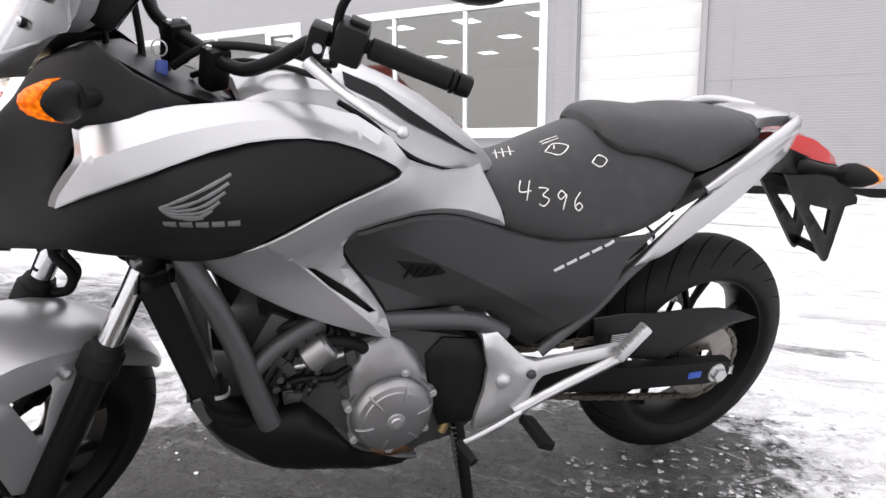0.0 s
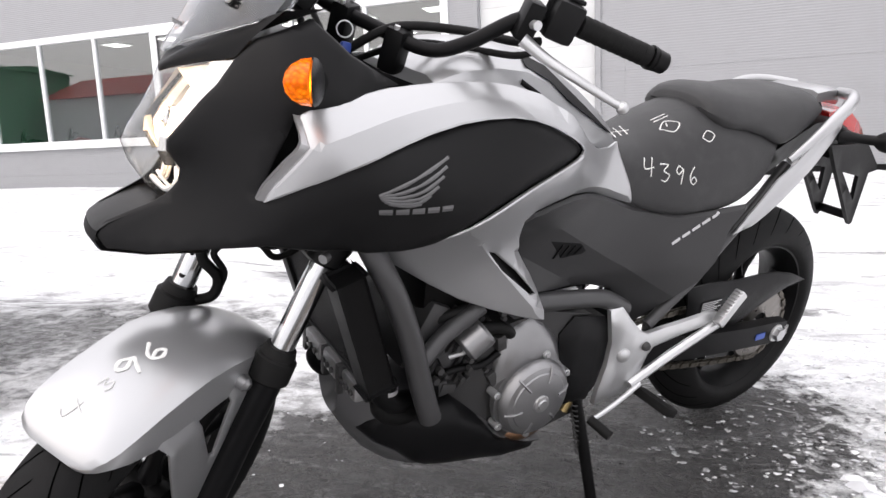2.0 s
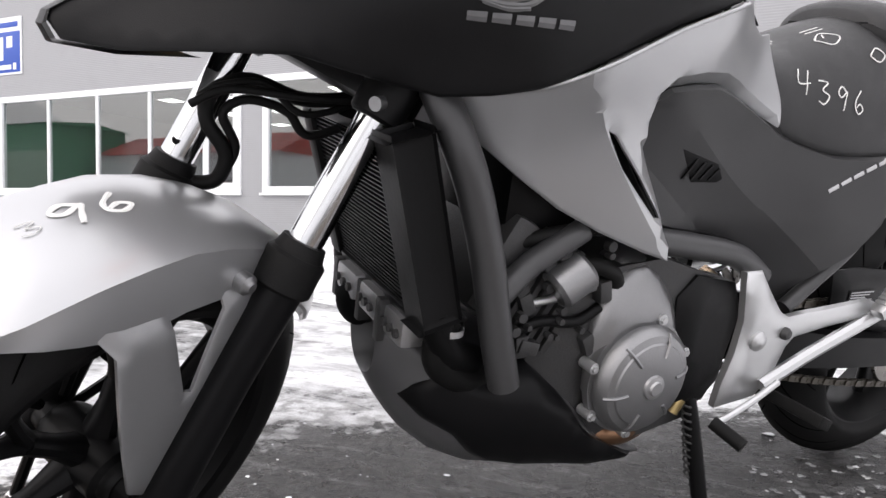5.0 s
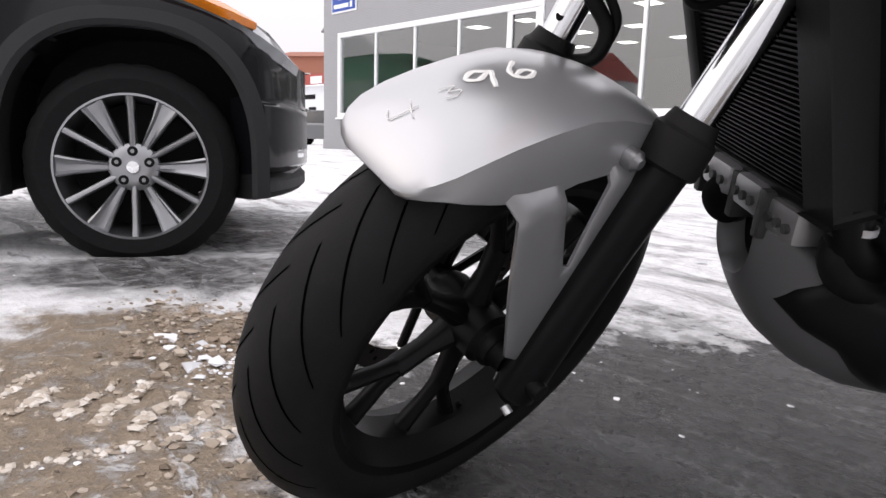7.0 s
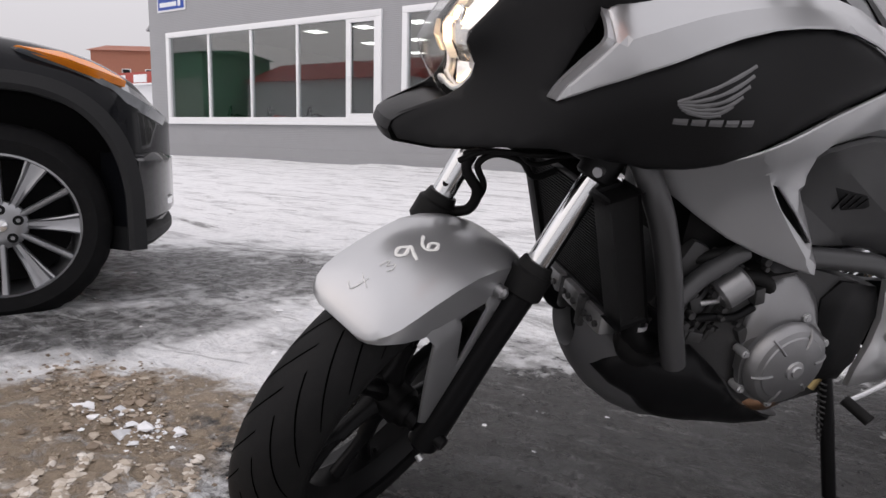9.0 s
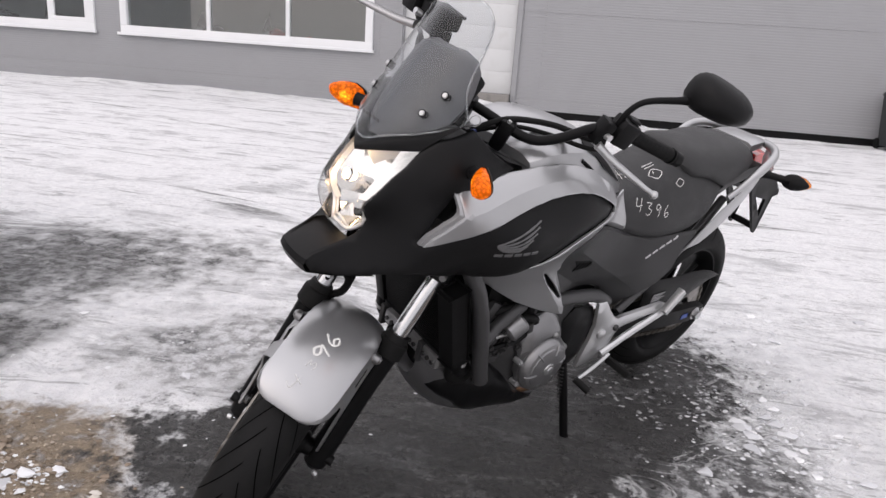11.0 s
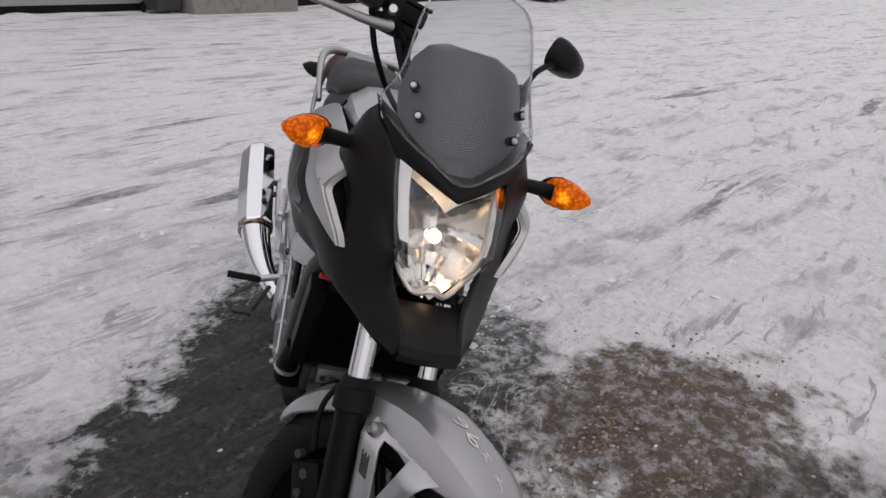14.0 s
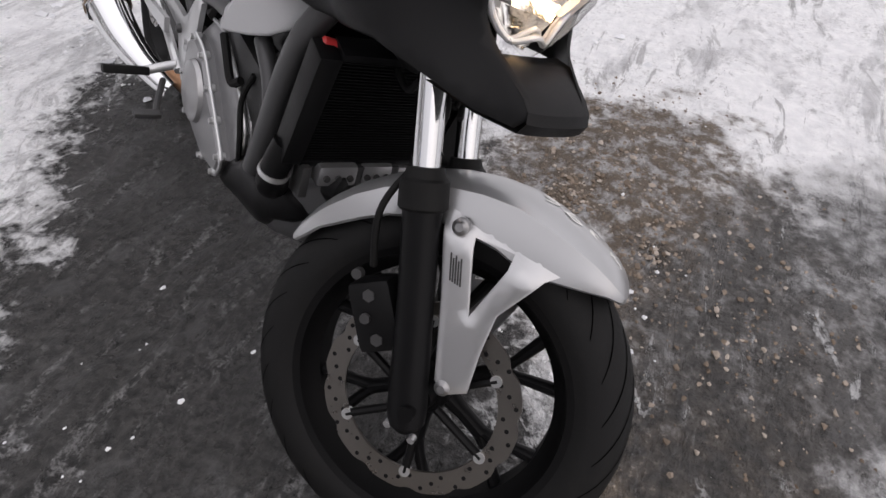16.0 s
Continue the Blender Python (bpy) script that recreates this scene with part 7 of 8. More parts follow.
bm = bmesh.new()
front = [pan_ring(0.292, 0.62, 0.05), pan_ring(0.292, 0.80, 0.004), pan_ring(0.292, 0.90, -0.003), pan_ring(0.292, 0.97, -0.001)]
loft(bm, front + [pan_ring(float(x)) for x in np.concatenate([np.linspace(0.292, 0.46, 14), np.linspace(0.475, 0.745, 18)])])
pan = bpart("belly_pan", bm, M_belly, "grey plastic belly pan with a front intake", 45)
# a black sheet inside the mouth gives the shade of a deep opening
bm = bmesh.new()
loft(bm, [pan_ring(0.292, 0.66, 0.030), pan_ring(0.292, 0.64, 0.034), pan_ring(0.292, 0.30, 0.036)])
part("intake", bm, M_dark, pan, "black sheet in the intake, for the shade of its depth")
CHEEK = [(0.318, 0.338), (0.330, 0.362), (0.352, 0.380), (0.392, 0.386), (0.435, 0.372), (0.456, 0.392), (0.500, 0.386), (0.545, 0.350), (0.575, 0.316), (0.600, 0.280), (0.655, 0.250), (0.735, 0.205), (0.715, 0.194), (0.60, 0.200), (0.510, 0.212), (0.45, 0.232), (0.415, 0.258), (0.385, 0.292), (0.345, 0.312)]
pair_panel("belly_side", CHEEK, lambda x, z: pan_half(x, z) + 0.008, M_satin, "glossy black belly pan cheek", step=0.016, roll=0.007, edge=0.008)

bm = bmesh.new()
loft(bm, [[(x, y - 0.006, z - h), (x, y + 0.006, z - h), (x, y + 0.006, z + h), (x, y - 0.006, z + h)] for x, y, z, h in ((1.02, 0.183, 0.402, 0.018), (1.12, 0.196, 0.408, 0.013), (1.24, 0.206, 0.424, 0.012), (1.33, 0.212, 0.446, 0.016), (1.37, 0.216, 0.470, 0.026), (1.41, 0.218, 0.478, 0.014))])
part("silencer_bracket", bm, M_alu, silencer, "cast alloy silencer bracket", 30)
for x, z in ((1.35, 0.452), (1.385, 0.482)):
    bm = bmesh.new()
    cyl(bm, (x, 0.216, z), (x, 0.236, z), 0.010, seg=12, bevel=0.002)
    part("bolt", bm, M_castd, silencer)

# ---- footrests, stand, swing arm ----
HANGER = [(0.859, 0.520), (0.893, 0.523), (0.930, 0.485), (0.971, 0.447), (0.996, 0.436), (1.08, 0.446), (1.195, 0.462), (1.225, 0.452), (1.205, 0.432), (1.10, 0.414), (1.022, 0.396), (1.008, 0.380), (0.995, 0.340), (0.958, 0.292), (0.864, 0.282), (0.867, 0.321), (0.880, 0.379), (0.882, 0.437)]
for side, o in zip((-1, 1), pair_panel("footrest_hanger", HANGER, lambda x, z: 0.160 + 0.10 * max(0, x - 1.02) , M_alu, "cast alloy footrest hanger", step=0.03, thick=0.012, roll=0.006, edge=0.008)):
    bm = bmesh.new()
    tube(bm, [(0.955, side * 0.164, 0.318), (1.05, side * 0.170, 0.366), (1.13, side * 0.177, 0.404), (1.205, side * 0.184, 0.440)], 0.0115, 8, 4)
    part("brace", bm, M_alu, o)
    for x, z, r, mt in ((0.986, 0.410, 0.011, M_castd), (0.918, 0.402, 0.017, M_alu)):
        bm = bmesh.new()
        lathe(bm, [(0.0, side * 0.009), (r * 0.7, side * 0.008), (r, side * 0.003), (r, -side * 0.01)], (x, side * 0.162, z), seg=20)
        part("bolt", bm, mt, o)
    # rider's peg and folded pillion peg
    bm = bmesh.new()
    box(bm, -0.018, 0.018, -0.10, 0.0, -0.011, 0.009, 0.004, pose(0.985, side * 0.17 + (0.055 if side > 0 else 0), 0.30, 0, 22, 0) @ (pose(0, 0, 0, 0, 0, 180) if side > 0 else Matrix()))
    part("foot_peg", bm, M_rubb, o, "black rubber foot peg")
    if side > 0:
        bm = bmesh.new()
        tube(bm, [(0.965, 0.165, 0.33), (0.978, 0.195, 0.315), (0.985, 0.232, 0.300)], 0.011, 10, 4)
        part("peg_mount", bm, M_alu, o)
    bm = bmesh.new()
    box(bm, -0.012, 0.085, -0.012, 0.012, -0.014, 0.010, 0.004, pose(1.185, side * 0.196, 0.455, 0, -48, 0))
    peg = part("pillion_peg", bm, M_alu, o, "folded alloy pillion peg")
    bm = bmesh.new()
    for k in range(9):
        box(bm, 0.004 + 0.009 * k, 0.009 + 0.009 * k, -0.010, 0.010, 0.010, 0.014, 0.001, pose(1.185, side * 0.196, 0.455, 0, -48, 0))
    part("peg_rib", bm, M_alu, peg)
bm = bmesh.new()
tube(bm, [(0.812, -0.20, 0.288), (0.85, -0.200, 0.300), (0.90, -0.198, 0.318), (0.955, -0.192, 0.338)], 0.0055, 8, 5)
shift = bpart("gear_lever", bm, M_alu, "alloy gear lever linkage")
bm = bmesh.new()
cyl(bm, (0.812, -0.195, 0.288), (0.828, -0.245, 0.272), 0.011, seg=12)
part("toe_rubber", bm, M_rubb, shift)
bm = bmesh.new()
tube(bm, [(0.97, 0.195, 0.285), (0.88, 0.225, 0.272), (0.80, 0.245, 0.284)], 0.0075, 8, 4)
pedal = bpart("brake_pedal", bm, M_castd, "dull alloy brake pedal")
bm = bmesh.new()
box(bm, -0.014, 0.014, 0.0, 0.055, -0.005, 0.006, 0.003, pose(0.79, 0.238, 0.290))
part("pedal_pad", bm, M_castd, pedal)
bm = bmesh.new()
tube(bm, [(0.835, -0.115, 0.305), (0.845, -0.140, 0.235), (0.858, -0.178, 0.12), (0.868, -0.212, 0.022)], 0.0135, 10, 4)
stand = bpart("side_stand", bm, M_black, "black side stand, folded out")
bm = bmesh.new()
box(bm, -0.045, 0.03, -0.028, 0.022, -0.006, 0.006, 0.003, pose(0.868, -0.222, 0.016, -15, 0, 0))
part("stand_foot", bm, M_black, stand)
bm = bmesh.new()
coil = [(0.822 + 0.008 * math.cos(k * 1.1) + 0.0004 * k, -0.13 - 0.0004 * k + 0.008 * math.sin(k * 1.1), 0.29 - 0.0022 * k) for k in range(64)]
tube(bm, coil, 0.0022, 6, 1)
part("stand_spring", bm, M_castd, stand)
bm = bmesh.new()
cyl(bm, (0.80, -0.125, 0.268), (0.812, -0.125, 0.292), 0.011, seg=12)
part("stand_switch", bm, M_brass, stand)

for side in (-1, 1):
    bm = bmesh.new()
    loft(bm, [[(x, side * (y - 0.014), z - h), (x, side * (y - 0.014), z + h), (x, side * (y + 0.014), z + h * 0.9), (x, side * (y + 0.014), z - h * 0.9)] for x, y, z, h in ((0.96, 0.085, 0.37, 0.045), (1.06, 0.100, 0.352, 0.042), (1.25, 0.116, 0.332, 0.036), (1.42, 0.122, 0.320, 0.034), (1.53, 0.124, 0.313, 0.036), (1.60, 0.124, 0.311, 0.030))])
    arm = bpart("swing_arm", bm, M_satin, "satin black swing arm")
    bm = bmesh.new()
    cyl(bm, (1.556, side * 0.138, 0.311), (1.556, side * 0.156, 0.311), 0.019, seg=6)
    cyl(bm, (1.556, side * 0.134, 0.311), (1.556, side * 0.141, 0.311), 0.026, seg=24)
    part("axle_nut", bm, M_alu, arm)
    bm = bmesh.new()
    box(bm, 1.595, 1.61, side * 0.112, side * 0.137, 0.300, 0.322, 0.003)
    part("chain_adjuster", bm, M_alu, arm)
pair_one = panel_mesh([(1.165, 0.497), (1.25, 0.500), (1.349, 0.492), (1.45, 0.493), (1.535, 0.487), (1.60, 0.473), (1.672, 0.445), (1.593, 0.436), (1.473, 0.392), (1.392, 0.356), (1.254, 0.385), (1.18, 0.41)], lambda x, z: 0.125 - 0.12 * max(0, z - 0.46), -1, 0.004, 0.02, 0.012, 0.03)
guard = bpart("chain_guard", pair_one, M_plastic, "black plastic chain guard and hugger")
bm = bmesh.new()
box(bm, 1.205, 1.285, -0.1275, -0.1265, 0.428, 0.462, 0)
lab = part("warning_label", bm, M_black, guard)
for k in range(6):
    bm = bmesh.new()
    box(bm, 1.209, 1.281 - 0.012 * (k % 3), -0.1285, -0.1277, 0.457 - 0.0052 * k, 0.4592 - 0.0052 * k, 0)
    part("text_bar", bm, M_decalw, lab)
bm = bmesh.new()
box(bm, 1.465, 1.505, -0.1395, -0.138, 0.305, 0.323, 0.0)
bpart("swing_arm_sticker", bm, M_blue)


# ---- wheels ----
def tyre_profile(R, rim, w):
    out = []
    for i in range(29):
        t = (i - 14) / 14.0
        a = t * radians(118)
        y = w * math.sin(a) * (1.0 if abs(t) < 0.75 else 1.0 - 0.35 * (abs(t) - 0.75))
        r = R - w * 1.02 + w * 1.02 * math.cos(a) if abs(a) < math.pi / 2 else R - w * 1.02 - (abs(a) - math.pi / 2) * (R - w * 1.02 - rim) / (radians(118) - math.pi / 2)
        out.append((r, y))
    return out


def build_wheel(name, put, centre, R, rim, w, spokes, count):
    bm = bmesh.new()
    rw = w * 0.72
    lathe(bm, [(rim + 0.010, -rw - 0.004), (rim + 0.008, -rw - 0.010), (rim - 0.004, -rw - 0.006), (rim - 0.012, -rw + 0.012), (rim - 0.026, -0.02), (rim - 0.026, 0.02), (rim - 0.012, rw - 0.012), (rim - 0.004, rw + 0.006), (rim + 0.008, rw + 0.010), (rim + 0.010, rw + 0.004), (rim - 0.002, 0.0)], centre, seg=96, closed=True)
    rimo = put(name, bm, M_black, "black cast wheel")
    bm = bmesh.new()
    prof = tyre_profile(R, rim, w)
    lathe(bm, prof, centre, seg=128)
    tyre = part("tyre", bm, M_tyre, rimo, "black road tyre with slanted tread", 60)
    # slanting tread cuts from the middle to either shoulder: black bands laid on, for groove shade
    for sgn, reach in ((1, 0.60), (-1, 0.60)):
        bm = bmesh.new()
        rows = []
        for t in np.linspace(0.05, reach, 10):
            f = 14 + sgn * 14 * t
            k = min(int(f), 27)
            r = prof[k][0] + (prof[k + 1][0] - prof[k][0]) * (f - k) + 0.0006
            y = prof[k][1] + (prof[k + 1][1] - prof[k][1]) * (f - k)
            a = 0.52 * (t / 0.6) ** 0.8 + (0.0 if sgn > 0 else math.pi / count)
            hw = 0.0030 * (1 - 0.55 * (t / reach) ** 2) / r
            n = Vector((0, math.copysign(0.0004, y), 0))
            rows.append([Vector(centre) + n + Vector((math.cos(b) * r, y, math.sin(b) * r)) for b in (a - hw, a + hw)])
        loft(bm, rows, ring=False)
        cut = part("tread_groove", bm, M_groove, tyre)
        for k in range(1, count):
            turn = again("tread_groove", cut, tyre)
            turn.matrix_local = Matrix.Translation(centre) @ Matrix.Rotation(2 * math.pi * k / count, 4, "Y") @ Matrix.Translation(-Vector(centre))
    bm = bmesh.new()
    lathe(bm, [(0.012, -0.066), (0.026, -0.066), (0.030, -0.060), (0.030, -0.050), (0.037, -0.044), (0.038, 0.044), (0.034, 0.056), (0.030, 0.062), (0.012, 0.062)], centre, seg=32)
    part("hub", bm, M_black, rimo)
    for k in range(spokes):
        a = 2 * math.pi * k / spokes + 0.3
        bm = bmesh.new()

        def at(r, d, y):
            return Vector(centre) + Vector((math.cos(a + d) * r, y, math.sin(a + d) * r))

        tube(bm, [at(0.028, 0, 0), at(0.07, 0, 0), at(0.115, 0, 0)], 0.014, 10, 3, radii=[0.020, 0.0125, 0.0130], up=(0, 1, 0), flat=1.25)
        for s in (-1, 1):
            tube(bm, [at(0.105, 0, 0), at(0.14, s * 0.10, 0), at(rim - 0.02, s * 0.22, 0)], 0.01, 10, 4, radii=[0.0110, 0.0088, 0.0115], up=(0, 1, 0), flat=1.25)
        part("spoke", bm, M_satin, rimo)
    return rimo


front_wheel = build_wheel("front_wheel", fpart, FA, FR, 0.222, 0.062, 6, 26)
rear_wheel = build_wheel("rear_wheel", bpart, RA, RR, 0.224, 0.082, 5, 24)


def brake_disc(root, c, y, ro, ri, petals):
    bm = bmesh.new()
    n = 120
    ring = []
    for k in range(n):
        a = 2 * math.pi * k / n
        r = ro - 0.006 * max(0, math.sin(petals * a)) ** 2
        ring.append((a, r))
    loft(bm, [[Vector(c) + Vector((math.cos(a) * (r if q < 2 else ri), y + (0.0025 if q in (0, 3) else -0.0025), math.sin(a) * (r if q < 2 else ri))) for q in range(4)] for a, r in ring + ring[:1]], close_ends=False)
    d = part("brake_disc", bm, M_disc, root, "petal brake disc", 30)
    bm = bmesh.new()
    for k in range(48):
        a = 2 * math.pi * k / 48
        r = ri + (ro - ri) * (0.25 + 0.25 * (k % 3))
        p = Vector(c) + Vector((math.cos(a) * r, y, math.sin(a) * r))
        cyl(bm, p - Vector((0, 0.003, 0)), p + Vector((0, 0.003, 0)), 0.0036, seg=8)
    part("disc_hole", bm, M_dark, d)
    for k in range(6):
        a = 2 * math.pi * k / 6
        bm = bmesh.new()
        tube(bm, [Vector(c) + Vector((math.cos(a) * 0.03, y, math.sin(a) * 0.03)), Vector(c) + Vector((math.cos(a + 0.2) * (ri + 0.006), y, math.sin(a + 0.2) * (ri + 0.006)))], 0.007, 8, 3)
        part("disc_carrier", bm, M_black, d)
    for k in range(6):
        a = 2 * math.pi * k / 6 + 0.2
        p = Vector(c) + Vector((math.cos(a) * (ri + 0.004), y, math.sin(a) * (ri + 0.004)))
        bm = bmesh.new()
        cyl(bm, p - Vector((0, 0.006, 0)), p + Vector((0, 0.006, 0)), 0.009, seg=14)
        part("disc_button", bm, M_alu, d)


brake_disc(front_wheel, FA, 0.078, 0.158, 0.122, 12)
brake_disc(rear_wheel, RA, 0.085, 0.120, 0.092, 10)
bm = bmesh.new()
tube(bm, [FA + Vector((0.02, 0.0, -0.205)), FA + Vector((0.016, -0.012, -0.178))], 0.0045, 8, 1)
part("valve", bm, M_rubb, front_wheel)
bm = bmesh.new()
lathe(bm, [(0.035, -0.004), (0.104, -0.004), (0.108, -0.002), (0.108, 0.002), (0.104, 0.004), (0.035, 0.004)], RA + Vector((0, -0.092, 0)), seg=84, wave=lambda a, i: -0.010 if i in (2, 3) and int(a * 42 / math.pi) % 2 else 0)
part("sprocket", bm, M_disc, rear_wheel, "steel rear sprocket")
bm = bmesh.new()
links = []
ca, cb = Vector((0.86, -0.092, 0.385)), RA + Vector((0, -0.092, 0))
for k in range(34):
    t = k / 33
    links.append(ca.lerp(cb, t) + Vector((0, 0, 0.045 + 0.063 * t)))
for k in range(17):
    a = radians(90 - 180 * k / 16)
    links.append(cb + Vector((math.cos(a) * 0.108, 0, math.sin(a) * 0.108)))
for k in range(34):
    t = 1 - k / 33
    links.append(ca.lerp(cb, t) + Vector((0, 0, -0.045 - 0.063 * t - 0.012 * math.sin(math.pi * t))))
for k, (p, q) in enumerate(zip(links, links[1:])):
    d = q - p
    m = Matrix.Translation((p + q) / 2) @ d.to_track_quat("X", "Z").to_matrix().to_4x4()
    h = d.length / 2
    off = 0.006 if k % 2 else 0.0035
    for s in (-1, 1):
        box(bm, -h * 1.15, h * 1.15, s * off - 0.001, s * off + 0.001, -0.0065, 0.0065, 0, m)
    cyl(bm, p - Vector((0, 0.008, 0)), p + Vector((0, 0.008, 0)), 0.0042, seg=8)
bpart("drive_chain", bm, M_chain, "greasy drive chain", None)
bm = bmesh.new()
cyl(bm, RA + Vector((0, -0.16, 0)), RA + Vector((0, 0.16, 0)), 0.009, seg=14)
part("rear_axle", bm, M_alu, rear_wheel)
bm = bmesh.new()
box(bm, 1.46, 1.53, 0.072, 0.102, 0.40, 0.45, 0.01)
bpart("rear_caliper", bm, M_black)

# ---- fork, mudguard, bars ----
LEG0, LEG1 = Vector((-0.050, 0, 0.300)), Vector((0.185, 0, 0.815))
LD = (LEG1 - LEG0).normalized()
for side in (-1, 1):
    o = Vector((0, side * 0.105, 0))
    bm = bmesh.new()
    tube(bm, [LEG0 + o - LD * 0.036, LEG0 + o - LD * 0.022, LEG0 + o, LEG0 + o + LD * 0.18, LEG0 + o + LD * 0.30, LEG0 + o + LD * 0.315], 0.03, 20, 2, radii=[0.012, 0.026, 0.030, 0.027, 0.029, 0.029])
    leg = fpart("fork_leg", bm, M_satin, "satin black fork slider", 60)
    bm = bmesh.new()
    cyl(bm, LEG0 + o + LD * 0.30, LEG0 + o + LD * 0.345, 0.036, 0.035, 22, 0.004)
    cyl(bm, LEG0 + o + LD * 0.345, LEG0 + o + LD * 0.36, 0.030, 0.026, 22)
    part("dust_seal", bm, M_rubb, leg)
    bm = bmesh.new()
    cyl(bm, LEG0 + o + LD * 0.34, LEG0 + o + LD * 0.78, 0.0205, seg=24)
    part("stanchion", bm, M_forkc, leg, "chromed fork tube")
    bm = bmesh.new()
    cyl(bm, LEG0 + o + LD * 0.515, LEG0 + o + LD * 0.575, 0.031, seg=22, bevel=0.004)
    part("lower_clamp", bm, M_black, leg)
    bm = bmesh.new()
    p = LEG0 + o + LD * 0.545
    cyl(bm, p + Vector((-0.04, side * 0.012, 0.0)), p + Vector((-0.028, side * 0.012, 0.0)), 0.008, seg=14)
    part("clamp_bolt", bm, M_case, leg)
    for k in (0.0, 0.028):
        bm = bmesh.new()
        p = LEG0 + o + Vector((-0.030 + k * 1.5, side * 0.010, -0.026))
        cyl(bm, p, p + Vector((0, side * 0.010, -0.004)), 0.006, seg=14)
        part("pinch_bolt", bm, M_alu, leg)
    bm = bmesh.new()
    cyl(bm, FA + Vector((0, side * 0.05, 0)), FA + Vector((0, side * 0.142, 0)), 0.012, seg=18)
    cyl(bm, FA + Vector((0, side * 0.06, 0)), FA + Vector((0, side * 0.085, 0)), 0.024, 0.02, 22)
    part("front_axle", bm, M_black, leg)
bm = bmesh.new()
box(bm, -0.03, 0.04, -0.125, 0.125, -0.022, 0.022, 0.01, Matrix.Translation(LEG0 + LD * 0.545) @ pose(0.015, 0, 0, 0, 25, 0))
fpart("lower_yoke", bm, M_black, "black lower fork yoke")
bm = bmesh.new()
box(bm, -0.03, 0.055, -0.125, 0.125, -0.016, 0.016, 0.01, Matrix.Translation(LEG0 + LD * 0.77) @ pose(0.012, 0, 0, 0, 25, 0))
fpart("upper_yoke", bm, M_black, "black upper fork yoke")

# front mudguard: a swept channel creased along either side, cut square in front
bm = bmesh.new()
secs = []
for a, r, w, c0, e in ((-31.5, 0.336, 0.034, -0.003, -0.006), (-30.8, 0.340, 0.048, -0.005, -0.009), (-29.4, 0.344, 0.060, -0.008, -0.014), (-27, 0.347, 0.070, -0.012, -0.024), (-24, 0.349, 0.076, -0.017, -0.040), (-19, 0.349, 0.079, -0.022, -0.060), (-13, 0.348, 0.080, -0.026, -0.077), (-5, 0.347, 0.081, -0.028, -0.086), (3, 0.348, 0.082, -0.028, -0.082), (12, 0.345, 0.082, -0.028, -0.076), (21, 0.342, 0.080, -0.027, -0.066), (30, 0.340, 0.078, -0.026, -0.060), (39, 0.338, 0.075, -0.025, -0.054), (48, 0.337, 0.071, -0.024, -0.050), (57, 0.336, 0.064, -0.022, -0.042), (63, 0.335, 0.056, -0.018, -0.032), (70, 0.334, 0.044, -0.014, -0.024), (75, 0.333, 0.026, -0.008, -0.013)):
    c, s = math.sin(radians(a)), math.cos(radians(a))
    c0 *= 0.66
    half = [(0.0, 0.0), (w * 0.28, 0.035 * c0), (w * 0.55, 0.20 * c0), (w * 0.80, 0.52 * c0), (w, c0), (w + 0.003, c0 + (e - c0) * 0.3), (w + 0.006, c0 + (e - c0) * 0.65), (w + 0.007, e)]
    row = [(FA.x + c * (r + d), y, FA.z + s * (r + d)) for y, d in half]
    inn = [(FA.x + c * (r + d - 0.004), y * 0.95, FA.z + s * (r + d - 0.004)) for y, d in half]
    o = [(x, -y, z) for x, y, z in row[::-1]] + row[1:]
    i = [(x, -y, z) for x, y, z in inn[::-1]] + inn[1:]
    secs.append(o + i[::-1])
loft(bm, secs)
guard_f = fpart("front_mudguard", bm, M_silver, "silver front mudguard with chalk marks", 26)
guard_tree = BVHTree.FromPolygons([v.co.copy() for v in guard_f.data.vertices], [tuple(p.vertices) for p in guard_f.data.polygons])
for side in (-1, 1):
    if side < 0:
        shape = [(-0.140, 0.590), (-0.12, 0.613), (-0.06, 0.628), (0.01, 0.622), (0.055, 0.600), (0.066, 0.566), (0.040, 0.470), (0.024, 0.388), (0.006, 0.340), (-0.060, 0.330), (-0.084, 0.350), (-0.103, 0.450), (-0.120, 0.560)]
        window = [(-0.062, 0.580), (-0.02, 0.586), (0.004, 0.582), (0.006, 0.565), (-0.018, 0.462), (-0.030, 0.468)]
        out, bolts = 0.0965, ((0.028, 0.590, 0.098), (-0.034, 0.350, 0.102))
    else:
        shape = [(-0.140, 0.596), (-0.12, 0.613), (-0.06, 0.628), (0.01, 0.622), (0.052, 0.604), (0.048, 0.590), (-0.010, 0.478), (-0.062, 0.368), (-0.084, 0.355), (-0.112, 0.378), (-0.098, 0.440), (-0.090, 0.500), (-0.120, 0.575)]
        window = [(-0.008, 0.577), (-0.066, 0.585), (-0.070, 0.565), (-0.057, 0.477)]
        out, bolts = 0.1085, ((0.016, 0.582, 0.108), (-0.078, 0.364, 0.110))
    bm = panel_mesh(shape, lambda x, z: out - (out - 0.0825) * min(1.0, max(0.0, (z - 0.565) / 0.03)) + 0.10 * max(0, 0.5 - z) * 0.2, side, 0.004, 0.0025, 0.0018, 0.015, (window,))
    part("mudguard_leg", bm, M_silver, guard_f, "", 50)
    for x, z, q in bolts:
        bm = bmesh.new()
        lathe(bm, [(0.0, side * 0.008), (0.006, side * 0.008), (0.009, side * 0.004), (0.012, side * 0.002), (0.012, -side * 0.012)], (x, side * q, z), seg=18)
        part("bolt", bm, M_case, guard_f)
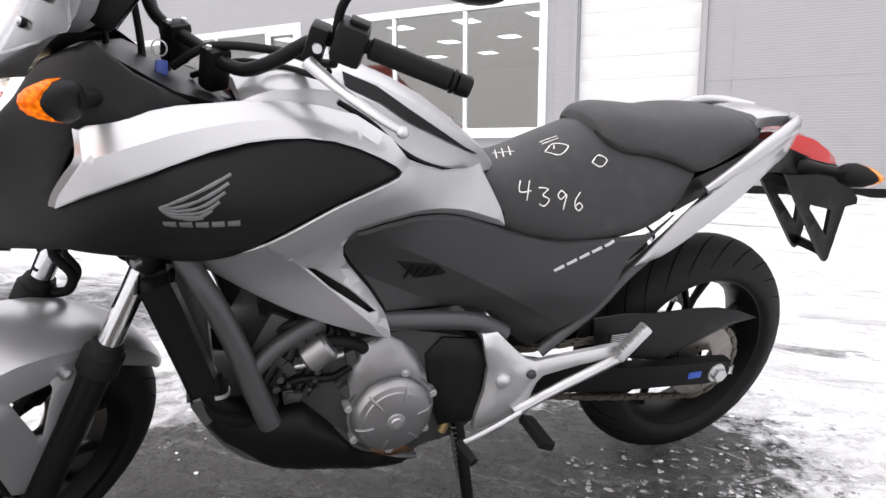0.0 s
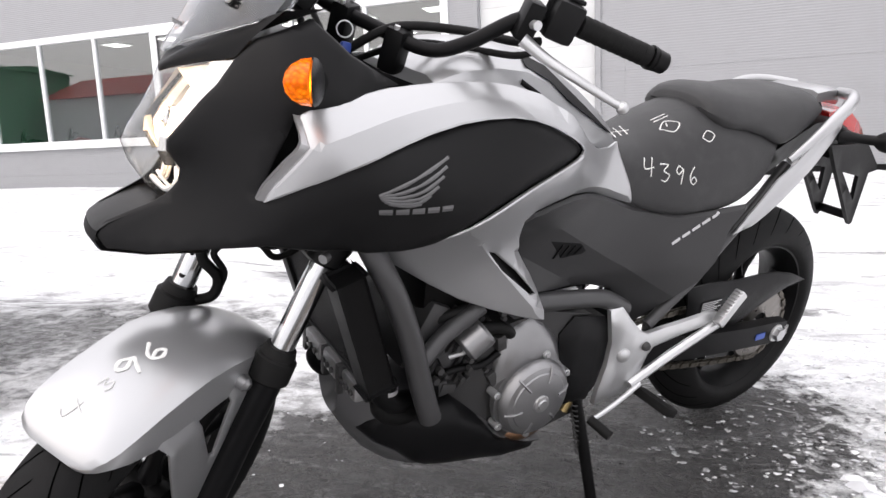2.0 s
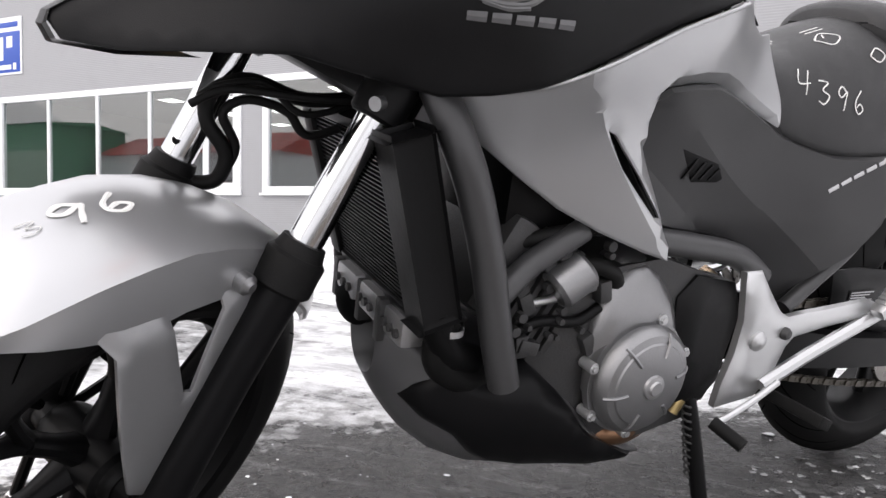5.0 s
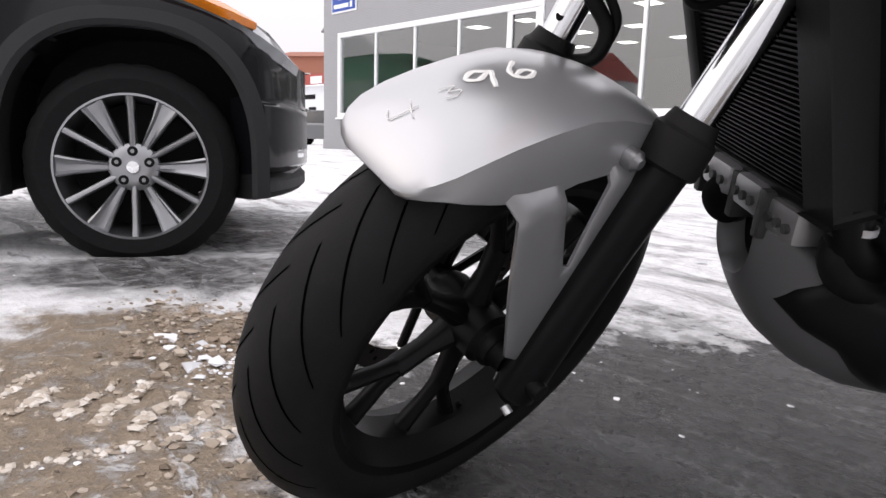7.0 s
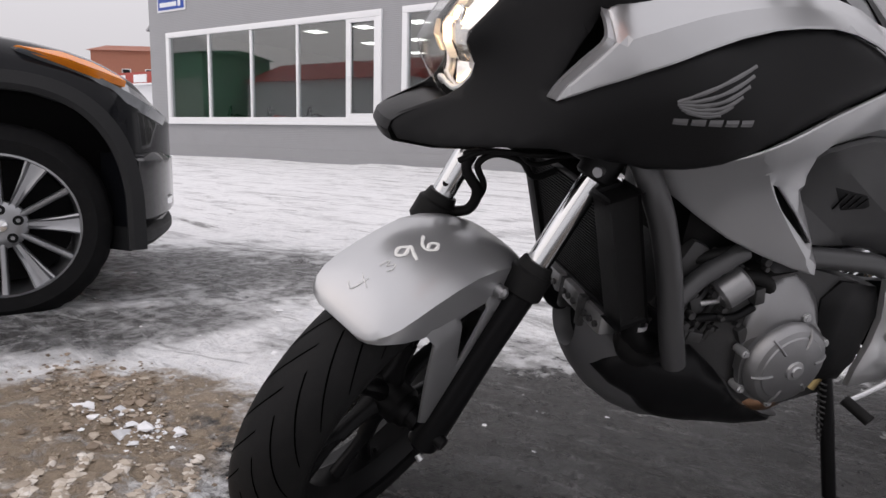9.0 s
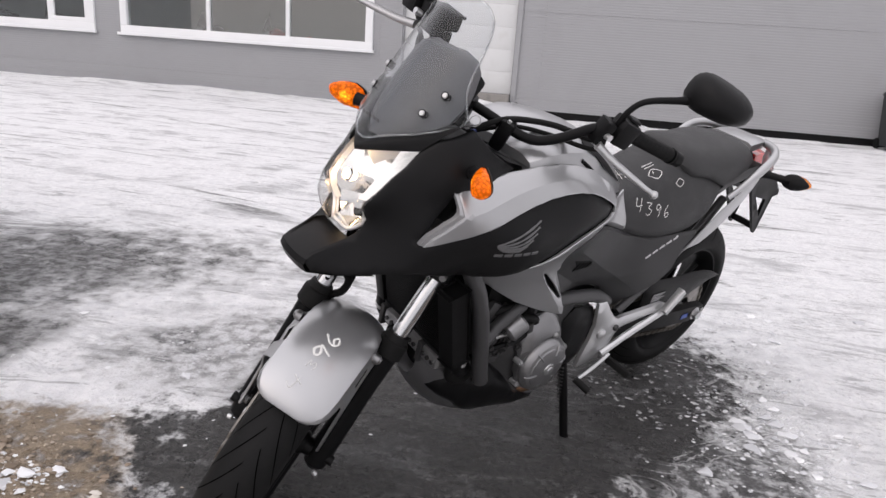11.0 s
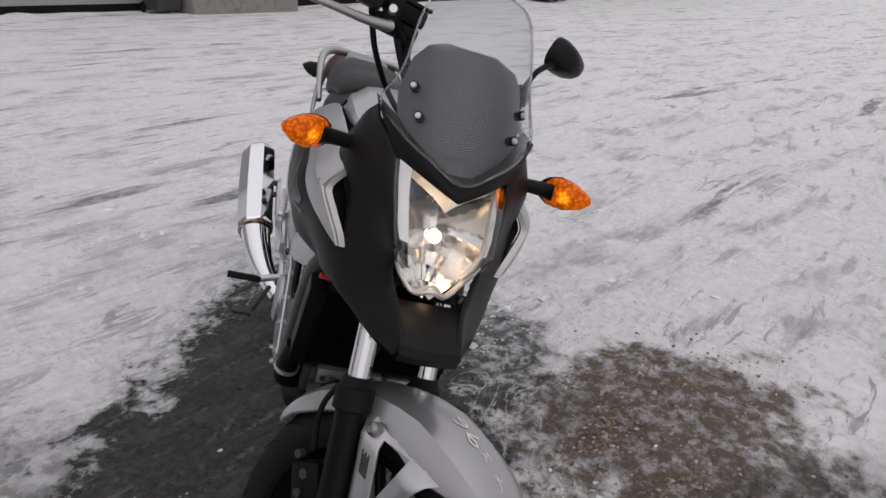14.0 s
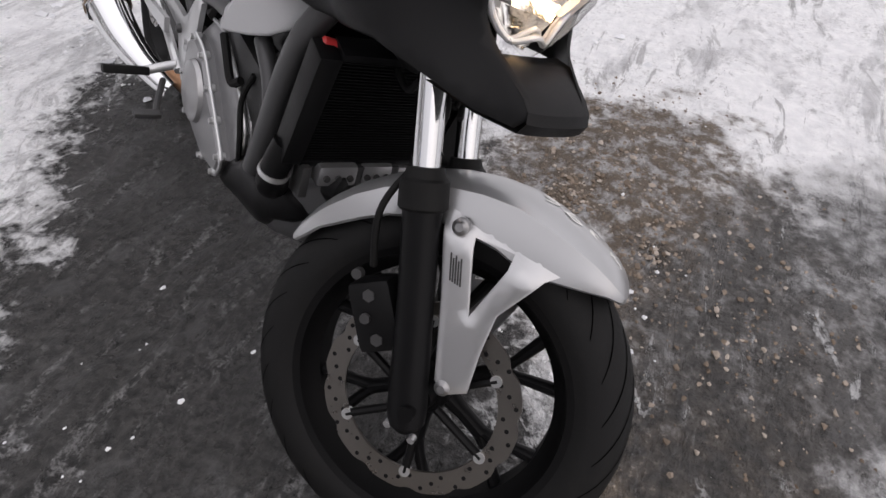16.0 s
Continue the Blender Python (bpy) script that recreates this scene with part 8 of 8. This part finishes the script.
# plain bars stand for the print on the right mudguard leg
for k in range(5):
    bm = bmesh.new()
    box(bm, -0.0012, 0.0012, 0.1075, 0.1095, -0.024, 0.016 - 0.006 * (k % 2), 0, Matrix.Translation((0.002 - 0.0042 * k, 0, 0.530)) @ pose(0, 0, 0, 0, 26, 0))
    part("text_bar", bm, M_castd, guard_f)
# brake caliper, lines
bm = bmesh.new()
box(bm, -0.035, 0.035, -0.03, 0.03, -0.055, 0.055, 0.014, Matrix.Translation(FA + Vector((0.115, 0.085, 0.085))) @ pose(0, 0, 0, 0, 40, 0))
cal = fpart("front_caliper", bm, M_black, "black brake caliper")
for dz in (-0.035, 0.035):
    bm = bmesh.new()
    c = FA + Vector((0.115 + dz * 0.6, 0.117, 0.085 + dz * 0.75))
    cyl(bm, c - Vector((0, 0.01, 0)), c, 0.010, seg=6)
    cyl(bm, c + Vector((0.03, -0.01, 0.02)), c + Vector((0.03, 0.004, 0.02)), 0.008, seg=12)
    part("caliper_bolt", bm, M_castd, cal)
for pts, r in (([(0.10, 0.10, 0.46), (0.125, 0.115, 0.54), (0.115, 0.11, 0.61), (0.09, 0.10, 0.655)], 0.0055),):
    bm = bmesh.new()
    tube(bm, pts, r, 8, 6)
    fpart("brake_hose", bm, M_rubb, "black brake hose", 60)

for pts, r in (([(0.30, 0.04, 0.72), (0.20, 0.042, 0.705), (0.13, 0.045, 0.722), (0.088, 0.045, 0.706), (0.080, 0.045, 0.672), (0.104, 0.045, 0.632), (0.094, 0.05, 0.598), (0.062, 0.055, 0.592)], 0.0095), ([(0.30, -0.02, 0.715), (0.18, -0.01, 0.712), (0.10, 0.01, 0.712), (0.06, 0.03, 0.690)], 0.005), ([(0.29, 0.03, 0.70), (0.205, 0.03, 0.662), (0.172, 0.03, 0.690), (0.125, 0.035, 0.700), (0.098, 0.04, 0.680), (0.115, 0.045, 0.640), (0.100, 0.05, 0.606), (0.07, 0.055, 0.588)], 0.006), ([(0.28, 0.01, 0.72), (0.19, 0.01, 0.690), (0.14, 0.012, 0.722), (0.092, 0.02, 0.715), (0.07, 0.035, 0.700)], 0.0045)):
    bm = bmesh.new()
    tube(bm, pts, r, 9, 6)
    bpart("brake_hose", bm, M_rubb, "black brake hose", 60)

# handlebar
bm = bmesh.new()
bar = [(0.495, -0.415, 1.185), (0.440, -0.335, 1.198), (0.398, -0.275, 1.205), (0.368, -0.215, 1.190), (0.338, -0.155, 1.130), (0.325, -0.10, 1.098), (0.325, 0.0, 1.095)]
tube(bm, bar + [(x, -y, z) for x, y, z in bar[-2::-1]], 0.0112, 14, 5)
hbar = fpart("handlebar", bm, M_satin, "black steel handlebar", 60)
bm = bmesh.new()
for s in (-1, 1):
    box(bm, 0.304, 0.346, s * 0.05 - 0.017, s * 0.05 + 0.017, 1.04, 1.112, 0.010)
part("bar_clamp", bm, M_black, hbar)
for s in (-1, 1):
    for dx in (-0.014, 0.014):
        bm = bmesh.new()
        cyl(bm, (0.325 + dx, s * 0.05, 1.110), (0.325 + dx, s * 0.05, 1.116), 0.0045, seg=12)
        part("clamp_bolt", bm, M_alu, hbar)
for s in (-1, 1):
    def Q(x, y, z):
        return Vector((x, s * y, z))
    d = (Q(0.495, 0.415, 1.185) - Q(0.398, 0.275, 1.205)).normalized()
    a, b = Q(0.405, 0.285, 1.204), Q(0.478, 0.392, 1.1895)
    bm = bmesh.new()
    cyl(bm, a, b, 0.0165, seg=20, bevel=0.003)
    grip = part("grip", bm, M_rubb, hbar, "black rubber grip")
    for k in range(9):
        p = a.lerp(b, (k + 0.7) / 10)
        bm = bmesh.new()
        cyl(bm, p, p + d * 0.005, 0.0170, seg=20)
        part("grip_rib", bm, M_rubb, grip)
    bm = bmesh.new()
    cyl(bm, b, b + d * 0.006, 0.019, seg=18)
    cyl(bm, b + d * 0.007, b + d * 0.032, 0.0175, 0.0165, 18, 0.003)
    part("bar_end", bm, M_black, grip)
    bm = bmesh.new()
    c = Q(0.388, 0.262, 1.205)
    q = d.to_track_quat("X", "Z").to_matrix().to_4x4()
    box(bm, -0.024, 0.024, -0.026, 0.026, -0.030, 0.030, 0.010, Matrix.Translation(c) @ q)
    box(bm, -0.010, 0.020, -0.012, 0.012, 0.03, 0.037, 0.003, Matrix.Translation(c) @ q)
    sw = part("switch_box", bm, M_plastic, hbar, "black switch box")
    if s > 0:
        bm = bmesh.new()
        box(bm, -0.012, 0.012, -0.010, 0.010, 0.037, 0.045, 0.003, Matrix.Translation(c) @ q)
        part("stop_switch", bm, M_redp, sw, "red stop switch")
    bm = bmesh.new()
    c2 = Q(0.362, 0.222, 1.190)
    box(bm, -0.014, 0.014, -0.022, 0.016, -0.028, 0.030, 0.006, Matrix.Translation(c2) @ q)
    clampo = part("lever_clamp", bm, M_black, hbar)
    bm = bmesh.new()
    cyl(bm, c2 + Q(-0.012, 0.012, 0.0), c2 + Q(-0.024, 0.024, 0.004), 0.007, seg=12)
    part("clamp_screw", bm, M_alu, clampo)
    bm = bmesh.new()
    tube(bm, [Q(0.338, 0.232, 1.168), Q(0.345, 0.275, 1.155), Q(0.352, 0.33, 1.145), Q(0.363, 0.375, 1.136), Q(0.371, 0.397, 1.132)], 0.008, 10, 5, radii=[0.010, 0.008, 0.0068, 0.006, 0.0055], up=(1, 0, 0), flat=1.3)
    bmesh.ops.create_uvsphere(bm, u_segments=14, v_segments=8, radius=0.0098, matrix=Matrix.Translation(Q(0.372, 0.400, 1.131)))
    part("lever", bm, M_alu if s < 0 else M_cast, hbar, "alloy hand lever", 60)
    if s > 0:
        # brake master cylinder with its square reservoir, and the loom tied to the bar
        at = Matrix.Translation(Q(0.350, 0.205, 1.175)) @ q
        bm = bmesh.new()
        box(bm, -0.040, 0.045, -0.036, -0.008, -0.018, 0.012, 0.008, at)
        master = part("master_cylinder", bm, M_black, hbar, "black brake master cylinder")
        bm = bmesh.new()
        box(bm, -0.042, 0.026, -0.046, -0.002, 0.012, 0.044, 0.008, at)
        res = part("reservoir", bm, M_satin, master)
        bm = bmesh.new()
        box(bm, -0.045, 0.029, -0.049, 0.001, 0.044, 0.051, 0.003, at)
        part("reservoir_lid", bm, M_plastic, master)
        for wire, thick in (([(0.27, 0.05, 1.0), (0.30, 0.11, 1.06), (0.320, 0.165, 1.12), (0.325, 0.188, 1.165)], 0.0062), ([(0.30, 0.03, 1.02), (0.350, 0.12, 1.06), (0.372, 0.20, 1.12), (0.380, 0.25, 1.178)], 0.0055), ([(0.24, 0.09, 1.0), (0.262, 0.15, 1.06), (0.300, 0.19, 1.115), (0.330, 0.212, 1.155)], 0.0055)):
            bm = bmesh.new()
            tube(bm, wire, thick, 8, 6)
            part("cable", bm, M_rubb, hbar, "", 60)
    bm = bmesh.new()
    tube(bm, [Q(0.376, 0.244, 1.205), Q(0.374, 0.246, 1.250), Q(0.381, 0.264, 1.286), Q(0.399, 0.318, 1.319), Q(0.410, 0.345, 1.334)], 0.007, 10, 6, radii=[0.007, 0.0068, 0.0068, 0.008, 0.013])
    stem = fpart("mirror", bm, M_satin, "black rear-view mirror")
    bm = bmesh.new()
    mc = Q(0.430, 0.388, 1.356)
    n = Vector((0.95, s * -0.10, 0.0)).normalized()
    along = Vector((0.10 , s * 1.0, 0.03)).normalized()
    upv = n.cross(along).normalized()
    if upv.z < 0:
        upv = -upv
    shell = []
    for t, k in ((0.0, 1.0), (0.016, 0.98), (0.034, 0.84), (0.050, 0.58), (0.058, 0.22)):
        ring = []
        for g in np.linspace(0, 2 * math.pi, 25)[:-1]:
            ca_, sa_ = math.cos(g), math.sin(g)
            x_ = 0.074 * math.copysign(abs(ca_) ** 0.72, ca_)
            y_ = 0.040 * math.copysign(abs(sa_) ** 0.75, sa_) * (1 - 0.22 * ca_)
            ring.append(mc - n * t + along * x_ * k + upv * y_ * k)
        shell.append(ring)
    loft(bm, shell)
    housing = part("mirror_housing", bm, M_plastic, stem, "", 60)
    bm = bmesh.new()
    bm.faces.new([bm.verts.new(p + n * 0.0015 + (mc - p) * 0.06) for p in shell[0]])
    part("mirror_glass", bm, M_forkc, stem, "mirror glass")
# cables and key at the steering head
for pts, r in (([(0.30, -0.02, 1.02), (0.36, -0.06, 1.06), (0.46, -0.10, 1.062), (0.51, -0.16, 1.055), (0.525, -0.205, 1.06)], 0.007), ([(0.33, 0.02, 1.0), (0.40, -0.04, 1.035), (0.47, -0.09, 1.035), (0.51, -0.17, 1.035), (0.515, -0.215, 1.05)], 0.0055)):
    bm = bmesh.new()
    tube(bm, pts, r, 8, 7)
    bpart("cable", bm, M_rubb, "black control cable", 60)
bm = bmesh.new()
lathe(bm, [(0.011, -0.001), (0.013, -0.001), (0.013, 0.001), (0.011, 0.001)], (0.282, -0.046, 1.052), axis=(0.4, 1, 0), seg=24)
key = bpart("ignition_key", bm, M_alu, "key with blue fob on a ring")
bm = bmesh.new()
box(bm, -0.010, 0.010, -0.004, 0.004, -0.024, 0.012, 0.004, pose(0.283, -0.047, 1.022, 0, 8, 20))
part("fob", bm, M_keyb, key)


# ---- marks drawn on it ----
def marks(name, strokes, tree, origin, way, width, material, parent_, lift=0.0012, n=9):
    """Chalk or print laid on a surface: each stroke a row of (x, z) points seen along way."""
    for st in strokes:
        pts = []
        for p in spline([(x, z, 0) for x, z in st], n):
            o = origin(p.x, p.y)
            hit, normal, _, _ = tree.ray_cast(o, way)
            if hit:
                normal = normal if normal.dot(way) < 0 else -normal
                pts.append((hit + normal * lift, normal))
        if len(pts) < 2:
            continue
        bm = bmesh.new()
        rows = []
        for k, (p, nn) in enumerate(pts):
            d = (pts[min(k + 1, len(pts) - 1)][0] - pts[max(k - 1, 0)][0]).normalized()
            sd = d.cross(nn).normalized() * width * (0.9 + 0.12 * math.sin(k * 0.7))
            rows.append([p - sd, p + nn * 0.0008, p + sd])
        loft(bm, rows, ring=False)
        part(name, bm, material, parent_, "", None)


side_origin = lambda x, z: Vector((x, -0.6, z))
PLUS = Vector((0, 1, 0))


def shift_strokes(strokes, x0, z0, sx, sz, slope=0.0):
    return [[(x0 + x * sx, z0 + z * sz + x * sx * slope) for x, z in st] for st in strokes]


FOUR = [[(0.1, 1.0), (0.0, 0.45), (0.75, 0.5)], [(0.7, 1.0), (0.55, 0.5), (0.45, 0.0)]]
THREE = [[(0.0, 0.95), (0.6, 0.9), (0.25, 0.58), (0.65, 0.35), (0.35, 0.0), (0.0, 0.1)]]
NINE = [[(0.6, 0.75), (0.3, 1.0), (0.05, 0.75), (0.25, 0.55), (0.6, 0.8), (0.5, 0.4), (0.4, 0.0)]]
SIX = [[(0.4, 1.0), (0.1, 0.6), (0.05, 0.25), (0.3, 0.0), (0.55, 0.2), (0.35, 0.42), (0.1, 0.25)]]
for dig, x0, z0 in ((FOUR, 0.926, 0.796), (THREE, 0.966, 0.786), (NINE, 1.004, 0.780), (SIX, 1.040, 0.778)):
    marks("chalk_mark", shift_strokes(dig, x0, z0, 0.032, 0.036), seat_tree, side_origin, PLUS, 0.0014, M_chalk, seat)
down = Vector((0.15, 0.45, -0.88)).normalized()
top_origin = lambda x, y: Vector((x, y, 0.85)) - down * 0.3
OVAL = [[(0.0, 0.5), (0.5, 1.0), (1.0, 0.5), (0.5, 0.0), (0.0, 0.5)]]
for strokes, x0, y0, sx, sy in ((OVAL, 1.00, -0.068, 0.05, 0.036), ([[(0.1, 0.0), (0.9, 0.15)], [(0.1, 0.35), (0.9, 0.5)], [(0.4, -0.9), (0.5, -0.5)]], 1.00, -0.022, 0.05, 0.03), (OVAL, 1.085, -0.110, 0.034, 0.022), ([[(0, 0), (0.5, 0.9)], [(0.5, 0), (1.0, 0.9)], [(1.0, 0), (1.5, 0.9)], [(0.1, 0.6), (1.5, 0.3)]], 0.905, -0.03, 0.03, 0.05)):
    marks("chalk_mark", shift_strokes(strokes, x0, y0, sx, sy), seat_tree, top_origin, down, 0.0014, M_chalk, seat)
gdown = Vector((0.05, 0.55, -0.83)).normalized()
g_origin = lambda x, z: Vector((x, 0.006, z)) - gdown * 0.25
for dig, x0, z0, sz, mt in ((FOUR, -0.200, 0.625, 0.034, None), (THREE, -0.150, 0.634, 0.026, None), (NINE, -0.122, 0.626, 0.050, M_chalk), (SIX, -0.078, 0.628, 0.048, M_chalk)):
    marks("chalk_mark", shift_strokes(dig, x0, z0, sz, sz), guard_tree, g_origin, gdown, 0.0030 if mt else 0.0007, M_chalk, guard_f)
cowl_ob = [o for o in moto.children if o.name.startswith("front_cowl")]
cowl_tree = BVHTree.FromPolygons([v.co.copy() for v in cowl_ob[0].data.vertices], [tuple(p.vertices) for p in cowl_ob[0].data.polygons])
cowl_tree_r = BVHTree.FromPolygons([v.co.copy() for v in cowl_ob[1].data.vertices], [tuple(p.vertices) for p in cowl_ob[1].data.polygons])
# plain feather bars and blocks for the maker's badge
BADGE = [[(0.268, 0.845), (0.290, 0.857), (0.330, 0.877), (0.370, 0.898)], [(0.268, 0.845), (0.295, 0.850), (0.330, 0.864), (0.366, 0.886)], [(0.269, 0.843), (0.300, 0.844), (0.330, 0.853), (0.360, 0.873)], [(0.272, 0.840), (0.300, 0.838), (0.330, 0.844), (0.352, 0.859)], [(0.276, 0.837), (0.300, 0.833), (0.325, 0.836), (0.341, 0.846)], [(0.282, 0.834), (0.305, 0.830), (0.328, 0.833)]]
LETTERS = [[(0.272 + 0.0225 * k, 0.8190 + 0.0011 * k), (0.290 + 0.0225 * k, 0.8198 + 0.0011 * k)] for k in range(5)]
for tree, org, way, par in ((cowl_tree, side_origin, PLUS, cowl_ob[0]), (cowl_tree_r, lambda x, z: Vector((x, 0.6, z)), -PLUS, cowl_ob[1])):
    marks("badge_bar", BADGE, tree, org, way, 0.0030, M_decal, par, 0.0008)
    marks("badge_block", LETTERS, tree, org, way, 0.0050, M_decal, par, 0.0008, 2)
cover_ob = [o for o in moto.children if o.name.startswith("side_cover")]
for ob_, org, way in ((cover_ob[0], side_origin, PLUS), (cover_ob[1], lambda x, z: Vector((x, 0.6, z)), -PLUS)):
    tr = BVHTree.FromPolygons([v.co.copy() for v in ob_.data.vertices], [tuple(p.vertices) for p in ob_.data.polygons])
    marks("model_bar", [[(1.006 + 0.028 * k, 0.653 + 0.0122 * k), (1.028 + 0.028 * k, 0.663 + 0.0122 * k)] for k in range(5)], tr, org, way, 0.0034, M_decalw, ob_, 0.0008, 2)
bm = bmesh.new()
for k in range(5):
    y = 0.032 - 0.013 * k
    for a, b in ((y - 0.0042, y + 0.0042),):
        box(bm, screen_x(0, 1.046) - 0.001, screen_x(0, 1.046) + 0.0, a, b, 1.043, 1.050, 0)
part("badge_block", bm, M_decal, screen)

lamp_data = bpy.data.lights.new("headlight_bulb_light", "POINT")
lamp_data.energy, lamp_data.color, lamp_data.shadow_soft_size = 0.20, (1.0, 0.62, 0.30), 0.010
bulb_light = new("headlight_bulb_light", lamp_data)
bulb_light.matrix_world = moto.matrix_world @ Matrix.Translation((0.026, 0.022, 0.916))
